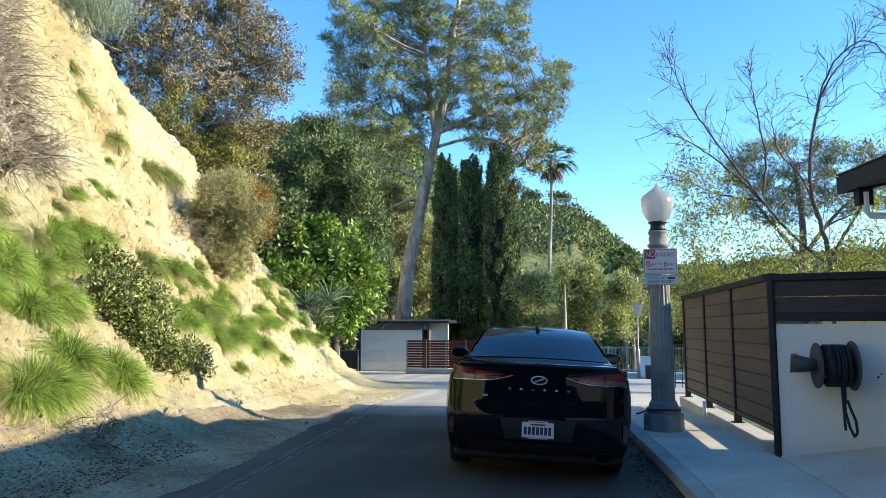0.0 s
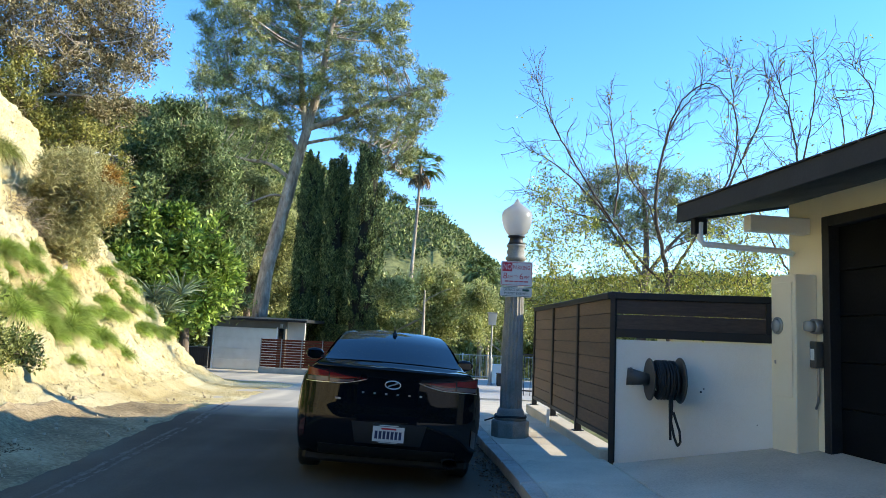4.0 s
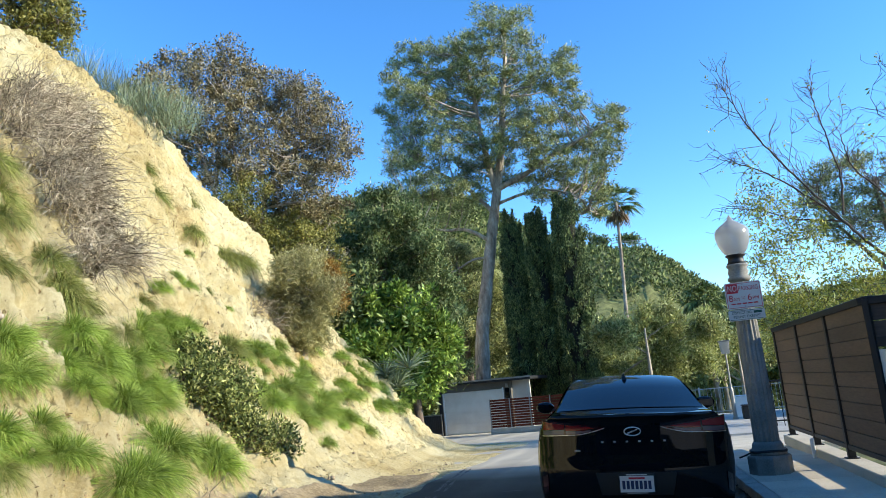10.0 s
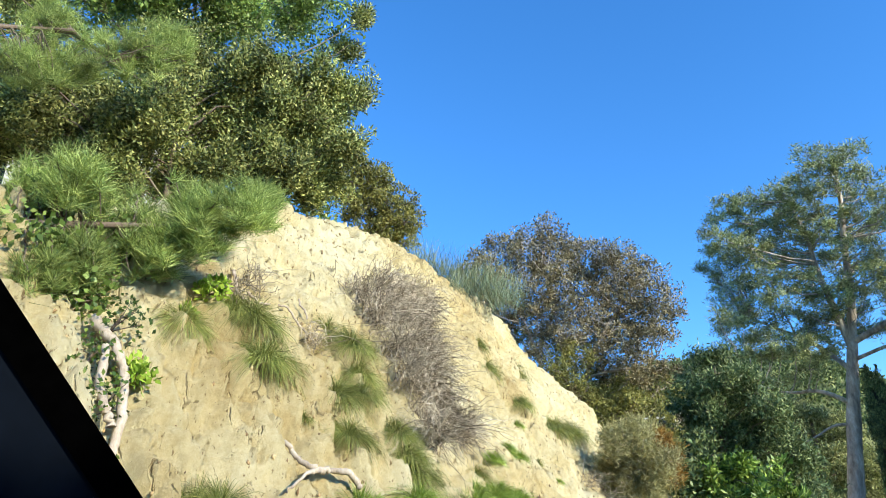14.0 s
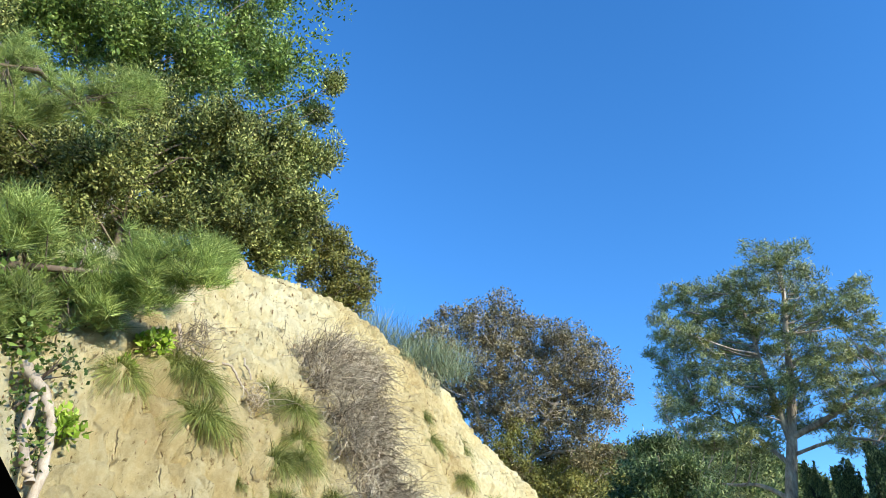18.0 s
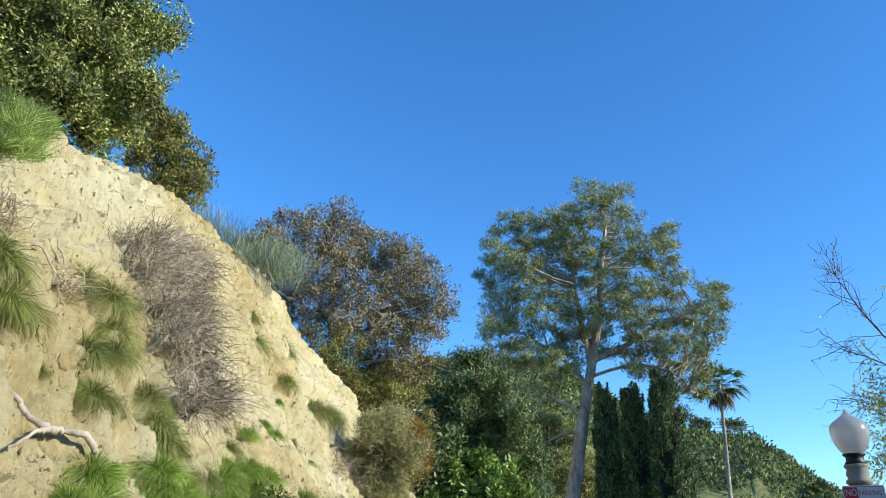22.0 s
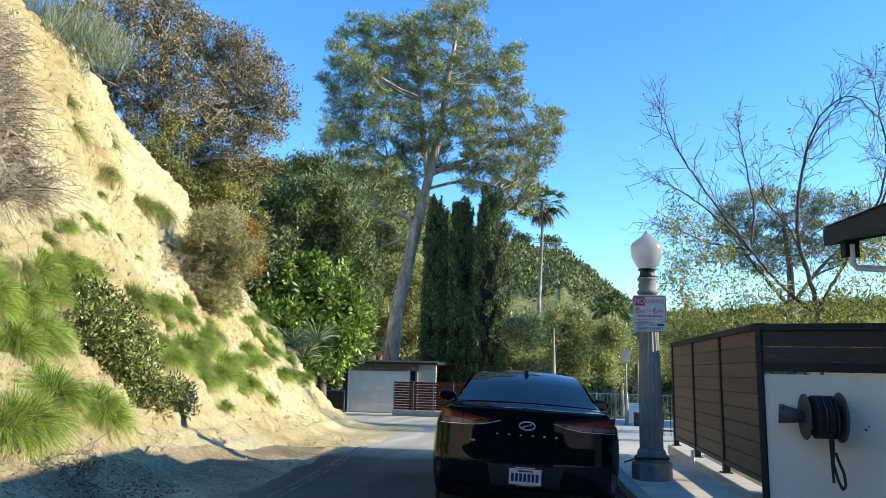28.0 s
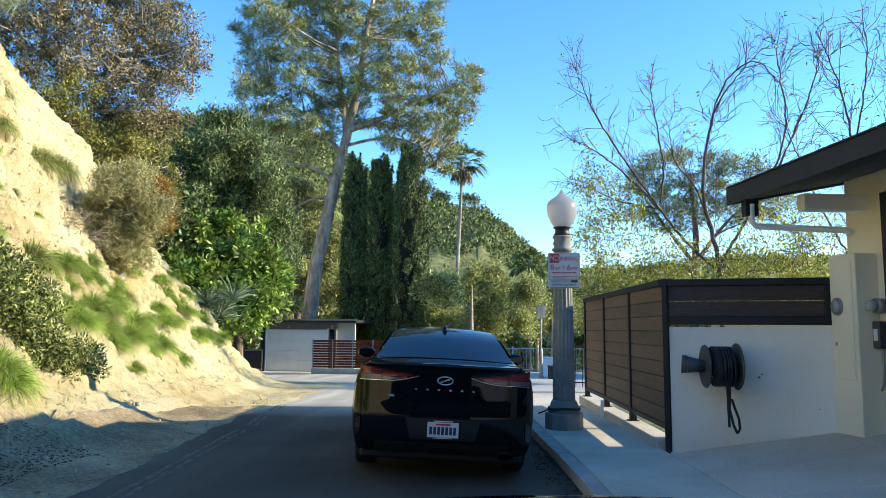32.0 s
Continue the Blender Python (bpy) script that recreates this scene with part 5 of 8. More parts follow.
for z0, txt, wd in ((2.136, "DISTRICT NO.", 0.25), (2.083, "PERMIT EXEMPT", 0.34)):
    lettering("lettering", txt, 0.05, M_SIGNGREEN, sg2, stand(-0.055 if wd < 0.3 else 0, -0.002, z0), "green letters", width=wd)
boxed("text_bar", (0.09, 0.19, -0.0015, -0.0003, 2.12, 2.152), M_SIGNGREEN, sg2, 0)
boxed("strap", (-0.12, 0.12, 0.004, 0.02, 2.09, 2.12), M_GALV, sg2, 0.003, "steel mounting strap")

# ---- parked sedan ----
car = thing("car", "black four-door sedan parked at the kerb, tinted windows", "car", "", (-0.195, 6.98, 0.0), 2.5)
car.matrix_basis = pose(-0.195, 6.98, -0.005, 0, 2.6, 2.5)
REAR = ((0.20, 0.30), (0.26, 0.16), (0.34, 0.04), (0.46, 0.0), (0.60, -0.008), (0.70, 0.0), (0.745, 0.006), (0.78, 0.008), (0.90, 0.012), (1.0, 0.014), (1.06, 0.010), (1.10, 0.0), (1.115, 0.012))
SIDE = ((0.18, 0.90), (0.26, 0.945), (0.45, 0.985), (0.65, 1.0), (0.85, 0.99), (0.98, 0.962), (1.06, 0.90), (1.115, 0.83))
HALF = ((0, 0.875), (0.5, 0.915), (1.0, 0.932), (2.5, 0.932), (3.8, 0.915), (4.4, 0.86), (4.7, 0.74), (4.86, 0.5))


def lerp(tab, q):
    return np.interp(q, [p[0] for p in tab], [p[1] for p in tab])


def rear_y(x, z):
    a = np.abs(x) / 0.9
    return lerp(REAR, z) + 0.085 * a ** 2.6 + 0.20 * a ** 13


zs = np.array([0.25, 0.27, 0.30, 0.34, 0.40, 0.46, 0.53, 0.60, 0.66, 0.70, 0.725, 0.745, 0.765, 0.80, 0.86, 0.92, 0.98, 1.03, 1.06, 1.085, 1.10, 1.115])
us = np.linspace(-1, 1, 33)
edge = 0.875 * lerp(SIDE, zs)
X = edge[:, None] * us
Z = np.repeat(zs[:, None], 33, 1)
rear_grid = np.stack([X, rear_y(X, Z), Z], -1)
chunks = [grid_np(rear_grid)]
for s in (-1, 1):
    t = np.linspace(0, 1, 40)
    rows = []
    for k, z in enumerate(zs):
        ya = rear_y(edge[k], z)
        yy = ya + (4.86 - ya) * t
        rows.append(np.stack([s * lerp(HALF, yy) * lerp(SIDE, z) * np.where(t == 0, edge[k] / (lerp(HALF, ya) * lerp(SIDE, z)), 1), yy, np.full(40, z) - np.clip(yy - 3.6, 0, 2) * 0.22 * (z > 0.8) * (z - 0.8) / 0.3 * 1.6], -1))
    g = np.array(rows)
    chunks.append(grid_np(g if s > 0 else g[:, ::-1]))
# boot lid, roof and bonnet as one skin
TOP = ((0.03, 1.115, 0.72), (0.10, 1.122, 0.74), (0.35, 1.135, 0.745), (0.60, 1.14, 0.735), (0.62, 1.145, 0.725), (0.8, 1.215, 0.69), (1.1, 1.335, 0.635), (1.4, 1.425, 0.59), (1.7, 1.462, 0.56), (2.2, 1.475, 0.56), (2.7, 1.455, 0.57), (3.1, 1.30, 0.62), (3.6, 1.06, 0.70), (4.2, 0.95, 0.72), (4.7, 0.80, 0.62), (4.86, 0.62, 0.5))
w = np.linspace(-1, 1, 21)
rows = []
for y, z, hw in TOP:
    crown = 0.035 if y > 0.7 else 0.02
    rows.append(np.stack([hw * w, np.full(21, y) + (0.085 * np.abs(w * hw / 0.9) ** 2.6 if y < 0.4 else 0.06 * w ** 2 * (1.4 - y if y < 1.4 else 0)), z - crown * w ** 2], -1))
top_grid = np.array(rows)
chunks.append(grid_np(top_grid[:, ::-1]))
# flanks of the cabin
for s in (-1, 1):
    R = np.array([(r[-1] if s > 0 else r[0]) for r in top_grid[:14]])
    yy = np.array([0.16, 0.22, 0.40, 0.58, 0.66, 0.8, 1.05, 1.35, 1.7, 2.2, 2.7, 3.2, 3.65, 4.3])
    B = np.stack([s * lerp(HALF, yy) * 0.80, yy, np.full(14, 1.105) - np.clip(yy - 3.6, 0, 2) * 0.25], -1)
    t = np.linspace(0, 1, 5)[:, None, None]
    bow = np.array([s * 0.012, 0, 0]) * (t * (1 - t) * 4)
    g = B[None] * (1 - t) + R[None] * t + bow
    chunks.append(grid_np(g if s < 0 else g[:, ::-1]))
v, f = join_np(chunks)
body = link("body", mesh_np("body", v, f), M_CARPAINT, car, "glossy black painted body", True)
boxed("underbody", (-0.80, 0.80, 0.25, 4.6, 0.17, 0.34), M_CARTRIM, car, 0.03)


def skin_patch(name, fx, n, m, off, mat, parent, label=""):
    """A patch that lies on the tail; fx(s, t) gives x and z."""
    s, t = np.meshgrid(np.linspace(0, 1, n), np.linspace(0, 1, m), indexing="ij")
    x, z = fx(s, t)
    outer = np.stack([x, rear_y(x, z) - off, z], -1)
    inner = np.stack([x, rear_y(x, z) + 0.02, z], -1)
    a, b = grid_np(outer), grid_np(inner[:, ::-1])
    ring = lambda G: np.concatenate([G[:, 0], G[-1, 1:], G[-2::-1, -1], G[0, -2:0:-1]])
    ro, ri = ring(outer), ring(inner)
    k = len(ro)
    i = np.arange(k)
    j = np.roll(i, -1)
    v, f = join_np([a, b, (np.concatenate([ro, ri]), np.stack([i, i + k, j + k, j], -1))])
    return link(name, mesh_np(name, v, f), mat, parent, label, False)


for s in (-1, 1):
    foot_z = lambda a: 0.938 + 0.012 * a + 0.05 * np.clip(a - 0.55, 0, 1) ** 1.6 / 0.279
    head_z = lambda a: 1.082 - 0.078 * a - 0.004 * np.sin(np.pi * a)
    tl = skin_patch("tail_light", lambda a, b: (s * (0.825 - a * 0.575), foot_z(a) + b * (head_z(a) - foot_z(a))), 18, 6, 0.010, M_TAILDARK, car, "wraparound dark red tail light")
    skin_patch("lens", lambda a, b: (s * (0.815 - a * 0.20), foot_z(a * 0.36) + 0.052 + b * (head_z(a * 0.36) - foot_z(a * 0.36) - 0.066)), 8, 4, 0.014, M_TAILRED, tl, "red outer lens")
    skin_patch("lens", lambda a, b: (s * (0.600 - a * 0.27), foot_z(0.40 + a * 0.46) + 0.040 - 0.012 * a + b * (head_z(0.40 + a * 0.46) - foot_z(0.40 + a * 0.46) - 0.054 + 0.014 * a)), 10, 4, 0.014, M_TAILRED, tl, "red inner lens")
    skin_patch("clear_lens", lambda a, b: (s * (0.815 - a * 0.20), foot_z(a * 0.36) + 0.007 + b * 0.040), 8, 3, 0.013, M_TAILCLEAR, tl, "clear lower lens")
    skin_patch("clear_lens", lambda a, b: (s * (0.600 - a * 0.23), foot_z(0.40 + a * 0.39) + 0.006 + b * (0.031 - 0.017 * a)), 10, 3, 0.013, M_TAILCLEAR, tl, "clear reversing lens")
    skin_patch("trim_strip", lambda a, b: (s * (0.825 - a * 0.575), foot_z(a) - 0.005 + b * 0.005), 18, 2, 0.013, M_CHROME, tl, "thin chrome strip")
    skin_patch("reflector", lambda a, b: (s * (0.845 - a * 0.05), 0.40 + b * 0.16 + a * 0.03), 3, 5, 0.006, M_TAILDARK, car, "slim dark red reflector")
skin_patch("spoiler_lip", lambda a, b: ((a - 0.5) * 1.36, 1.09 + b * 0.024), 20, 3, 0.022, M_CARPAINT, car)
skin_patch("diffuser", lambda a, b: ((a - 0.5) * 1.30, 0.262 + b * 0.11), 20, 4, 0.008, M_CARTRIM, car, "matte black lower bumper")
skin_patch("plate_recess", lambda a, b: ((a - 0.5) * 0.62 * (1 + 0.15 * b), 0.405 + b * 0.20), 10, 4, 0.003, M_CARTRIM, car)
bm = bmesh.new()
box(bm, -0.157, 0.157, -0.034, -0.022, 0.425, 0.595, 0.004)
plate = part("number_plate", bm, M_CARTRIM, car, "number plate in a black holder")
boxed("plate_face", (-0.148, 0.148, -0.037, -0.0345, 0.437, 0.577), M_WHITEGLOSS, plate, 0, "white plate")
for k in range(7):
    boxed("character_bar", (-0.128 + k * 0.0375, -0.128 + k * 0.0375 + 0.026, -0.0386, -0.0372, 0.463, 0.535), M_INK, plate, 0)
boxed("state_bar", (-0.07, 0.07, -0.0386, -0.0372, 0.549, 0.565), M_SIGNRED, plate, 0)
boxed("holder_bar", (-0.09, 0.09, -0.036, -0.0342, 0.582, 0.591), M_WHITEGLOSS, plate, 0)
boxed("holder_bar", (-0.09, 0.09, -0.036, -0.0342, 0.427, 0.433), M_WHITEGLOSS, plate, 0)
# emblem: an oval ring with a slanted bar, and plain bars for the model name
th = np.linspace(0, 2 * np.pi, 33)
ry = float(rear_y(0.0, 0.965)) - 0.012
v, f = tube_np(np.stack([0.073 * np.cos(th), np.full(33, ry), 0.962 + 0.037 * np.sin(th)], -1), 0.006, 6)
link("emblem_ring", mesh_np("emblem_ring", v, f), M_CHROME, car, "oval chrome emblem ring", True)
part("emblem_bar", rod(bmesh.new(), (-0.045, ry, 0.945), (0.045, ry, 0.979), 0.007, 6), M_CHROME, car)
for k in range(6):
    xa = -0.275 + k * 0.11
    yy = float(rear_y(xa, 0.872)) - 0.006
    boxed("name_bar", (xa - 0.011, xa + 0.011, yy - 0.003, yy + 0.006, 0.866, 0.880), M_CHROME, car, 0.001)
yy = float(rear_y(-0.5, 0.80)) - 0.006
boxed("badge_bar", (-0.53, -0.48, yy - 0.003, yy + 0.008, 0.79, 0.808), M_CHROME, car, 0.001)
# glazing
rw = top_grid[4:9].copy()
mid = rw.mean(axis=(0, 1))
rw[..., 0] *= 0.985
rw[..., 2] += 0.006
rw[..., 1] -= 0.004
v, f = grid_np(rw[:, ::-1])
link("rear_window", mesh_np("rear_window", v, f), M_CARGLASS, car, "tinted rear window", True)
ws = top_grid[10:13].copy()
ws[..., 0] *= 0.93
ws[..., 2] += 0.008
v, f = grid_np(ws[:, ::-1])
link("windscreen", mesh_np("windscreen", v, f), M_CARGLASS, car, "", True)
for s in (-1, 1):
    q = []
    for y in np.linspace(0.95, 3.1, 12):
        lowz, highz = 1.125, float(np.interp(y, [0.95, 1.4, 2.2, 2.7, 3.1], [1.20, 1.37, 1.42, 1.39, 1.22]))
        hb = float(lerp(HALF, y)) * 0.80
        hr = 0.575
        for z in (lowz, highz):
            k = (z - 1.105) / 0.33
            q.append((s * (hb + (hr - hb) * k + 0.012 * (1 - abs(2 * k - 1)) + 0.006), y, z))
    G = np.array(q).reshape(12, 2, 3)
    v, f = grid_np(G if s > 0 else G[:, ::-1])
    link("side_window", mesh_np("side_window", v, f), M_CARGLASS, car, "tinted side window", True)
    # door mirror
    bm = bmesh.new()
    bmesh.ops.create_uvsphere(bm, u_segments=16, v_segments=10, radius=1.0, matrix=Matrix.Translation((s * 1.02, 3.02, 1.09)) @ Matrix.Diagonal((0.12, 0.075, 0.075, 1)))
    mir = part("door_mirror", bm, M_CARPAINT, car, "black door mirror", True)
    boxed("mirror_glass", (s * 1.02 - 0.09, s * 1.02 + 0.09, 2.945, 2.952, 1.045, 1.135), M_CARGLASS, mir, 0.01)
    boxed("mirror_arm", (s * 0.86, s * 0.94, 2.98, 3.06, 1.04, 1.07), M_CARTRIM, mir, 0.005)
    for y in (0.98, 3.78):
        wh = part("wheel", rod(bmesh.new(), (s * 0.68, y, 0.322), (s * 0.885, y, 0.322), 0.20, 24), M_RIM, car, "alloy wheel")
        bm = bmesh.new()
        rows = []
        for xo, r in ((0.665, 0.22), (0.67, 0.30), (0.69, 0.325), (0.86, 0.325), (0.885, 0.30), (0.89, 0.22)):
            rows.append([bm.verts.new((s * xo, y + r * math.cos(a), 0.322 + r * math.sin(a))) for a in np.linspace(0, 2 * math.pi, 28, endpoint=False)])
        for a, b in zip(rows, rows[1:]):
            for k in range(28):
                bm.faces.new((a[k], a[(k + 1) % 28], b[(k + 1) % 28], b[k]))
        part("tyre", bm, M_RUBBER, wh, "black tyre", True)
bm = bmesh.new()
prism(bm, [(-0.035, 1.36, 1.40), (0.035, 1.36, 1.40), (0.03, 1.56, 1.44), (-0.03, 1.56, 1.44)], [(-0.006, 1.38, 1.475), (0.006, 1.38, 1.475), (0.006, 1.46, 1.485), (-0.006, 1.46, 1.485)])
part("antenna_fin", bm, M_CARPAINT, car, "black shark-fin antenna")
boxed("brake_light", (-0.16, 0.16, 1.33, 1.36, 1.395, 1.41), M_TAILDARK, car, 0.004, "high brake light behind the glass")
v, f = tube_np(np.array([[0.60, -0.005, 0.275], [0.60, 0.12, 0.275], [0.60, 0.35, 0.28]]), 0.042, 14)
v[:, 0] = 0.60 + (v[:, 0] - 0.60) * 1.7
link("tailpipe", mesh_np("tailpipe", v, f), M_CARTRIM, car, "oval dark tailpipe", True)

# the car that the view is taken from: bonnet edge and window pillar only
own = thing("car", "dark bonnet edge and window pillar of a parked car", "car", "", (0, 0, 0))
qx = np.linspace(-0.85, 0.95, 30)
qy = np.linspace(0.95, 2.35, 16)
QX, QY = np.meshgrid(qx, qy, indexing="ij")
QZ = 1.026 - 0.10 * np.clip(QY - 1.85, 0, 1) ** 2 * 8 - 0.05 * np.clip(1.85 - QY, 0, 2) ** 1.2 - 0.085 * np.abs(QX - 0.35) ** 2.2
g1 = grid_np(np.stack([QX, QY, QZ], -1)[:, ::-1])
g2 = grid_np(np.stack([QX, QY, QZ - 0.03], -1))
v, f = join_np([g1, g2])
link("bonnet", mesh_np("bonnet", v, f), M_CARPAINT, own, "dark glossy bonnet", True)
boxed("front_end", (-0.8, 0.9, 1.3, 2.3, 0.35, 0.78), M_CARPAINT, own, 0.08)
pa, pb_ = Vector(bearing(83.9, 29.8, 0.62)), Vector(bearing(53.0, -3.1, 0.74))
across = (pb_ - pa).cross(Vector((0, 0, EYE_Z)) - pa).normalized()
across = across if across.z < 0 else -across
pa, pb_ = pa - across * 0.018, pb_ - across * 0.008
deep = (pa + pb_ - Vector((0, 0, 2 * EYE_Z))).normalized()
for name_, w0, w1, d0, mat_, lab_ in (("window_pillar", 0.022, 0.42, 0.004, M_PILLAR, "dark blue-black window pillar"), ("pillar_seal", 0.0, 0.026, 0.0, M_SEAL, "black rubber window seal")):
    q0, q1, q2, q3 = pa + across * w0, pb_ + across * w0, pb_ + across * w1, pa + across * w1
    part(name_, prism(bmesh.new(), [q + deep * d0 for q in (q0, q1, q2, q3)], [q + deep * (d0 + 0.03) for q in (q0, q1, q2, q3)]), mat_, own, lab_)
for y in (1.75, ):
    for s in (-0.72, 0.82):
        part("wheel", rod(bmesh.new(), (s - 0.1, y, 0.33), (s + 0.1, y, 0.33), 0.33, 24), M_RUBBER, own, "black tyre")

M_PALE = surface("pale_concrete", (0.36, 0.345, 0.31), (0.45, 0.43, 0.39), (0.53, 0.51, 0.46), 0.9, 1.2, 45, 0.3, 0.004, piece=0.05)
M_DOORWHITE = surface("warm_white_door", (0.66, 0.62, 0.53), (0.76, 0.72, 0.62), (0.82, 0.79, 0.70), 0.6, 2, 60, 0.1, 0.002)
# ---- across the bend: low garage, fences, railing ----
FG = float(road_z(np.float64(-6.0), np.float64(37.0)))
fg = thing("far_garage", "low grey garage with a white door at the bend", "garage", "", (-10.25, 37.2, FG), -2)
boxed("wall", (0, 0.25, 0, 0.2, 0, 2.5), M_GREYWALL, fg, 0.01)
boxed("wall", (3.40, 3.85, 0, 0.2, 0, 2.5), M_GREYWALL, fg, 0.01)
boxed("wall", (0.25, 3.40, 0.002, 0.198, 2.15, 2.5), M_GREYWALL, fg, 0.0)
boxed("wall", (0, 0.2, 0.2, 6, 0, 2.5), M_GREYWALL, fg, 0.0)
boxed("wall", (3.65, 3.85, 0.2, 6, 0, 2.5), M_GREYWALL, fg, 0.0)
boxed("wall", (3.85, 4.75, 0.4, 0.6, -0.2, 2.5), M_PALEGREY, fg, 0.0, "pale side wall")
boxed("roof", (-0.25, 4.95, -0.35, 6.3, 2.5, 2.66), M_FASCIA, fg, 0.012, "flat dark roof edge")
boxed("roof_edge", (-0.27, 4.97, -0.375, -0.352, 2.60, 2.68), M_GALV, fg, 0.004, "pale metal drip edge")
gdoor = boxed("garage_door", (0.26, 3.39, 0.05, 0.09, 0.02, 2.14), M_DOORWHITE, fg, 0.004, "white garage door")
for k in range(4):
    boxed("door_panel", (0.29, 3.36, 0.034, 0.049, 0.04 + k * 0.525, 0.04 + k * 0.525 + 0.505), M_DOORWHITE, gdoor, 0.006)
boxed("door_frame", (0.19, 0.258, -0.02, 0.06, 0, 2.2), M_WHITEPAINT, fg, 0.004)
boxed("door_frame", (3.392, 3.46, -0.02, 0.06, 0, 2.2), M_WHITEPAINT, fg, 0.004)
boxed("window_slot", (3.52, 3.76, -0.012, 0.05, 1.65, 2.15), M_CARGLASS, fg, 0.004, "small dark window")
boxed("wall_lamp", (3.58, 3.70, -0.10, -0.0, 2.20, 2.38), M_GALV, fg, 0.01, "small wall lamp")
boxed("side_post", (-0.02, 0.17, -0.06, -0.003, 0, 2.5), M_FASCIA, fg, 0.006, "dark corner post")
boxed("floor_slab", (-0.1, 4.7, -0.8, 6.2, -0.14, 0.012), M_CONC, fg, 0.0)

rf = thing("slatted_fence", "red-brown horizontal slat fence with pale posts", "fence", "", (-6.95, 34.0, -0.46), -4)
boxed("kerb_wall", (-0.05, 6.0, -0.06, 0.2, -0.4, 0.035), M_KERB, rf, 0.01, "low pale base kerb")
for k in range(7):
    boxed("post", (k * 0.95 - 0.02, k * 0.95 + 0.02, -0.03, 0.01, 0.02, 1.38), M_GALV, rf, 0.003, "pale metal post" if k == 0 else "")
for k in range(11):
    for seg_ in range(2):
        boxed("slat", (0.0 + seg_ * 2.9, 2.88 + seg_ * 2.9, 0.012, 0.034, 0.08 + k * 0.118, 0.08 + k * 0.118 + 0.092), M_REDBOARD, rf, 0.003)
lf = thing("board_fence", "dark brown board fence with thin rails beside the garage", "fence", "", (-12.1, 36.6, FG), 0)
for k in range(22):
    boxed("board", (k * 0.095, k * 0.095 + 0.09, 0, 0.02, 0.05, 1.12), M_DARKBOARD, lf, 0.002)
for z in (0.12, 1.06):
    boxed("rail", (0, 2.1, -0.03, -0.002, z, z + 0.05), M_GALV, lf, 0.002)
for k in range(3):
    boxed("post", (k * 1.02, k * 1.02 + 0.04, -0.06, -0.032, 0, 1.15), M_GALV, lf, 0.002)

# iron railing at the canyon edge, its pale grey painted in for sunlight
rl = thing("railing", "metal picket railing along the canyon edge, coloured pale for sunlight", "railing", "", (0, 0, 0))
gate = thing("gate", "narrow black iron picket gate behind the enclosure", "gate", "", (0, 0, 0))
RAIL = [(0.2, 31.6), (2.2, 31.4), (4.4, 31.0), (6.4, 30.4)]
GATE = [(2.55, 18.5), (3.5, 18.3)]
picket = box(bmesh.new(), -0.008, 0.008, -0.008, 0.008, 0.02, 1.04)
pk = bpy.data.meshes.new("picket")
picket.to_mesh(pk)
picket.free()
pk.materials.append(M_PALEGREY)
pk_dark = pk.copy()
pk_dark.materials[0] = M_BLACKMETAL
for owner, mesh, mat, line in ((rl, pk, M_PALEGREY, RAIL), (gate, pk_dark, M_BLACKMETAL, GATE)):
    for (xa, ya), (xb, yb) in zip(line, line[1:]):
        n = int(math.hypot(xb - xa, yb - ya) / 0.14)
        za, zb = walk_z(ya) + 0.14, walk_z(yb) + 0.14
        for k in range(n):
            q = k / n
            ob = new("picket", mesh)
            ob.parent = owner
            ob.location = (xa + (xb - xa) * q, ya + (yb - ya) * q, za + (zb - za) * q)
        for h in (0.14, 1.04):
            part("rail", rod(bmesh.new(), (xa, ya, za + h), (xb, yb, zb + h), 0.018, 6), mat, owner)
        boxed("post", (xa - 0.03, xa + 0.03, ya - 0.03, ya + 0.03, za - 0.05, za + 1.12), mat, owner, 0.004)
# lantern on a post by the railing
ln = thing("post_lantern", "white box lantern on a grey post by the railing", "lamp", "", (3.05, 28.0, walk_z(28.0) + 0.06))
part("post", lathe(bmesh.new(), [(0.10, -0.02), (0.10, 0.05), (0.07, 0.08), (0.065, 1.0), (0.05, 1.05), (0.035, 1.1), (0.033, 2.28)], 12), M_GALV, ln, "grey metal post")
bm = bmesh.new()
prism(bm, [(-0.13, -0.13, 2.28), (0.13, -0.13, 2.28), (0.13, 0.13, 2.28), (-0.13, 0.13, 2.28)], [(-0.17, -0.17, 2.72), (0.17, -0.17, 2.72), (0.17, 0.17, 2.72), (-0.17, 0.17, 2.72)])
part("shade", bm, M_GLOBE, ln, "white lantern glass")
boxed("cap", (-0.19, 0.19, -0.19, 0.19, 2.722, 2.76), M_GALV, ln, 0.01)
bn = thing("bin", "black lidded bin beside the railing", "bin", "", (3.45, 27.5, walk_z(27.5) + 0.05))
boxed("body", (-0.2, 0.2, -0.2, 0.2, 0, 0.42), M_RUBBER, bn, 0.03)
boxed("lid", (-0.22, 0.22, -0.22, 0.22, 0.42, 0.48), M_RUBBER, bn, 0.02)
ub = thing("utility_box", "pale grey utility box behind the railing", "utility box", "", (3.6, 30.2, walk_z(30.2) + 0.05))
boxed("body", (-0.3, 0.3, -0.25, 0.25, 0, 0.75), M_WHITEPAINT, ub, 0.02)
boxed("lid", (-0.32, 0.32, -0.27, 0.27, 0.75, 0.79), M_WHITEPAINT, ub, 0.01)
# sunlit terrace beyond the railing
tr_ = tagged(new("terrace"), "pale sunlit concrete terrace beyond the railing", "terrace", kind="structure")
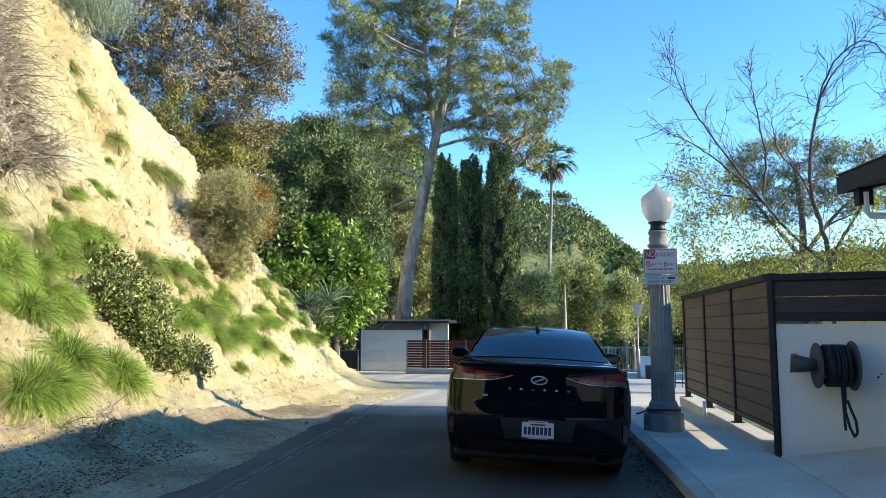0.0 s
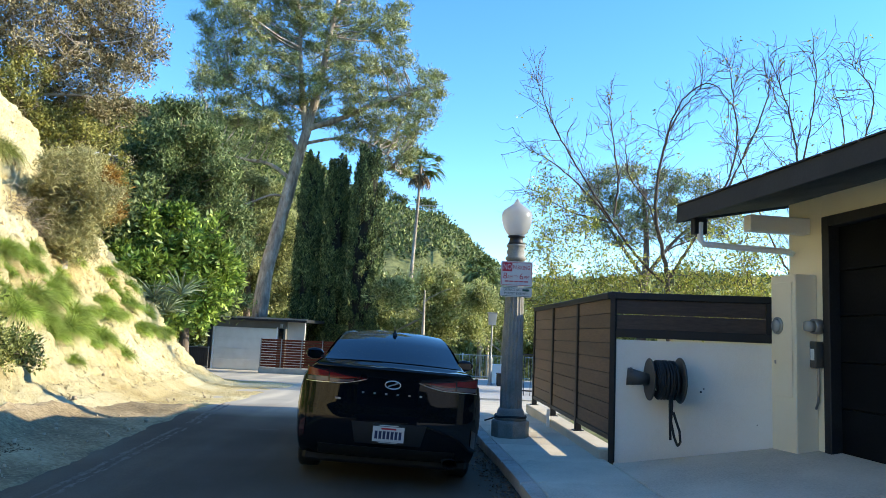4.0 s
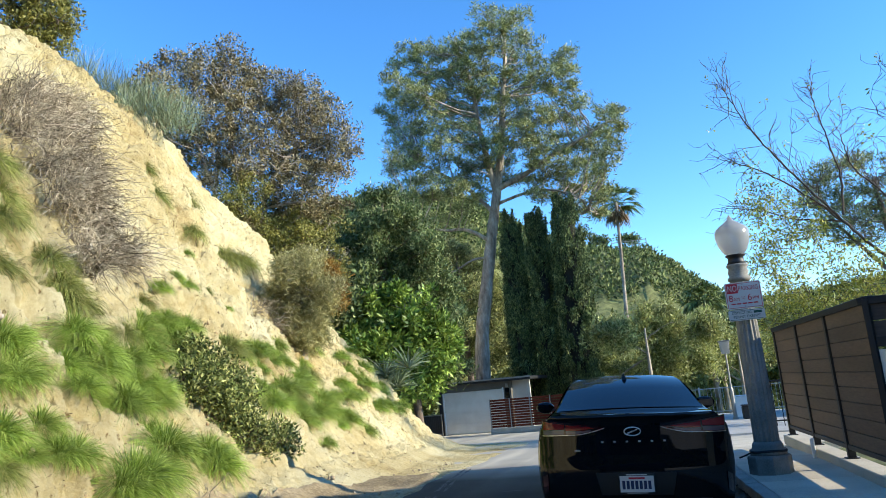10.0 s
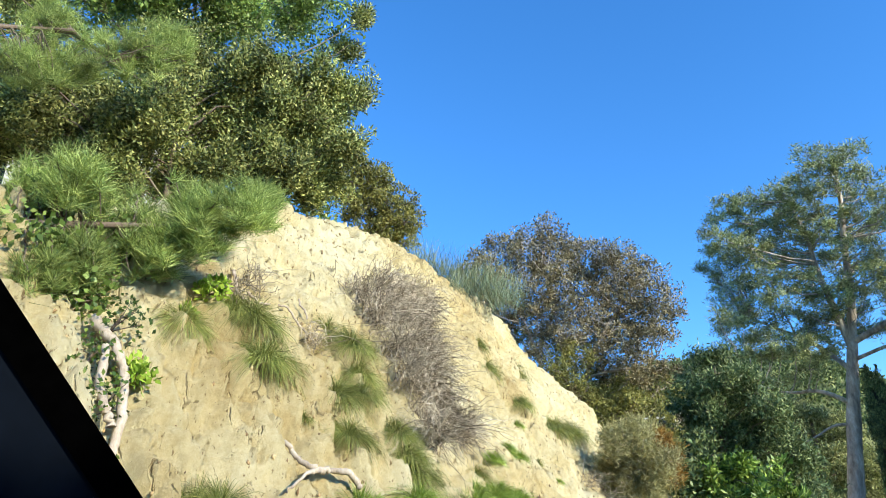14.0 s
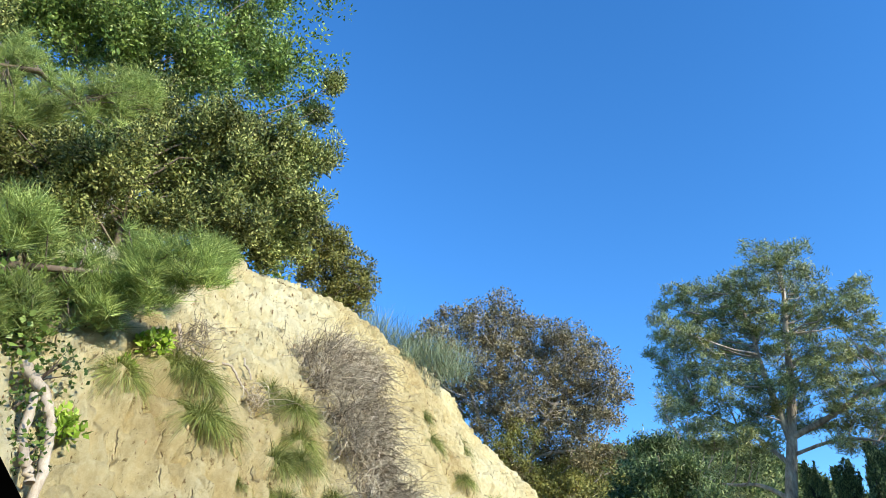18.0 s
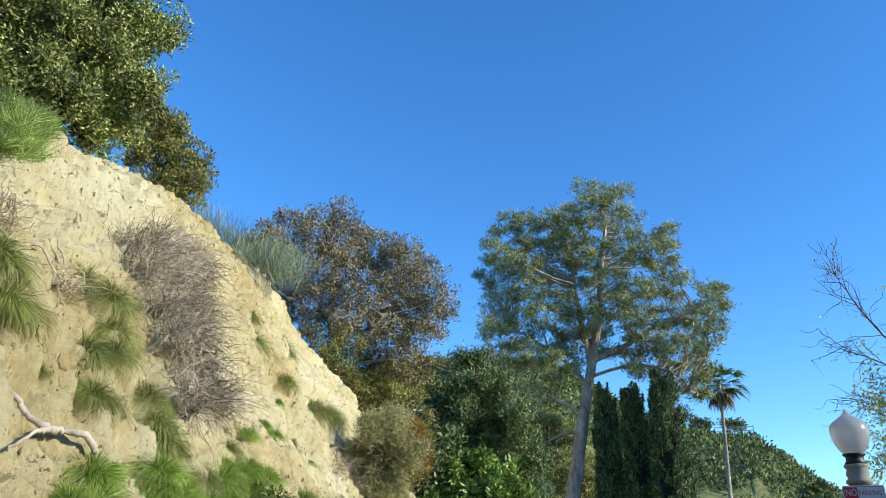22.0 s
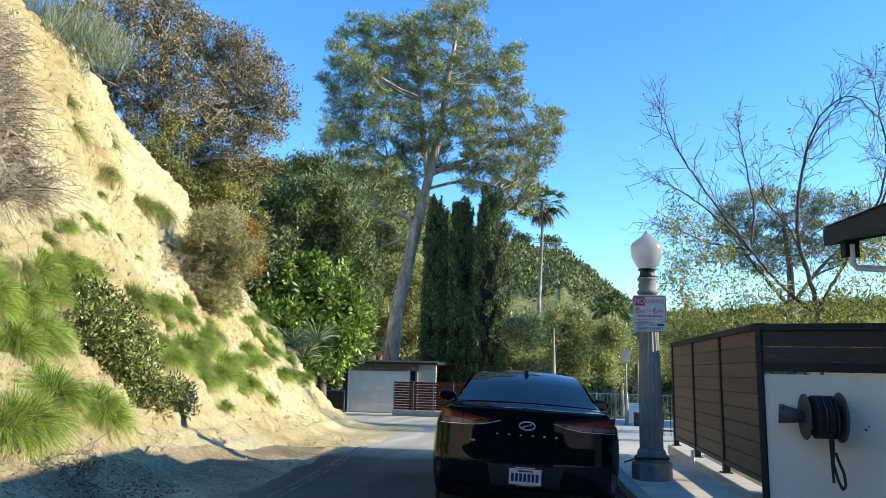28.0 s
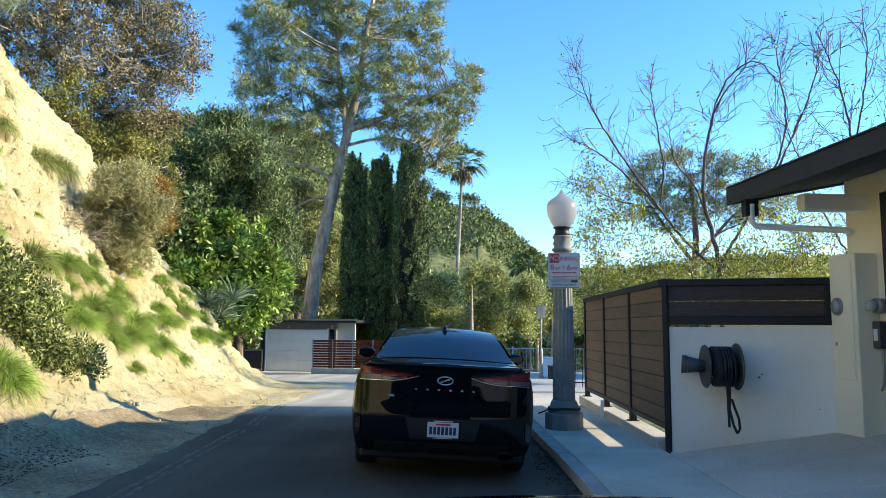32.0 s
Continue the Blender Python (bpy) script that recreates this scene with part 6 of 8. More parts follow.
for k in range(6):
    ya = 18.6 + k * 3.0
    za, zb = walk_z(ya) + 0.05, walk_z(ya + 3) + 0.05
    slab("slab", [(1.35 if ya < 29 else -0.4, ya, za), (7.4, ya, za), (7.4, ya + 2.98, zb), (1.35 if ya < 29 else -0.4, ya + 2.98, zb)], 0.4, M_PALE, tr_)

# house high on the slope, mostly behind the thicket
hh = thing("hill_house", "cream flat-roofed house high on the slope behind brush", "house", "", tuple(bearing(24.2, 7.6, 38)), 24.2)
hh.matrix_basis = hh.matrix_basis @ Matrix.Diagonal((1.18, 1.18, 1.18, 1))
boxed("wall", (-2.6, 1.1, 0, 5, -3.0, 2.55), M_GREYWALL, hh, 0.02)
boxed("corner_wall", (1.1, 1.75, -0.05, 4.9, -3.0, 2.75), M_CREAM, hh, 0.02, "cream stuccoed corner")
boxed("roof", (-2.9, 1.95, -0.5, 5.4, 2.76, 2.92), M_FASCIA, hh, 0.02)
for k in range(3):
    wn_ = boxed("window", (-2.35 + k * 1.12, -1.4 + k * 1.12, -0.03, 0.02, 1.55, 2.35), M_CARGLASS, hh, 0.004, "dark window")
    boxed("window_frame", (-2.41 + k * 1.12, -1.34 + k * 1.12, -0.05, -0.031, 2.35, 2.43), M_WHITEPAINT, wn_, 0.004)
    boxed("window_sill", (-2.41 + k * 1.12, -1.34 + k * 1.12, -0.08, -0.0, 1.47, 1.55), M_WHITEPAINT, wn_, 0.004)
boxed("downpipe", (1.0, 1.07, -0.12, -0.05, -2.5, 2.7), M_WHITEPAINT, hh, 0.01, "white downpipe")
h2 = thing("hill_house", "pale house behind the evergreen tree above the bank", "house", "", tuple(bearing(72, 0, 23)), 60)
h2.location.z = 9.0
boxed("wall", (-3, 3, 0, 5, 0, 7.0), M_PALEGREY, h2, 0.02)
boxed("roof", (-3.4, 3.4, -0.4, 5.4, 7.0, 7.25), M_GREYWALL, h2, 0.02)
for k in range(3):
    wn_ = boxed("window", (-2.4 + k * 1.8, -1.2 + k * 1.8, -0.03, 0.02, 3.2, 5.0), M_CARGLASS, h2, 0.004, "dark window")
    boxed("window_frame", (-2.46 + k * 1.8, -1.14 + k * 1.8, -0.05, -0.031, 5.0, 5.1), M_WHITEPAINT, wn_, 0.004)
# railings of a deck on the far ridge
dk = thing("ridge_deck", "small wooden lookout fence on the far ridge", "fence", "", tuple(bearing(-0.6, 9.7, 176)))
for k in range(6):
    boxed("post", (-4.2 + k * 1.6, -4.05 + k * 1.6, -0.1, 0.1, -1.5, 1.5), M_ROOT, dk, 0.01)
for z in (0.3, 1.2):
    boxed("rail", (-4.2, 3.9, -0.05, 0.05, z, z + 0.16), M_ROOT, dk, 0.01)

# ---- planting of the bank, and the trees ----
rng = np.random.default_rng(11)


def gz(p, drop=0.3):
    """A foot on the wide ground under p."""
    p = np.array(p, float)
    p[2] = float(land_z(p[0], p[1])) - drop
    return p


# the tall pine
def B(az, el, d):
    return np.array(bearing(az, el, d))


PINE_D = 44
pb = gz(bearing(11.9, 0, PINE_D))
PINE_OUT = ((16.4, 12.6), (16.6, 15.0), (18.3, 17.6), (17.6, 19.6), (18.2, 21.8), (18.2, 23.9), (16.2, 26.9), (12.7, 28.1), (10.4, 28.2), (8.4, 29.3), (5.1, 28.6), (4.2, 26.6), (1.7, 25.2), (1.9, 22.6), (0.6, 21.2), (-1.2, 20.6), (-1.7, 18.4), (0.0, 16.2), (1.0, 12.4), (2.0, 11.8), (4.2, 13.6), (7.0, 14.8), (9.0, 15.6), (12.0, 13.6), (13.6, 14.2), (14.6, 12.4))
pad_tree("pine_tree", "tall pine with pale bark and an open airy crown", "pine tree", PINE_OUT, PINE_D, 3.2,
         [[pb, B(11.8, 3.3, PINE_D), B(10.9, 7.7, PINE_D), B(10.1, 11.6, PINE_D), B(9.6, 13.8, PINE_D), B(9.1, 15.8, PINE_D), B(8.4, 19, PINE_D), B(8.0, 22.3, PINE_D), B(7.4, 25, PINE_D), B(7.2, 27.6, PINE_D)],
          [B(9.3, 15.2, PINE_D), B(9.8, 18, PINE_D), B(10.2, 20.5, PINE_D - 0.6), B(10.3, 23.2, PINE_D - 0.8), B(11.0, 26, PINE_D - 0.8)],
          [B(10.2, 11.4, PINE_D), B(12.0, 12.6, PINE_D - 0.6), B(14.0, 12.5, PINE_D - 1.2), B(16.0, 13.4, PINE_D - 1.4)],
          [B(10.4, 10.0, PINE_D), B(11.6, 10.2, PINE_D - 0.5), B(13.2, 9.3, PINE_D - 1.0), B(14.3, 9.1, PINE_D - 1.2)],
          [B(9.2, 15.4, PINE_D), B(6.5, 16.4, PINE_D - 0.8), B(4.4, 17.6, PINE_D - 1.2), B(1.6, 18.6, PINE_D - 1.2), B(-0.9, 19.6, PINE_D - 1.2)],
          [B(9.7, 13.6, PINE_D), B(11.4, 15.6, PINE_D + 0.6), B(13.2, 16.8, PINE_D + 1.0), B(15.6, 18.2, PINE_D + 1.4)],
          [B(9.5, 14.2, PINE_D), B(6.6, 15.0, PINE_D - 0.8), B(4.2, 14.8, PINE_D - 1.2), B(2.0, 13.4, PINE_D - 1.4)]],
         (M_PINEBARK, M_PINE), rng, 0.82, 0.45, (0.90, 0.42, 22), (21, 0.14, 0.26, 0.054), ((0.50, 0.06), (0.24, 0.05), (0.15, 0.03), (0.09, 0.02), (0.20, 0.03), (0.16, 0.03), (0.12, 0.02)), 0.075, -0.27, seed=3.0, mains=26)

cb = gz(bearing(19.0, 0, 34))
pad_tree("conifer_tree", "dense dark green conifer behind the bank", "conifer tree", ((18.8, 16.4), (20.4, 15.2), (21.4, 14.8), (21.9, 13.2), (22.6, 10.5), (23.2, 7.0), (22.0, 1.0), (13.0, 1.0), (13.6, 7.0), (14.4, 10.0), (15.4, 12.9), (16.4, 13.6), (17.2, 15.8)), 34, 2.0,
         [[cb, B(19.0, 6, 34), B(18.9, 12, 34), B(18.7, 15.6, 34)]], (M_BARK, M_CONIFER), rng, 0.95, 0.4, (0.72, 0.7, 30), (30, 0.17, 0.19, 0.06), ((0.32, 0.05),), 0.05, -0.62, up=0.7, seed=5.0, mains=8)
cb = gz(bearing(12.6, 0, 48))
pad_tree("conifer_tree", "lighter olive conifer beside the tall pine", "conifer tree", ((15.4, 12.4), (13.4, 12.0), (11.6, 11.2), (10.2, 9.2), (9.4, 5.0), (9.6, 1.5), (17.0, 1.5), (17.0, 9.0)), 48, 2.0,
         [[cb, B(13.0, 6, 48), B(13.0, 11, 48)]], (M_BARK, M_PINE), rng, 0.9, 0.4, (0.95, 0.6, 26), (26, 0.2, 0.25, 0.075), ((0.3, 0.05),), 0.05, -0.5, seed=8.0, mains=6)
cb = gz(bearing(17.0, 0, 27))
crown_tree("broadleaf_tree", "round glossy green broadleaf tree beside the garage", "tree", [b for b in CITRUS if b[0] > 16 or b[1] > 3.5], 27, [cb, np.array(bearing(17.2, 2, 27)), np.array(bearing(17.6, 7, 27))], (M_BARK, M_CITRUS), rng, 120, (34, 0.26, 0.24, 0.105), (0.2, 0.05), 0.06, 0.03, 1.6)


def cypress(az, el, d, r, rng, label):
    foot = gz(bearing(az, 0, d), 0.1)
    top = np.array(bearing(az, el, d))[2]
    h = top - foot[2]
    t = thing("cypress_tree", label, "cypress tree", "cypresses behind the slatted fence", tuple(foot))
    v, f = tube_np(np.array([[0, 0, 0], [0, 0, h * 0.5], [0, 0, h * 0.93]]), [0.16, 0.1, 0.03], 8)
    link("trunk", mesh_np("trunk", v, f), M_BARK, t)
    shape = ([0, 0.06, 0.25, 0.55, 0.8, 0.92, 1.0], [0.66, 0.88, 1.0, 0.96, 0.84, 0.62, 0.22])
    # solid core added inside the sprays, its colour painting the inner shade
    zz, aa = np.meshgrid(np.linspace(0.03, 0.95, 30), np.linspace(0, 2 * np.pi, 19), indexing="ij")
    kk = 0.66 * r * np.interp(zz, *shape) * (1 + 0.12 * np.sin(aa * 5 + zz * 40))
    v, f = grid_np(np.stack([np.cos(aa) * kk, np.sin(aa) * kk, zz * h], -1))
    link("shade_core", mesh_np("shade_core", v, f), M_SHADECORE, t, "near-black core painted as the shade inside the crown")
    # flame-shaped sprays standing out of the column
    n, m = 330, 210
    z = rng.uniform(0.02, 0.99, n)
    a = rng.uniform(0, 2 * np.pi, n)
    k = r * np.interp(z, *shape) * rng.uniform(0.62, 1.0, n)
    hub = np.stack([np.cos(a) * k, np.sin(a) * k, z * h - 0.25], -1)
    out = np.stack([np.cos(a) * 0.2, np.sin(a) * 0.2, np.ones(n)], -1)
    tall, wide = rng.uniform(0.5, 1.1, n), rng.uniform(0.10, 0.2, n)
    q = rng.uniform(0, 1, (n, m))
    pos = hub[:, None] + out[:, None] * (q * tall[:, None])[..., None] + rng.normal(size=(n, m, 3)) * (wide[:, None] * (1.05 - q))[..., None]
    dd = out[:, None] + rng.normal(size=(n, m, 3)) * 0.42
    v, f = leaves_np(pos.reshape(-1, 3), dd.reshape(-1, 3), 0.14, 0.06, rng)
    link("crown", mesh_np("crown", v, f), M_CYPRESS, t)
    return t


cypress(8.55, 13.0, 43.4, 0.68, rng, "slender dark cypress column at the group's edge")
cypress(6.5, 13.2, 43.0, 0.70, rng, "dark cypress column in the middle of three")
cypress(4.1, 13.9, 42.2, 1.02, rng, "tallest dark cypress column, sunlit along one side")


def palm(az, el_cut, d, r, rng, label, lean=0.8, nf=58, dead=True):
    top = np.array(bearing(az, el_cut, d))
    foot = gz(bearing(az + lean, 0, d), 0.5)
    t = thing("palm_tree", label, "palm tree", "", tuple(foot))
    q = np.linspace(0, 1, 8)[:, None]
    pts = (top - foot) * q + np.array([0.5, 0, 0]) * q * (1 - q)
    v, f = tube_np(pts, np.linspace(0.26, 0.17, 8), 10)
    link("trunk", mesh_np("trunk", v, f), M_PINEBARK, t, smooth=True)
    c = top - foot
    green, dry = [], []
    for k in range(nf):
        a = rng.uniform(0, 2 * np.pi)
        e = rng.uniform(-0.5, 1.35)
        bucket = green
        if dead and k % 4 == 0:
            e, bucket = rng.uniform(-1.4, -1.0), dry
        w = np.array([math.cos(a) * math.cos(e), math.sin(a) * math.cos(e), math.sin(e)])
        L = r * rng.uniform(0.8, 1.05) * (0.75 if bucket is dry else 1)
        s = np.linspace(0, 1, 5)[:, None]
        stalk = c + w * L * 0.55 * s
        bucket.append(tube_np(stalk, 0.03, 4))
        hub = stalk[-1]
        n = 26
        side = np.cross(w, [0, 0, 1.0])
        side /= np.linalg.norm(side) + 1e-9
        th = rng.uniform(-1.25, 1.25, n)
        dd = np.cos(th)[:, None] * w + np.sin(th)[:, None] * side + rng.normal(size=(n, 3)) * 0.12
        bucket.append(blades_np(np.repeat(hub[None], n, 0), dd, L * 0.6, 0.11, 0.7, rng))
    v, f = join_np(green)
    link("fronds", mesh_np("fronds", v, f), M_PALM, t)
    if dry:
        v, f = join_np(dry)
        link("dead_fronds", mesh_np("dead_fronds", v, f), M_PALMDRY, t, "drooping dry brown fronds")
    return t


palm(0.0, 13.2, 85, 3.3, rng, "tall slim fan palm with a skirt of dead fronds")
palm(-5.3, 4.9, 55, 1.7, rng, "short fan palm among the canyon trees", 0.2, 26, False)

# canyon trees behind the railing
EUC_D = (38, 42, 46, 50)
for k in range(4):
    bl = EUC[k * 3:k * 3 + 3]
    m = bl[1]
    cb = gz(bearing(m[0], 0, EUC_D[k]))
    crown_tree("canyon_tree", "grey-green tree rising from the canyon slope", "tree", bl, EUC_D[k], [cb, np.array(bearing(m[0], -2, EUC_D[k])), np.array(bearing(m[0], m[1], EUC_D[k]))], (M_TWIG, M_EUC), rng, 96, (46, 0.42, 0.21, 0.075), (0.22, 0.04), 0.06, 0.05, 3.0, group="trees in the canyon")

# distant pine at the house's side
cb = gz(bearing(-17.5, 0, 36))
pad_tree("stone_pine", "spreading pine standing lower in the canyon", "pine tree", ((-12.6, 11.0), (-13.6, 13.0), (-16.5, 13.6), (-19.0, 13.2), (-21.8, 12.6), (-24.0, 10.6), (-24.5, 8.4), (-21.0, 7.6), (-18.0, 7.0), (-15.0, 7.4), (-13.0, 9.0)), 36, 1.6,
         [[cb, B(-17.6, 3, 36), B(-18.0, 7, 36), B(-17.6, 11.5, 36)], [B(-17.8, 5, 36), B(-20, 8, 36), B(-22, 9.6, 36)], [B(-17.7, 5, 36), B(-15.6, 8, 36), B(-14, 10.4, 36)]], (M_BARK, M_PINE), rng, 0.8, 0.3, (0.74, 0.45, 17), (17, 0.12, 0.22, 0.045), ((0.28, 0.07), (0.12, 0.03), (0.12, 0.03)), 0.06, -0.25, seed=12.0, mains=10)


# ---- thin winter trees behind the slatted box ----
def winter_tree(label, stems, dist, r, rng, twigs_per, outline, spacing, leaf, hole):
    """Slim curving stems that end in fine bare twigs, with a low skirt of yellow-green leaves."""
    foot = gz(bearing(stems[0][0][0], 0, dist))
    t = thing("winter_tree", label, "tree", "thin trees behind the slatted enclosure", tuple(foot))
    fine, ends = [], []
    for k, st in enumerate(stems):
        line = [np.array(bearing(a, e, dist + (k % 5 - 2) * 0.35 * min(1.0, j / 2))) for j, (a, e) in enumerate(st)]
        if k == 0:
            line = [foot] + line
        q = smoothed(line, 3)
        q[2:-1] += rng.normal(size=(len(q) - 3, 3)) * 0.012
        L = np.linalg.norm(q[-1] - q[0])
        v, f = tube_np(q - foot, np.linspace(r if k == 0 else r * min(0.6, 0.2 + L * 0.06), 0.008, len(q)), 8)
        link("trunk" if k == 0 else "limb", mesh_np("limb", v, f), M_THINBARK, t, smooth=True)
        cum = np.linspace(0, 1, len(q))
        for u in rng.uniform(0.22, 1.0, int(twigs_per * L / 4)):
            i = int(np.clip(np.searchsorted(cum, u), 1, len(q) - 1))
            w = (q[i] - q[i - 1]) / (np.linalg.norm(q[i] - q[i - 1]) + 1e-9)
            dd = w + rng.normal(size=3) * 0.62 + np.array([0, 0, 0.1])
            l1 = rng.uniform(0.6, 1.7) * (1.15 - 0.5 * u)
            e1 = q[i] + dd / np.linalg.norm(dd) * l1
            s1 = curve_pts(q[i], e1, rng, 0.12, 6, 0.04)
            fine.append(tube_np(s1, np.linspace(0.011, 0.006, 6), 4))
            for _ in range(4):
                j = int(rng.integers(1, 6))
                d2 = dd / np.linalg.norm(dd) + rng.normal(size=3) * 0.65
                e2 = s1[j] + d2 / np.linalg.norm(d2) * rng.uniform(0.25, 0.75)
                fine.append(tube_np(curve_pts(s1[j], e2, rng, 0.12, 4), np.linspace(0.008, 0.005, 4), 3))
                ends.append(e2)
    spots = pad_spots(outline, spacing, 0.2, rng, hole, 0.5, 4.0)
    hearts = np.array([bearing(a, e, dist + rng.uniform(-1.2, 1.2)) for a, e in spots])
    cl = np.repeat(hearts, 7, axis=0) + rng.normal(size=(len(hearts) * 7, 3)) * 0.26
    for h, c in zip(np.repeat(hearts, 7, axis=0)[::2], cl[::2]):
        fine.append(tube_np(curve_pts(h + np.array([0, 0, -0.2]), c, rng, 0.1, 4), [0.012, 0.01, 0.008, 0.005], 3))
    v, f = join_np(fine)
    tagged(link("twig_mass", mesh_np("twig_mass", v - foot, f), M_THINBARK, t, "fine bare brown twigs"), kind="stuff")
    n, spread, length, width = leaf
    ends = np.array(ends)
    ends = ends[rng.uniform(size=len(ends)) < 0.10]
    v, f = join_np([clump_leaves(cl, n, spread, length, width, rng, -0.3), clump_leaves(ends, 4, 0.12, length, width, rng, -0.3)])
    link("crown", mesh_np("crown", v - foot, f), M_YELLOW, t, "sparse yellow-green leaves")
    return t


WT_D = 25.0
winter_tree("slender half-bare tree with yellow-green leaves and curving limbs",
            [[(-19.6, 4.5), (-19.0, 7.5), (-18.4, 10), (-18.8, 13.5), (-19.8, 17), (-21.8, 19.0)],
             [(-19.6, 4.3), (-17.4, 6.2), (-15.2, 9.4), (-12.6, 13.2), (-10.2, 17.2), (-9.2, 19.8)],
             [(-15.8, 8.6), (-13.6, 11.2), (-11.0, 13.6), (-8.2, 15.0)],
             [(-15.4, 9.6), (-15.8, 12.4), (-15.2, 15.8), (-14.9, 18.2)],
             [(-18.9, 7.6), (-18.2, 10.6), (-16.4, 12.6), (-16.2, 15.0)],
             [(-18.5, 11.0), (-19.2, 15.6), (-20.5, 18.6), (-22.6, 19.6), (-23.8, 18.0)],
             [(-19.6, 5.0), (-21.2, 7.6), (-23.2, 10.6), (-24.6, 14.6), (-24.0, 18.6), (-23.9, 20.8)],
             [(-23.2, 10.6), (-25.2, 14.6), (-26.4, 17.6), (-26.8, 19.2)],
             [(-15.2, 9.2), (-12.4, 9.8), (-10.4, 10.8), (-9.0, 11.2)]], WT_D, 0.10, rng, 17,
            ((-8.6, 5.0), (-9.6, 9.6), (-9.0, 12.2), (-10.6, 13.2), (-12.4, 11.2), (-14.0, 7.4), (-17.0, 6.6), (-20.0, 5.8), (-23.0, 6.0), (-25.5, 7.0), (-26.0, 2.0), (-18.0, 1.6), (-9.0, 2.0)), 0.6, (13, 0.24, 0.12, 0.052), -0.12)
winter_tree("second thin tree with bare curving twigs beside the roof",
            [[(-28.0, 5.0), (-28.4, 9.0), (-28.6, 12.5), (-28.2, 16.0), (-27.0, 19.8)],
             [(-28.6, 12.4), (-29.4, 16.0), (-29.8, 19.0), (-29.6, 20.8)],
             [(-28.2, 6.0), (-30.4, 10.4), (-32.6, 14.2), (-33.6, 17.6), (-32.0, 19.6)],
             [(-30.4, 10.2), (-33.4, 13.0), (-35.4, 15.8), (-37.4, 16.8)],
             [(-30.8, 10.8), (-31.6, 15.0), (-31.0, 17.6)],
             [(-28.0, 5.0), (-26.0, 9.4), (-25.0, 12.6), (-24.4, 14.4)]], WT_D - 1.5, 0.075, rng, 15,
            ((-20.0, 5.0), (-22.4, 9.2), (-25.4, 9.4), (-27.6, 7.6), (-27.0, 3.0), (-20.0, 3.0)), 0.8, (12, 0.20, 0.11, 0.048), -0.1)

# ---- woods and scrub far off ----
def scatter(name, label, spots, size, n, leaf, mat, rng, category="shrubs"):
    o = unit(rng, len(spots) * n)
    R = np.repeat(size, n)[:, None]
    pos = np.repeat(spots, n, axis=0) + o * R * rng.uniform(0.4, 1, (len(o), 1)) * np.array([1, 1, 0.8])
    v, f = leaves_np(pos, o + np.array([0, 0, 0.4]), leaf, leaf * 0.6, rng)
    return tagged(link(name, mesh_np(name, v, f), mat), label, category, kind="stuff")


az = rng.uniform(-34, 26, 5200)
rr = rng.uniform(75, 200, 5200)
pts = np.array([bearing(a, 0, r) for a, r in zip(az, rr)])
pts[:, 2] = land_z(pts[:, 0], pts[:, 1]) + 0.6
size = rng.uniform(0.7, 2.5, len(pts))
keep = np.array([noise.noise((p[0] * 0.03, p[1] * 0.03, 3.0)) > -0.18 for p in pts])
scatter("ridge_scrub", "dark green chaparral scrub over the far ridge", pts[keep], size[keep], 34, 0.7, M_HILLBRUSH, rng)
cl = blob_clumps([(2.9, 11.0, 0.7), (2.0, 10.6, 0.6), (1.3, 10.2, 0.5), (-0.2, 10.4, 0.55), (-0.9, 10.2, 0.4), (4.4, 10.6, 0.8)], 186, rng, 26, 2)
scatter("ridge_trees", "dark rounded trees along the crest of the ridge", cl, np.full(len(cl), 0.9), 20, 0.6, M_HILLBRUSH, rng, "trees")
blobs = [(a, e, 2.2) for a in np.arange(-1, 27, 2.1) for e in (0.5, 4.5, 7.5) if not (e > 7 and a < 12) and not (e > 2 and a < 8.5)]
cl = blob_clumps(blobs, 58, rng, 46, 5)
scatter("far_woods", "dense green woods behind the garage", cl, np.full(len(cl), 0.9), 24, 0.42, M_EUC, rng, "woods")
blobs = [(a, e, 2.0) for a in np.arange(18, 31, 1.8) for e in (2.0, 5.0, 8.0) if not (a < 20.5 and e > 4)]
cl = blob_clumps(blobs, 27.5, rng, 40, 2)
scatter("slope_thicket", "dark shaded thicket on the slope behind the bank", cl, np.full(len(cl), 0.45), 30, 0.2, M_CONIFER, rng, "woods")
blobs = [(a, e, 1.7) for a in np.arange(-30, 3, 1.6) for e in (-1.5, 0.8, 2.6)]
cl = blob_clumps(blobs, 62, rng, 34, 6)
scatter("canyon_woods", "sunlit grey-green woods across the canyon", cl, np.full(len(cl), 0.9), 17, 0.52, M_EUC, rng, "woods")

# trees and brush behind the viewpoint, which the glass and paint reflect
blobs = [(a, e, 4.5) for a in list(np.arange(100, 180, 8)) + list(np.arange(-180, -118, 8)) for e in (-2, 3, 8, 13, 18) if e < 5 or abs(a) > 154]
cl = blob_clumps(blobs, 27, rng, 44, 4)
scatter("street_trees", "dark green trees along the street behind", cl, np.full(len(cl), 0.9), 18, 0.85, M_CONIFER, rng, "trees")

blobs = [(a, e, 3.2) for a in np.arange(51, 80, 4.5) for e in (29, 34, 39, 44, 50)]
cl = blob_clumps(blobs, 25, rng, 60, 1.5)
scatter("upper_thicket", "dense green growth on the slope above the bank", cl, np.full(len(cl), 0.4), 16, 0.2, M_UPPER, rng, "woods")

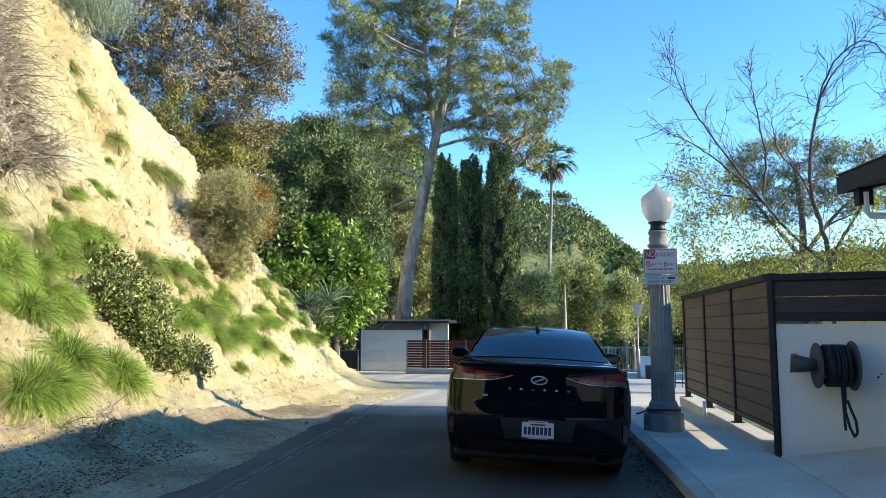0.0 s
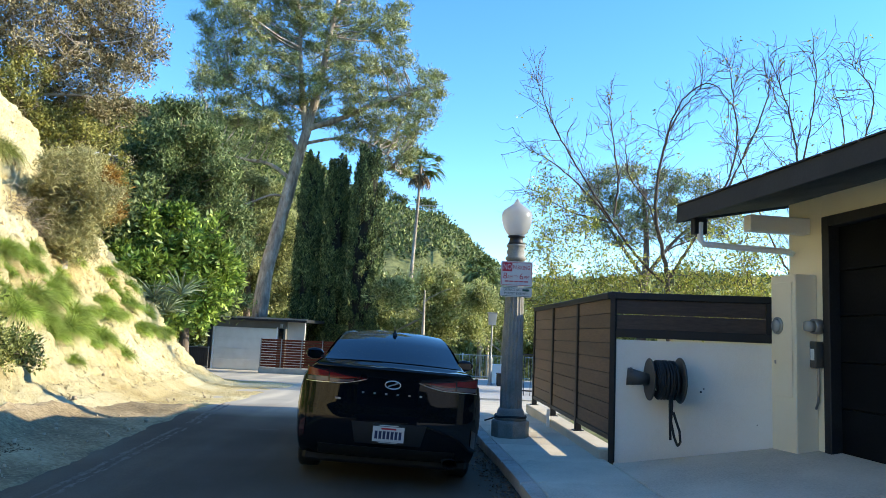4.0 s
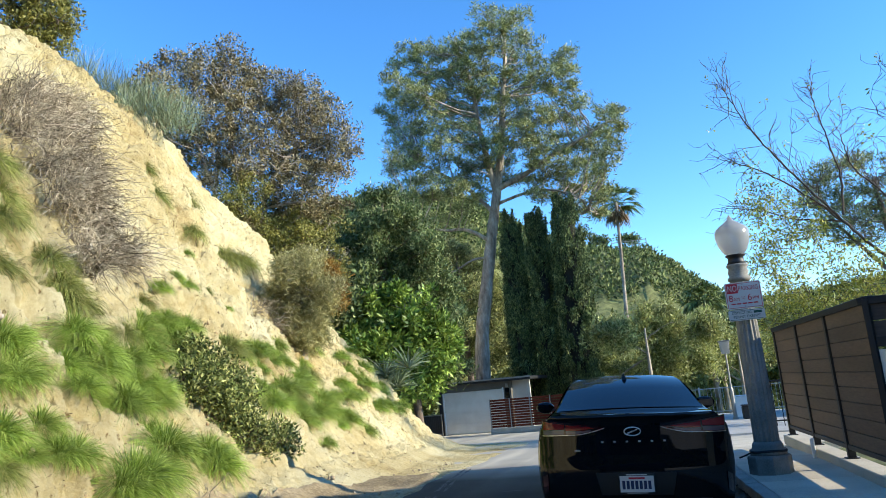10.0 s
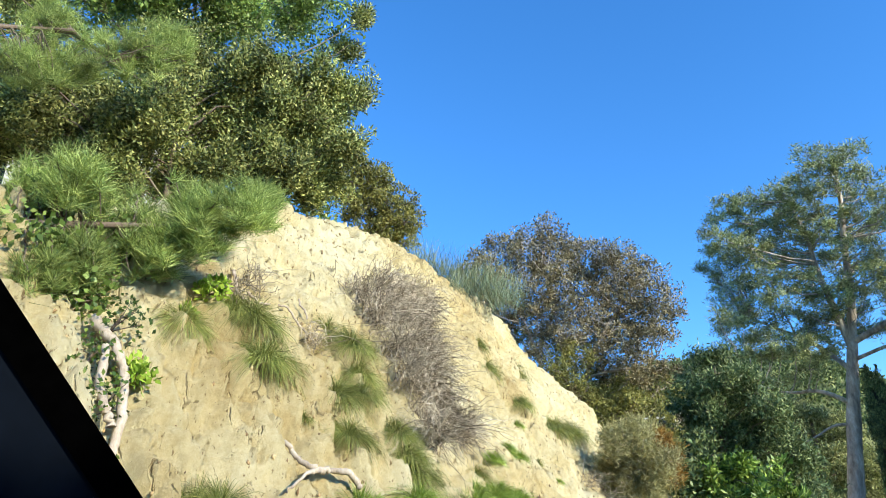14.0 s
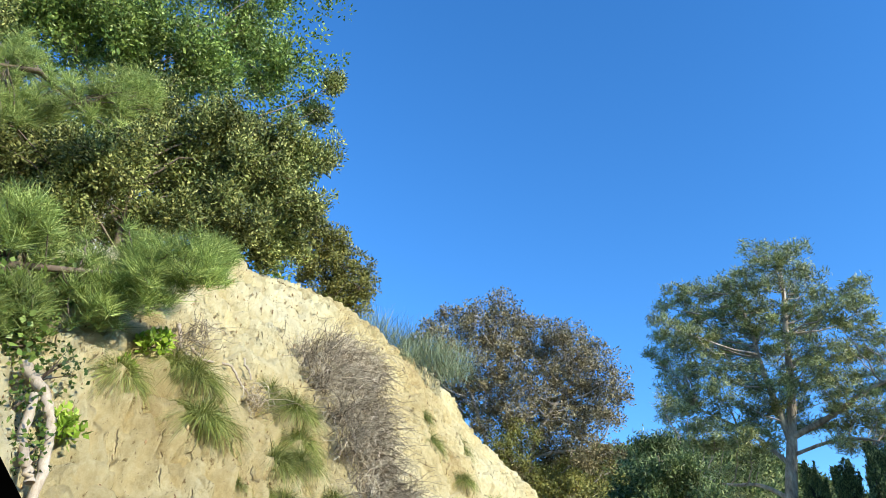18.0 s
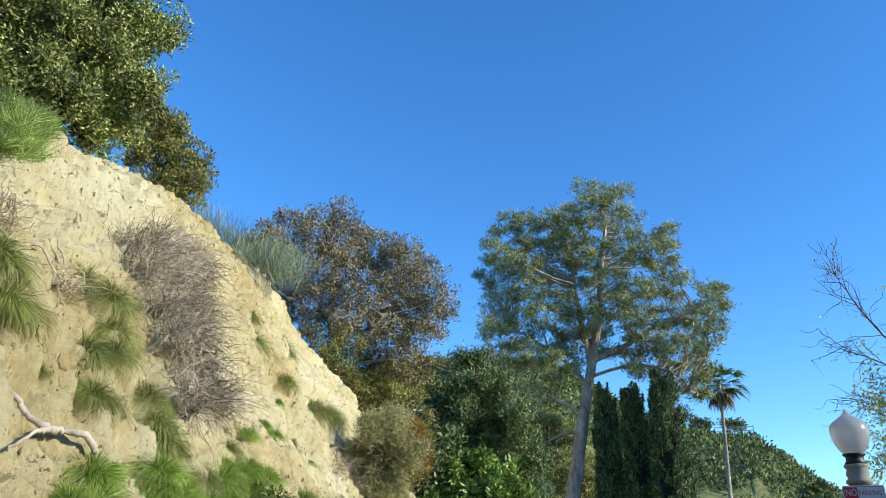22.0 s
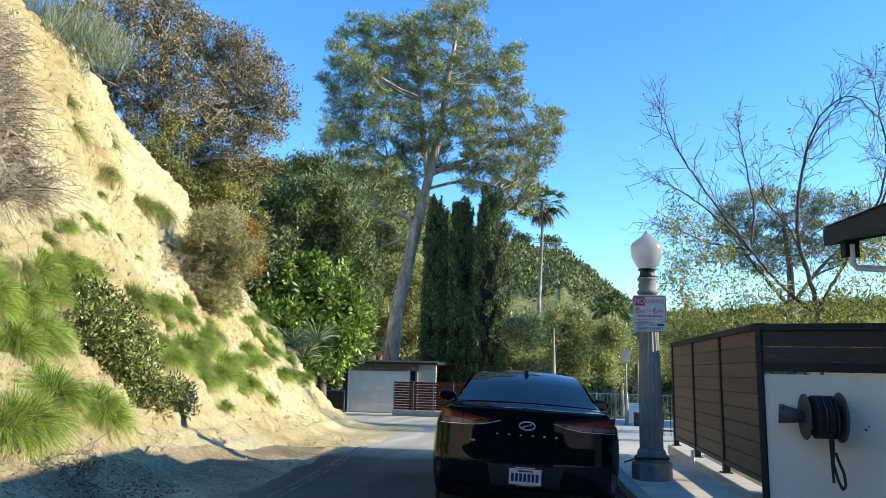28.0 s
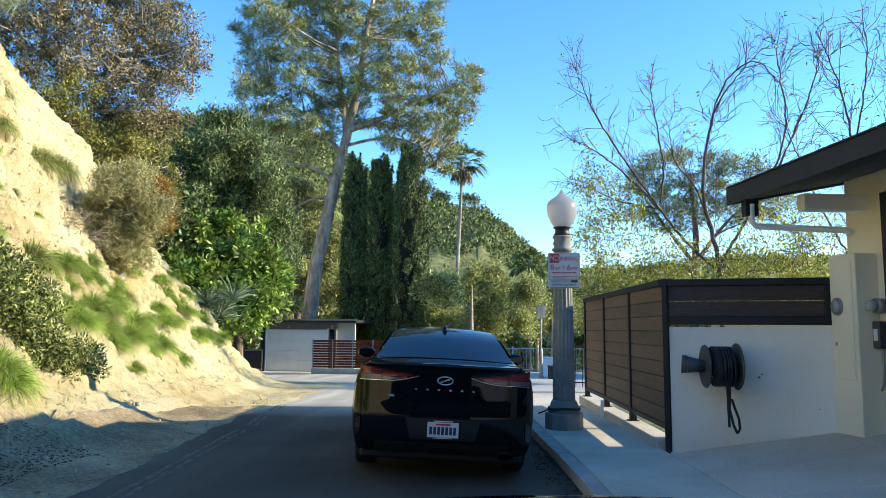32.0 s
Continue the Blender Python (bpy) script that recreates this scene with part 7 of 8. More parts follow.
# brush along the top of the bank
def shrub(name, label, blobs, dist, mat, rng, per, leaf, stem_el, needles=False, wood=M_BARK, share=0.35, spread=0.8, limb=0.035, extra=None):
    az = float(np.mean([b[0] for b in blobs]))
    foot = np.array(bearing(az, stem_el, dist))
    foot[2] = max(float(hill_z(foot[0], foot[1])), float(land_z(foot[0], foot[1]))) - 0.25
    mid = np.array(bearing(az, max(b[1] for b in blobs) * 0.5 + stem_el * 0.5, dist))
    t = crown_tree(name, label, "bush", blobs, dist, [foot, (foot + mid) / 2, mid], (wood, mat), rng, per, leaf, (0.09, 0.03), limb, share, spread, needles)
    if extra:
        emat, eb, en, lab = extra
        cl = blob_clumps(eb, dist, rng, en, spread)
        v, f = clump_leaves(cl, leaf[0], leaf[1], leaf[2], leaf[3], rng)
        link("crown", mesh_np("crown", v - foot, f), emat, t, lab)
    return t


def hill_dist(az, el):
    p = hill_at(az, el)[0]
    return float(np.hypot(p[0], p[1]))


def bush_foot(az, el, d):
    p = np.array(bearing(az, el, d))
    p[2] = max(float(hill_z(p[0], p[1])), float(land_z(p[0], p[1]))) - 0.25
    return p


BRUSH_OUT = ((39.0, 23.4), (35.6, 26.0), (32.8, 27.0), (30.6, 27.4), (28.2, 25.8), (25.6, 24.8), (22.9, 24.0), (20.8, 21.6), (20.4, 19.2), (21.5, 17.4), (23.4, 16.6), (21.6, 15.6), (21.8, 13.6), (25.0, 12.2), (29.0, 11.0), (31.2, 14.6), (34.6, 18.6), (37.4, 21.0))
bf = bush_foot(29.0, 14, 24.0)
pad_tree("brush_thicket", "large brown and olive chaparral thicket crowning the bank", "bush", BRUSH_OUT, 24.0, 1.3,
         [[bf, B(28.6, 15, 24), B(27.0, 18, 24), B(24.8, 20.4, 24)], [bf + np.array([0, 0, 0.2]), B(30.0, 18, 24), B(30.8, 23, 24)], [B(28.6, 15, 24), B(26.0, 15.6, 23.8), B(23.4, 15.4, 23.8)], [bf + np.array([0, 0, 0.2]), B(32.4, 19.5, 24), B(35.4, 23.4, 24)]],
         (M_TWIG, M_BRUSH), rng, 0.94, 0.6, (0.62, 0.8, 30), (22, 0.16, 0.10, 0.048), ((0.10, 0.03), (0.08, 0.02), (0.07, 0.02), (0.08, 0.02)), 0.05, -0.42, False, seed=2.0,
         parted=(lambda a, e: e < 14.5 + 0.5 * (a - 24) and noise.noise((a * 0.5, e * 0.5, 9.0)) > -0.1, M_OLIVE, "olive green lower leaves"), mains=16)
bf = bush_foot(28.0, 10, 23.0)
pad_tree("olive_thicket", "olive green brush below the brown thicket", "bush", ((31.6, 15.6), (30.6, 16.4), (27.6, 14.0), (23.6, 13.2), (22.4, 10.5), (23.0, 8.0), (27.0, 8.4), (29.6, 10.4)), 23.0, 0.6,
         [[bf, B(29, 11, 23), B(27, 12, 23)]], (M_BARK, M_OLIVE), rng, 0.85, 0.3, (0.5, 0.8, 22), (20, 0.15, 0.10, 0.045), ((0.07, 0.02),), 0.03, -0.5, False, seed=6.0, mains=8)
bf = bush_foot(45.0, 27, 18.0)
pad_tree("crest_bush", "small dense green bush on the bank's crest", "bush", ((48.6, 31.2), (46.6, 32.4), (44.4, 31.2), (42.6, 29.2), (41.8, 27.6), (42.4, 25.8), (45.2, 26.0), (48.0, 28.0)), 18.0, 0.6,
         [[bf, B(45.2, 28, 18), B(45.4, 30, 18)]], (M_BARK, M_OLIVE), rng, 0.8, 0.3, (0.42, 0.85, 22), (22, 0.11, 0.10, 0.042), ((0.07, 0.02),), 0.03, -0.6, False, seed=7.0, mains=8)
shrub("toyon_tree", "broad dark evergreen shrub hanging over the bank", OAK + [(63.5, 29.4, 2.3), (67.5, 28.6, 2.4), (72.5, 29.2, 2.6), (76.0, 32.0, 2.6), (79.0, 34.5, 3.2), (74.5, 29.5, 2.3), (73.5, 31.0, 2.2), (76.5, 30.5, 2.4), (75.5, 34.0, 2.4), (79.0, 29.5, 3.0), (80.0, 39.5, 3.4)], 15, M_OAK, rng, 190, (36, 0.23, 0.095, 0.046), 27, share=0.03)
shrub("leafy_tree", "bright green leafy tree above the bank", UPPERTREE, 20, M_UPPER, rng, 250, (38, 0.36, 0.15, 0.07), 30, share=0.03, spread=1.5)
# wispy dry shrub on the spur
sd = hill_dist(25.5, 4.4)
shrub("dry_shrub", "rounded wispy dry olive shrub with a rusty side on the spur", SHRUB + [(27.2, 8.2, 1.3), (24.6, 5.0, 1.2), (26.6, 10.6, 1.1), (25.6, 6.2, 1.4), (24.4, 6.6, 1.3), (26.9, 6.4, 1.2), (25.3, 4.9, 1.1)], sd - 0.4, M_DRYSHRUB, rng, 190, (15, 0.10, 0.18, 0.016), 4.2, True, M_TWIG, 0.05, 0.3, 0.05,
      extra=(M_RUST, [(22.9, 9.0, 1.0), (22.7, 7.6, 0.8), (23.4, 10.2, 0.7)], 40, "rusty orange flower heads"))

# pine boughs that hang into the view
for lab, bl, dd in (("low pine bough with fresh green needles over the bank", BOUGH, 9.0), ("higher pine bough with pale green needles", BOUGH2, 12.0)):
    az0 = max(b[0] for b in bl) + 6
    root_p = np.array(bearing(az0, float(np.mean([b[1] for b in bl])) - 1.5, dd))
    foot = root_p.copy()
    foot[2] = float(hill_z(foot[0], foot[1])) - 0.2
    t = thing("pine_bough", lab, "pine", "", tuple(foot))
    cl = blob_clumps(bl, dd, rng, 56, 0.5)
    main = [foot, root_p, np.array(bearing(az0 - 8, bl[2][1] - 1, dd)), np.array(bearing(bl[0][0] + 2, bl[0][1] - 1, dd))]
    v, f = join_np([tube_np(np.array(main), [0.11, 0.09, 0.06, 0.02], 8)] + limbs_to(cl, main[1:], rng, 0.03, 0.35, seg=5))
    link("branch", mesh_np("branch", v - foot, f), M_BARK, t, smooth=True)
    v, f = clump_needles(cl, 70, 0.26, 0.008, rng, 0.35, 0.035)
    link("needles", mesh_np("needles", v - foot, f), M_BOUGH, t)
# ---- grass on the bank ----
rng = np.random.default_rng(21)


def tuft_mesh(n, length, width, low, droop, rng):
    """A fountain of fine blades that arch over and hang."""
    a = rng.uniform(0, 2 * np.pi, n)
    k = rng.uniform(0, 1, n) ** 0.5
    base = np.stack([np.cos(a) * k * 0.12, np.sin(a) * k * 0.12, np.full(n, -0.05)], -1)
    e = np.radians(90 - k * (90 - low)) + rng.normal(size=n) * 0.16
    a2 = a + rng.normal(size=n) * 0.45
    d = np.stack([np.cos(a2) * np.cos(e), np.sin(a2) * np.cos(e), np.sin(e)], -1)
    l = length * rng.uniform(0.6, 1.2, n) * (1 - 0.15 * k)
    s = np.array([0.0, 0.4, 0.75, 1.0])
    drop = droop * rng.uniform(0.7, 1.3, n)
    path = base[:, None] + d[:, None] * (l[:, None] * s)[..., None]
    path[..., 2] -= (l * drop)[:, None] * s ** 2.2
    u = np.stack([-np.sin(a2), np.cos(a2), np.zeros(n)], -1) + rng.normal(size=(n, 3)) * 0.5
    u /= np.linalg.norm(u, axis=1)[:, None]
    h = width / 2 * np.array([0.8, 1.0, 0.75, 0.15])
    v = np.stack([path - u[:, None] * h[None, :, None], path + u[:, None] * h[None, :, None]], 2)
    i = np.arange(n * 8).reshape(n, 4, 2)
    f = np.stack([i[:, :-1, 0], i[:, :-1, 1], i[:, 1:, 1], i[:, 1:, 0]], -1)
    return mesh_np("blades", v.reshape(-1, 3), f.reshape(-1, 4))


GREEN = [tuft_mesh(1700, 0.52, 0.0048, 22, 0.52, rng) for _ in range(4)]
DRY = [tuft_mesh(1400, 0.60, 0.0048, 8, 0.62, rng) for _ in range(4)]
for me in GREEN:
    me.materials.append(M_GRASS)
for me in DRY:
    me.materials.append(M_GRASSDRY)


def tuft(p, nrm, s, dry, rng):
    lean = Vector((nrm[0] * 0.7, nrm[1] * 0.7, nrm[2] + 0.8)).normalized()
    ob = new("grass_tuft", (DRY if dry else GREEN)[int(rng.integers(0, 4))])
    ob.matrix_basis = Matrix.Translation(p) @ lean.to_track_quat("Z", "Y").to_matrix().to_4x4() @ pose(0, 0, 0, 0, 0, rng.uniform(0, 360)) @ Matrix.Diagonal((s, s, s * rng.uniform(0.85, 1.15), 1))
    return tagged(ob, "dry olive grass tuft hanging from the bare bank" if dry else "lush bright green grass tuft on the lower bank", "grass", "grass tufts on the bank")


# singled-out tufts: bearing, height, size, dry
TUFTS = ((57.4, 20.2, 0.7, 1), (55.9, 19.6, 1.1, 1), (53.6, 17.3, 1.15, 1), (54.8, 16.6, 0.9, 1), (49.5, 19.4, 0.9, 1), (48.2, 17.6, 0.9, 1), (47.2, 15.8, 0.8, 1), (48.8, 14.2, 0.9, 1), (47.2, 13.9, 0.7, 1), (47.6, 11.3, 0.8, 1), (44.2, 11.2, 0.8, 1),
         (57.2, 7.2, 1.0, 1), (56.0, 6.9, 0.8, 1), (60.7, 19.5, 0.8, 1), (37.5, 18.3, 0.6, 1), (36.7, 16.7, 0.85, 1), (34.2, 16.8, 1.1, 1), (34.1, 13.6, 0.6, 1), (34.3, 12.1, 0.4, 0), (34.9, 10.7, 0.5, 0), (34.3, 9.7, 0.5, 0), (36.4, 9.5, 0.6, 0), (36.5, 8.6, 0.5, 0), (37.3, 8.7, 0.5, 1),
         (31.0, 12.2, 1.0, 1), (29.8, 11.6, 0.9, 1), (37.6, 22.9, 0.8, 1), (36.6, 22.1, 1.0, 1), (35.0, 20.8, 0.7, 1), (37.8, 7.2, 0.8, 0), (36.0, 7.2, 0.7, 0), (42.4, 8.9, 0.9, 1), (43.2, 9.8, 0.8, 1), (51.0, 12.6, 0.35, 1), (32.6, 9.6, 0.3, 1), (31.4, 7.8, 0.3, 0), (33.2, 7.4, 0.3, 0),
         (31.5, 5.2, 0.9, 0), (35.3, 6.0, 0.9, 0), (37.1, 5.0, 1.0, 0), (40.2, 5.7, 1.1, 0), (41.0, 4.3, 1.1, 0), (37.5, 3.1, 1.0, 0), (36.4, 1.8, 0.9, 0), (38.5, 1.5, 1.0, 0), (36.6, -0.6, 1.0, 0), (36.0, -1.8, 1.1, 0), (36.6, -2.8, 1.1, 0), (38.0, -3.6, 1.2, 0), (38.9, -4.0, 1.0, 0), (37.2, -3.6, 1.0, 0), (32.9, -2.2, 1.0, 0), (32.3, -3.2, 0.95, 0),
         (27.9, 4.9, 0.7, 0), (28.0, 4.0, 0.7, 0), (29.2, 3.6, 0.6, 0), (27.6, 1.8, 1.0, 0), (26.0, 2.2, 1.0, 0), (24.7, 0.8, 1.0, 0), (28.4, 0.6, 1.0, 0), (26.2, -0.6, 1.0, 0), (25.2, -0.6, 1.0, 0), (26.8, 0.6, 1.0, 0), (22.6, 0.8, 1.0, 0), (21.4, 1.2, 0.9, 0), (22.2, 2.2, 0.9, 0), (23.2, 3.6, 0.8, 0), (22.5, 3.8, 0.8, 0), (21.2, -1.8, 0.8, 0), (20.2, -1.0, 0.9, 0), (19.9, -0.3, 0.8, 0), (24.4, -2.6, 0.5, 0), (25.5, 3.9, 0.7, 0),
         (46.4, 6.4, 1.1, 0), (43.9, 6.5, 1.0, 0), (45.5, 4.7, 1.1, 0), (42.2, 6.6, 1.0, 0), (40.5, 5.9, 1.0, 0), (37.9, 6.2, 1.0, 0), (35.7, 6.0, 0.8, 0), (42.6, 4.4, 1.0, 0), (39.6, 4.3, 1.1, 0), (47.2, 4.0, 1.0, 0))
for az, el, s, dry in TUFTS:
    h = hill_at(az, el - 0.5)
    if h:
        tuft(h[0], h[1], s * (1.22 if dry else 1.05), dry, rng)
# the lower bank is grown over in drifts, with bare ground between
count = 0
for k_ in range(1500):
    az = rng.uniform(18.5, 32) if k_ % 2 else rng.uniform(32, 62)
    lo = np.interp(az, [18, 22, 26, 30, 34, 38, 45, 60], [-1.6, -2.0, -1.6, 1.0, 3.0, 0.8, -6, -6])
    hi = np.interp(az, [18, 20, 25, 29, 31, 36, 41, 45, 60], [-0.8, 1.4, 4.4, 4.6, 5.0, 6.8, 7.0, 6.0, 4.0])
    el = rng.uniform(lo, hi)
    drift = noise.noise((az * 0.55, el * 0.8, 5.0))
    if drift < 0.04 or count > 150:
        continue
    h = hill_at(az, el)
    if h:
        count += 1
        tuft(h[0], h[1], rng.uniform(0.35, 0.8) + 0.5 * drift, rng.uniform() < 0.12, rng)


# dark small-leaved shrubs low on the bank
def bank_shrub(name, label, spots, mat, rng, per, size, leaf, wood=M_BARK):
    h0 = hill_at(*spots[0][:2])
    t = thing(name, label, "bush", "", tuple(h0[0]))
    base = h0[0]
    cls, twigs = [], []
    for az, el, r in spots:
        h = hill_at(az, el)
        c = h[0] + h[1] * r * 0.3
        q = c + unit(rng, per) * rng.uniform(0.3, 1, (per, 1)) ** 0.5 * r
        cls.append(q)
        for e in q[::3]:
            twigs.append(tube_np(curve_pts(h[0] - h[1] * 0.05, e, rng, 0.1, 5), np.linspace(0.014, 0.004, 5), 4))
    v, f = join_np(twigs)
    tagged(link("stem", mesh_np("stem", v - base, f), wood, t), kind="stuff")
    v, f = clump_leaves(np.concatenate(cls), leaf[0], size, leaf[1], leaf[2], rng)
    link("crown", mesh_np("crown", v - base, f), mat, t)
    return t


SPRAWL = ((34.6, 4.2, 0.34), (33.8, 3.2, 0.4), (33.1, 2.5, 0.42), (33.4, 1.2, 0.4), (32.2, 1.4, 0.42), (31.2, 0.8, 0.4), (32.4, 0.2, 0.36), (31.4, -0.6, 0.36), (30.4, -0.4, 0.34), (34.4, 2.0, 0.36))
bank_shrub("bank_shrub", "dark olive small-leaved shrub sprawling down the lower bank", SPRAWL, M_OAK, rng, 62, 0.12, (20, 0.075, 0.034))
TRAIL = ((30.8, -1.7, 0.3), (30.0, -2.2, 0.32), (29.3, -2.7, 0.32), (28.4, -2.6, 0.3), (27.6, -2.9, 0.28), (29.0, -1.6, 0.26))
bank_shrub("bank_shrub", "dark olive shrub trailing to the foot of the bank", TRAIL, M_OAK, rng, 48, 0.11, (20, 0.07, 0.03))
bank_shrub("bank_shrub", "fresh leafy sprouts under the pine bough", [(63.2, 14.6, 0.18), (59.4, 20.4, 0.2), (60.5, 19.4, 0.15)], M_SPROUT, rng, 22, 0.06, (10, 0.09, 0.06))
bank_shrub("ivy", "ivy leaves hanging over the undercut bank", [(65.6, 17.6, 0.35), (65.0, 13.0, 0.25), (64.0, 9.6, 0.3), (66.5, 15.4, 0.3), (67.0, 20.5, 0.35)], M_IVY, rng, 26, 0.10, (8, 0.06, 0.05))

bank_shrub("vine", "large-leaved green vine at the bank's overgrown edge", [(67.5, 23.0, 0.4), (69.5, 24.0, 0.45), (71.5, 25.5, 0.45), (70.0, 21.0, 0.4), (72.5, 22.0, 0.45), (68.0, 19.8, 0.3)], M_UPPER, rng, 30, 0.12, (9, 0.10, 0.075))
# bluish broom along the crest
t0 = np.array(bearing(37.5, 23.5, 17.5))
t = thing("broom_shrub", "bluish green broom with upright wispy stems on the crest", "bush", "", tuple(t0))
bs_, ds_ = [], []
for az in np.linspace(33.6, 42.4, 34):
    p = np.array(bearing(az, np.interp(az, [34, 38, 42.4], [21.3, 22.6, 24.0]), 17.6 + rng.uniform(0, 1.4)))
    for _ in range(52):
        bs_.append(p + rng.normal(size=3) * 0.2)
        ds_.append(np.array([0, 0, 1.0]) + rng.normal(size=3) * 0.45)
v, f = blades_np(np.array(bs_) - t0, np.array(ds_), 0.95, 0.010, 0.25, rng)
tagged(link("wispy_growth", mesh_np("wispy_growth", v, f), M_BROOM, t), kind="stuff")


# the big tangle of grey dead brush
def dead_brush(label, spots, rng, n, length, r=0.006):
    h0 = hill_at(*spots[0][:2])
    base = h0[0]
    t = thing("dead_brush", label, "bush", "", tuple(base))
    for az, el, rad in spots:
        h = hill_at(az, el)
        c = h[0] + h[1] * 0.15
        ch = []
        for _ in range(n):
            a = c + rng.normal(size=3) * rad * 0.35
            d = h[1] * rng.uniform(0.2, 1.0) + rng.normal(size=3) * 0.6 + np.array([0, 0, 0.35])
            L = length * rng.uniform(0.5, 1.2)
            m = a + d / np.linalg.norm(d) * L * 0.6
            e = m + (d / np.linalg.norm(d) * 0.4 + rng.normal(size=3) * 0.4 + np.array([0, 0, -0.55])) * L * 0.6
            q = np.linspace(0, 1, 7)[:, None]
            path = a * (1 - q) ** 2 + 2 * m * q * (1 - q) + e * q ** 2 + rng.normal(size=(7, 3)) * 0.025
            ch.append(tube_np(path, np.linspace(r, r * 0.35, 7), 4))
        v, f = join_np(ch)
        tagged(link("twig_tangle", mesh_np("twig_tangle", v - base, f), M_DEADTWIG, t), kind="stuff")
    return t


dead_brush("large tangle of grey dead brush hanging down the bank", [(47.4, 21.2, 0.4), (45.9, 21.2, 0.45), (44.2, 21.2, 0.45), (42.8, 20.8, 0.4), (41.8, 20.6, 0.3), (46.4, 19.0, 0.4), (44.4, 19.0, 0.45), (42.6, 18.8, 0.4), (44.8, 16.6, 0.4), (43.0, 16.4, 0.45), (41.4, 16.6, 0.3), (43.8, 14.0, 0.4), (42.2, 13.8, 0.4), (41.0, 13.0, 0.3), (42.4, 11.4, 0.35), (40.4, 11.2, 0.3), (41.9, 9.6, 0.25), (39.0, 10.6, 0.2)], rng, 240, 0.74, 0.006)
dead_brush("thin dry stalks hanging beside the pine bough", [(57.5, 20.5, 0.3), (56.0, 21.5, 0.3)], rng, 50, 0.6)
dead_brush("dry tangled stalks in the hollow of the bank", [(29.4, 7.0, 0.3), (27.5, 6.0, 0.3), (51.0, 17.5, 0.3)], rng, 60, 0.5)


# bleached roots laid bare
def root(label, pts, r0, r1, rng, lift=0.10):
    P3 = []
    for az, el in pts:
        h = hill_at(az, el)
        P3.append(h[0] + h[1] * lift)
    P3 = np.array(P3)
    k = np.linspace(0, len(P3) - 1, len(P3) * 6)
    path = np.stack([np.interp(k, range(len(P3)), P3[:, c]) for c in range(3)], -1)
    path[1:-1] = (path[:-2] + path[1:-1] * 2 + path[2:]) / 4
    path += rng.normal(size=path.shape) * 0.008
    base = path[0].copy()
    v, f = tube_np(path - base, np.linspace(r0, r1, len(path)) * (1 + rng.normal(size=len(path)) * 0.07), 9)
    ob = link("root", mesh_np("root", v, f), M_ROOT, None, "", True)
    ob.location = base
    return tagged(ob, label, "root", "bare roots on the bank")


root("forked pale root lying on the bank", [(52.7, 10.9), (52.3, 10.2), (51.5, 9.0), (50.5, 7.7), (49.3, 7.6), (48.2, 7.0), (47.0, 6.2)], 0.028, 0.042, rng, 0.2)
root("short pale root branch on the bank", [(51.9, 6.6), (51.2, 7.2), (50.2, 7.6), (49.6, 7.6)], 0.016, 0.032, rng, 0.2)
root("thick bleached root arching over the undercut", [(66.9, 18.4), (65.4, 16.4), (64.2, 14.6), (63.6, 12.0), (63.2, 9.5), (62.3, 6.5)], 0.06, 0.045, rng, 0.22)
root("second bleached root beside the undercut", [(66.0, 16.0), (65.6, 13.6), (65.0, 12.2), (64.2, 11.4)], 0.045, 0.05, rng, 0.2)
root("thin dark root winding down the bank", [(56.4, 20.8), (55.4, 20.2), (53.6, 19.6), (52.2, 18.4), (50.6, 17.6)], 0.022, 0.014, rng)
root("thin dark root under the bough", [(57.6, 22.4), (57.2, 20.6), (56.4, 19.6)], 0.03, 0.018, rng)
root("thin twisted root crossing the bank", [(52.6, 20.4), (51.8, 19.2), (51.0, 18.0)], 0.016, 0.012, rng)

# brown stones set in the bank
n = 5200
yy = rng.uniform(3.0, 23, n)
xx = np.interp(yy, [p[0] for p in TOE], [p[1] for p in TOE]) - 0.9 - 7.0 * rng.uniform(size=n) ** 0.9
ch = []
oct_v = np.array([[1, 0, 0], [0, 1, 0], [-1, 0, 0], [0, -1, 0], [0, 0, 1], [0, 0, -1]], float)
oct_f = np.array([[0, 1, 4], [1, 2, 4], [2, 3, 4], [3, 0, 4], [1, 0, 5], [2, 1, 5], [3, 2, 5], [0, 3, 5]])
for k in range(n):
    p, nr = on_hill(xx[k], yy[k])
    s = 0.007 + 0.024 * rng.uniform() ** 4
    ch.append(((oct_v + rng.normal(size=(6, 3)) * 0.25) * s * rng.uniform(0.6, 1.3, 3) * np.array([1, 1, 1.5]) + p + nr * s * 0.15, oct_f))
v, f = join_np(ch)
tagged(link("embedded_stones", mesh_np("embedded_stones", v, f), M_PEBBLE), "small brown stones set in the sandstone bank", "stones", kind="stuff")
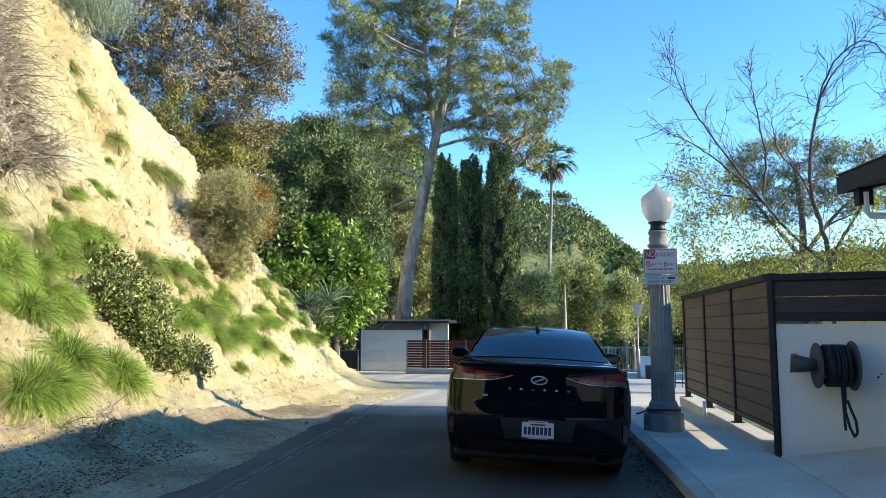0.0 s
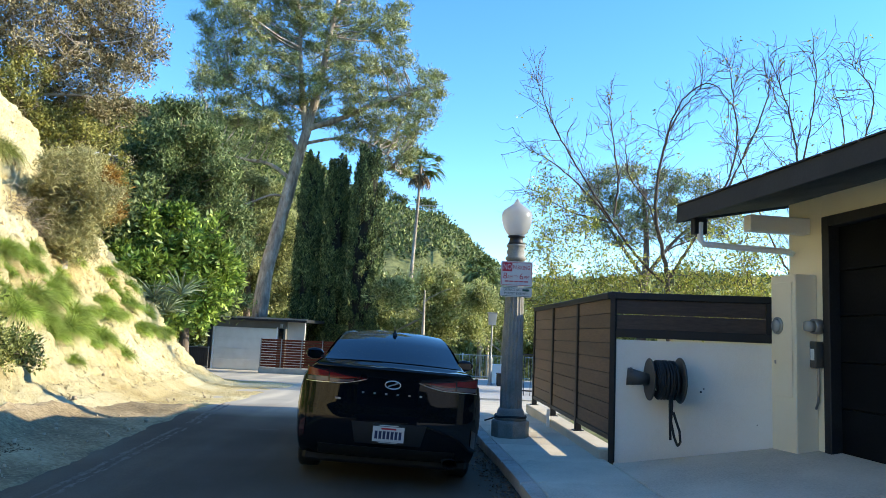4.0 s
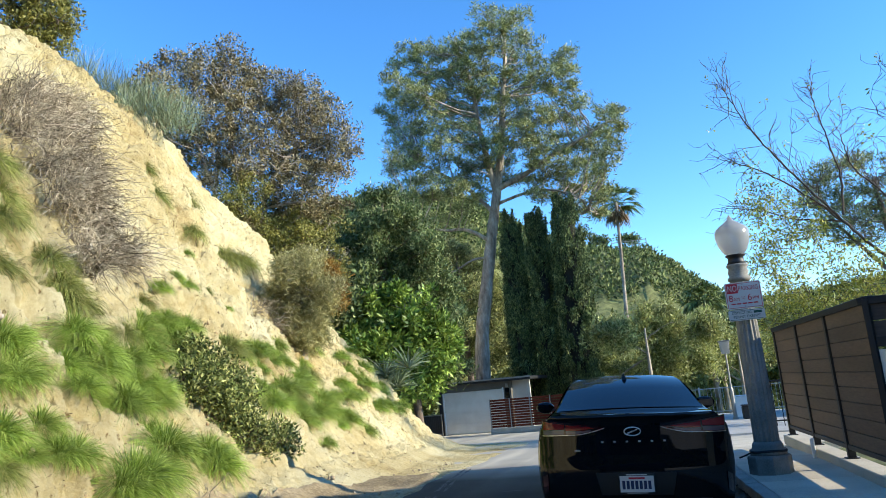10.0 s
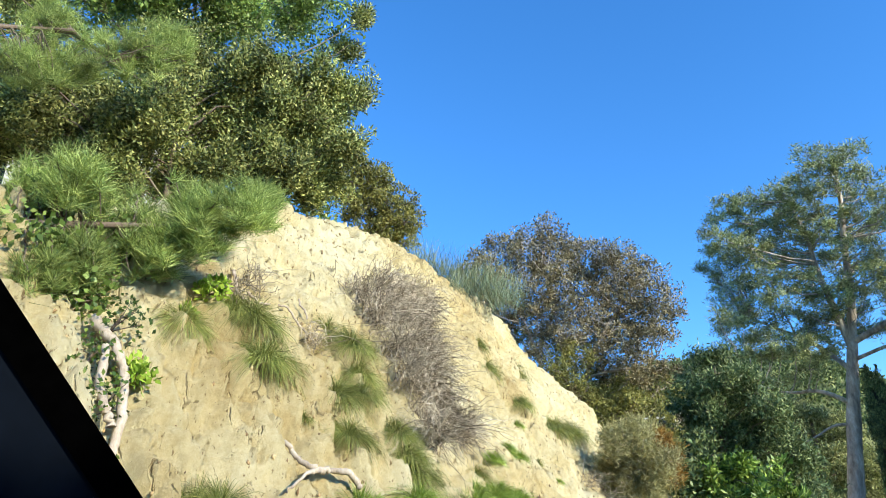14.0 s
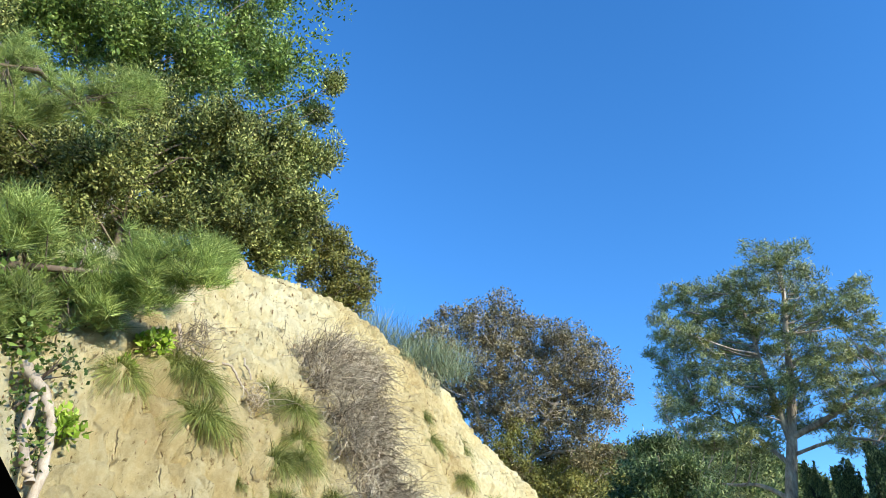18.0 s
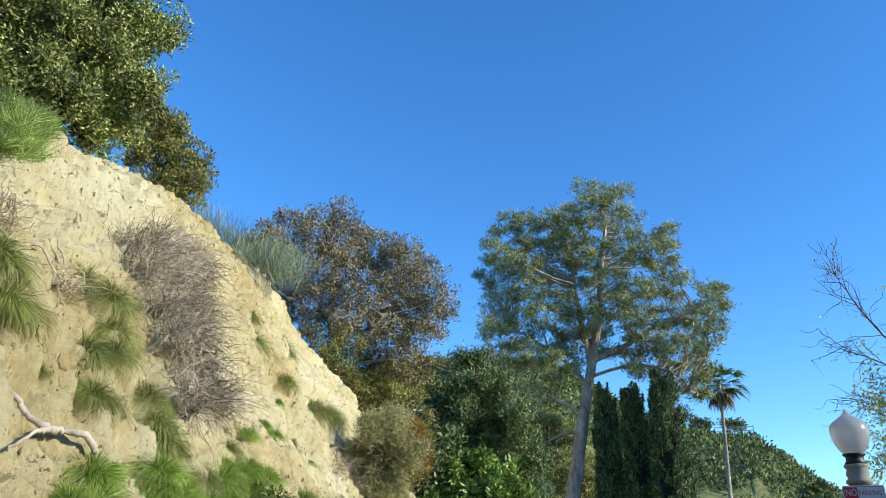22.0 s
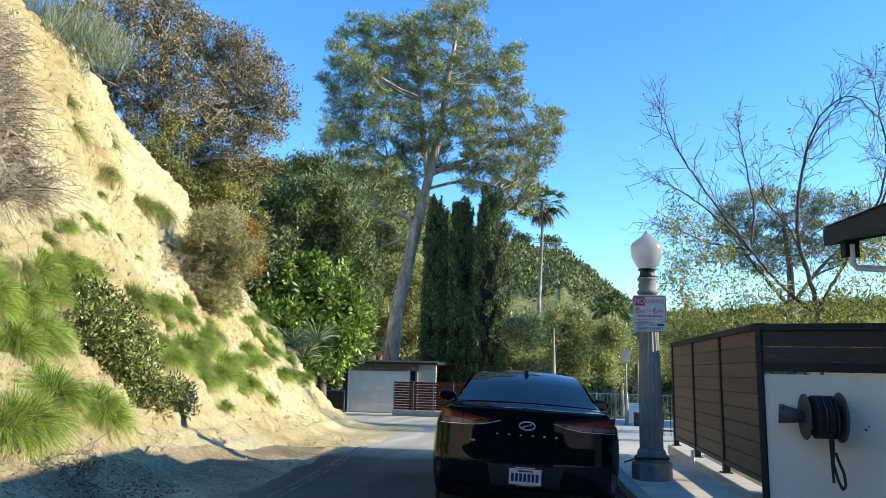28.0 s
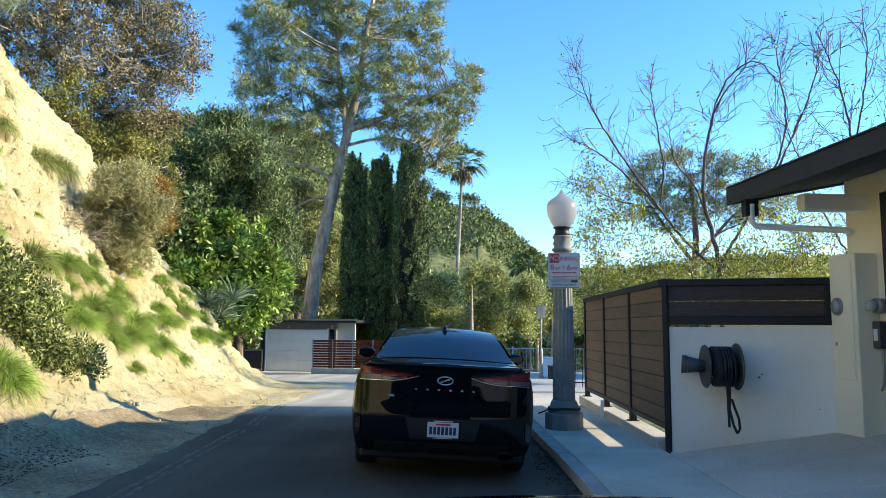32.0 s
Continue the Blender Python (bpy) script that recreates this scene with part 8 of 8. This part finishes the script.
# stones and litter at the foot
n = 700
yy = rng.uniform(2.5, 17, n)
xx = np.interp(yy, [p[0] for p in EDGE], [p[1] for p in EDGE]) - np.abs(rng.normal(size=n)) * 0.7 - 0.02
ch = []
cube = np.array([[-1, -1, -1], [1, -1, -1], [1, 1, -1], [-1, 1, -1], [-0.7, -0.6, 1], [0.6, -0.7, 1], [0.7, 0.6, 1], [-0.6, 0.7, 1]], float)
cf = np.array([[3, 2, 1, 0], [4, 5, 6, 7], [0, 1, 5, 4], [1, 2, 6, 5], [2, 3, 7, 6], [3, 0, 4, 7]])
for k in range(n):
    p, _ = on_hill(xx[k], yy[k])
    s = 0.003 + 0.022 * rng.uniform() ** 8
    ch.append((cube * s * rng.uniform(0.6, 1.2, 3) + rng.normal(size=(8, 3)) * s * 0.2 + p + np.array([0, 0, s * 0.4 + (0.042 if xx[k] > -4.8 and yy[k] < 11 else 0.0)]), cf))
v, f = join_np(ch)
tagged(link("loose_stones", mesh_np("loose_stones", v, f), M_STONE), "small loose stones fallen from the bank", "stones", kind="stuff")
n = 6500
yy = 2.0 + 6.0 * rng.uniform(size=n) ** 1.5
xx = -3.9 - np.abs(rng.normal(size=n)) * 0.75
pos = np.array([on_hill(a, b)[0] for a, b in zip(xx, yy)])
pos[:, 2] += np.where(xx > -4.8, 0.052, 0.014)
v, f = leaves_np(pos, rng.normal(size=(n, 3)) * np.array([1, 1, 0.2]), 0.035, 0.012, rng)
tagged(link("bank_litter", mesh_np("bank_litter", v, f), M_LITTER), "brown leaf litter and twigs at the foot of the bank", "leaf litter", kind="stuff")
dead_brush("broken dry branch lying on the dirt shoulder", [(34.5, -8.2, 0.25), (33.6, -8.6, 0.2)], rng, 26, 0.35)

# spiky grey-green yucca at the end of the spur
t0 = np.array(bearing(19.0, -2.2, 22.5))
t0[2] = float(hill_z(t0[0], t0[1]))
t = thing("yucca", "grey-green spiky yucca at the end of the bank", "yucca", "", tuple(t0))
for k in range(5):
    n = 70
    c = rng.normal(size=3) * np.array([0.5, 0.5, 0.1]) + np.array([0, 0, 0.25 + 0.2 * k])
    d = unit(rng, n)
    d[:, 2] = np.abs(d[:, 2]) * 0.9 + 0.1
    v, f = blades_np(np.repeat(c[None], n, 0), d, 0.95, 0.035, 0.35, rng)
    link("rosette", mesh_np("rosette", v, f), M_BROOM, t)
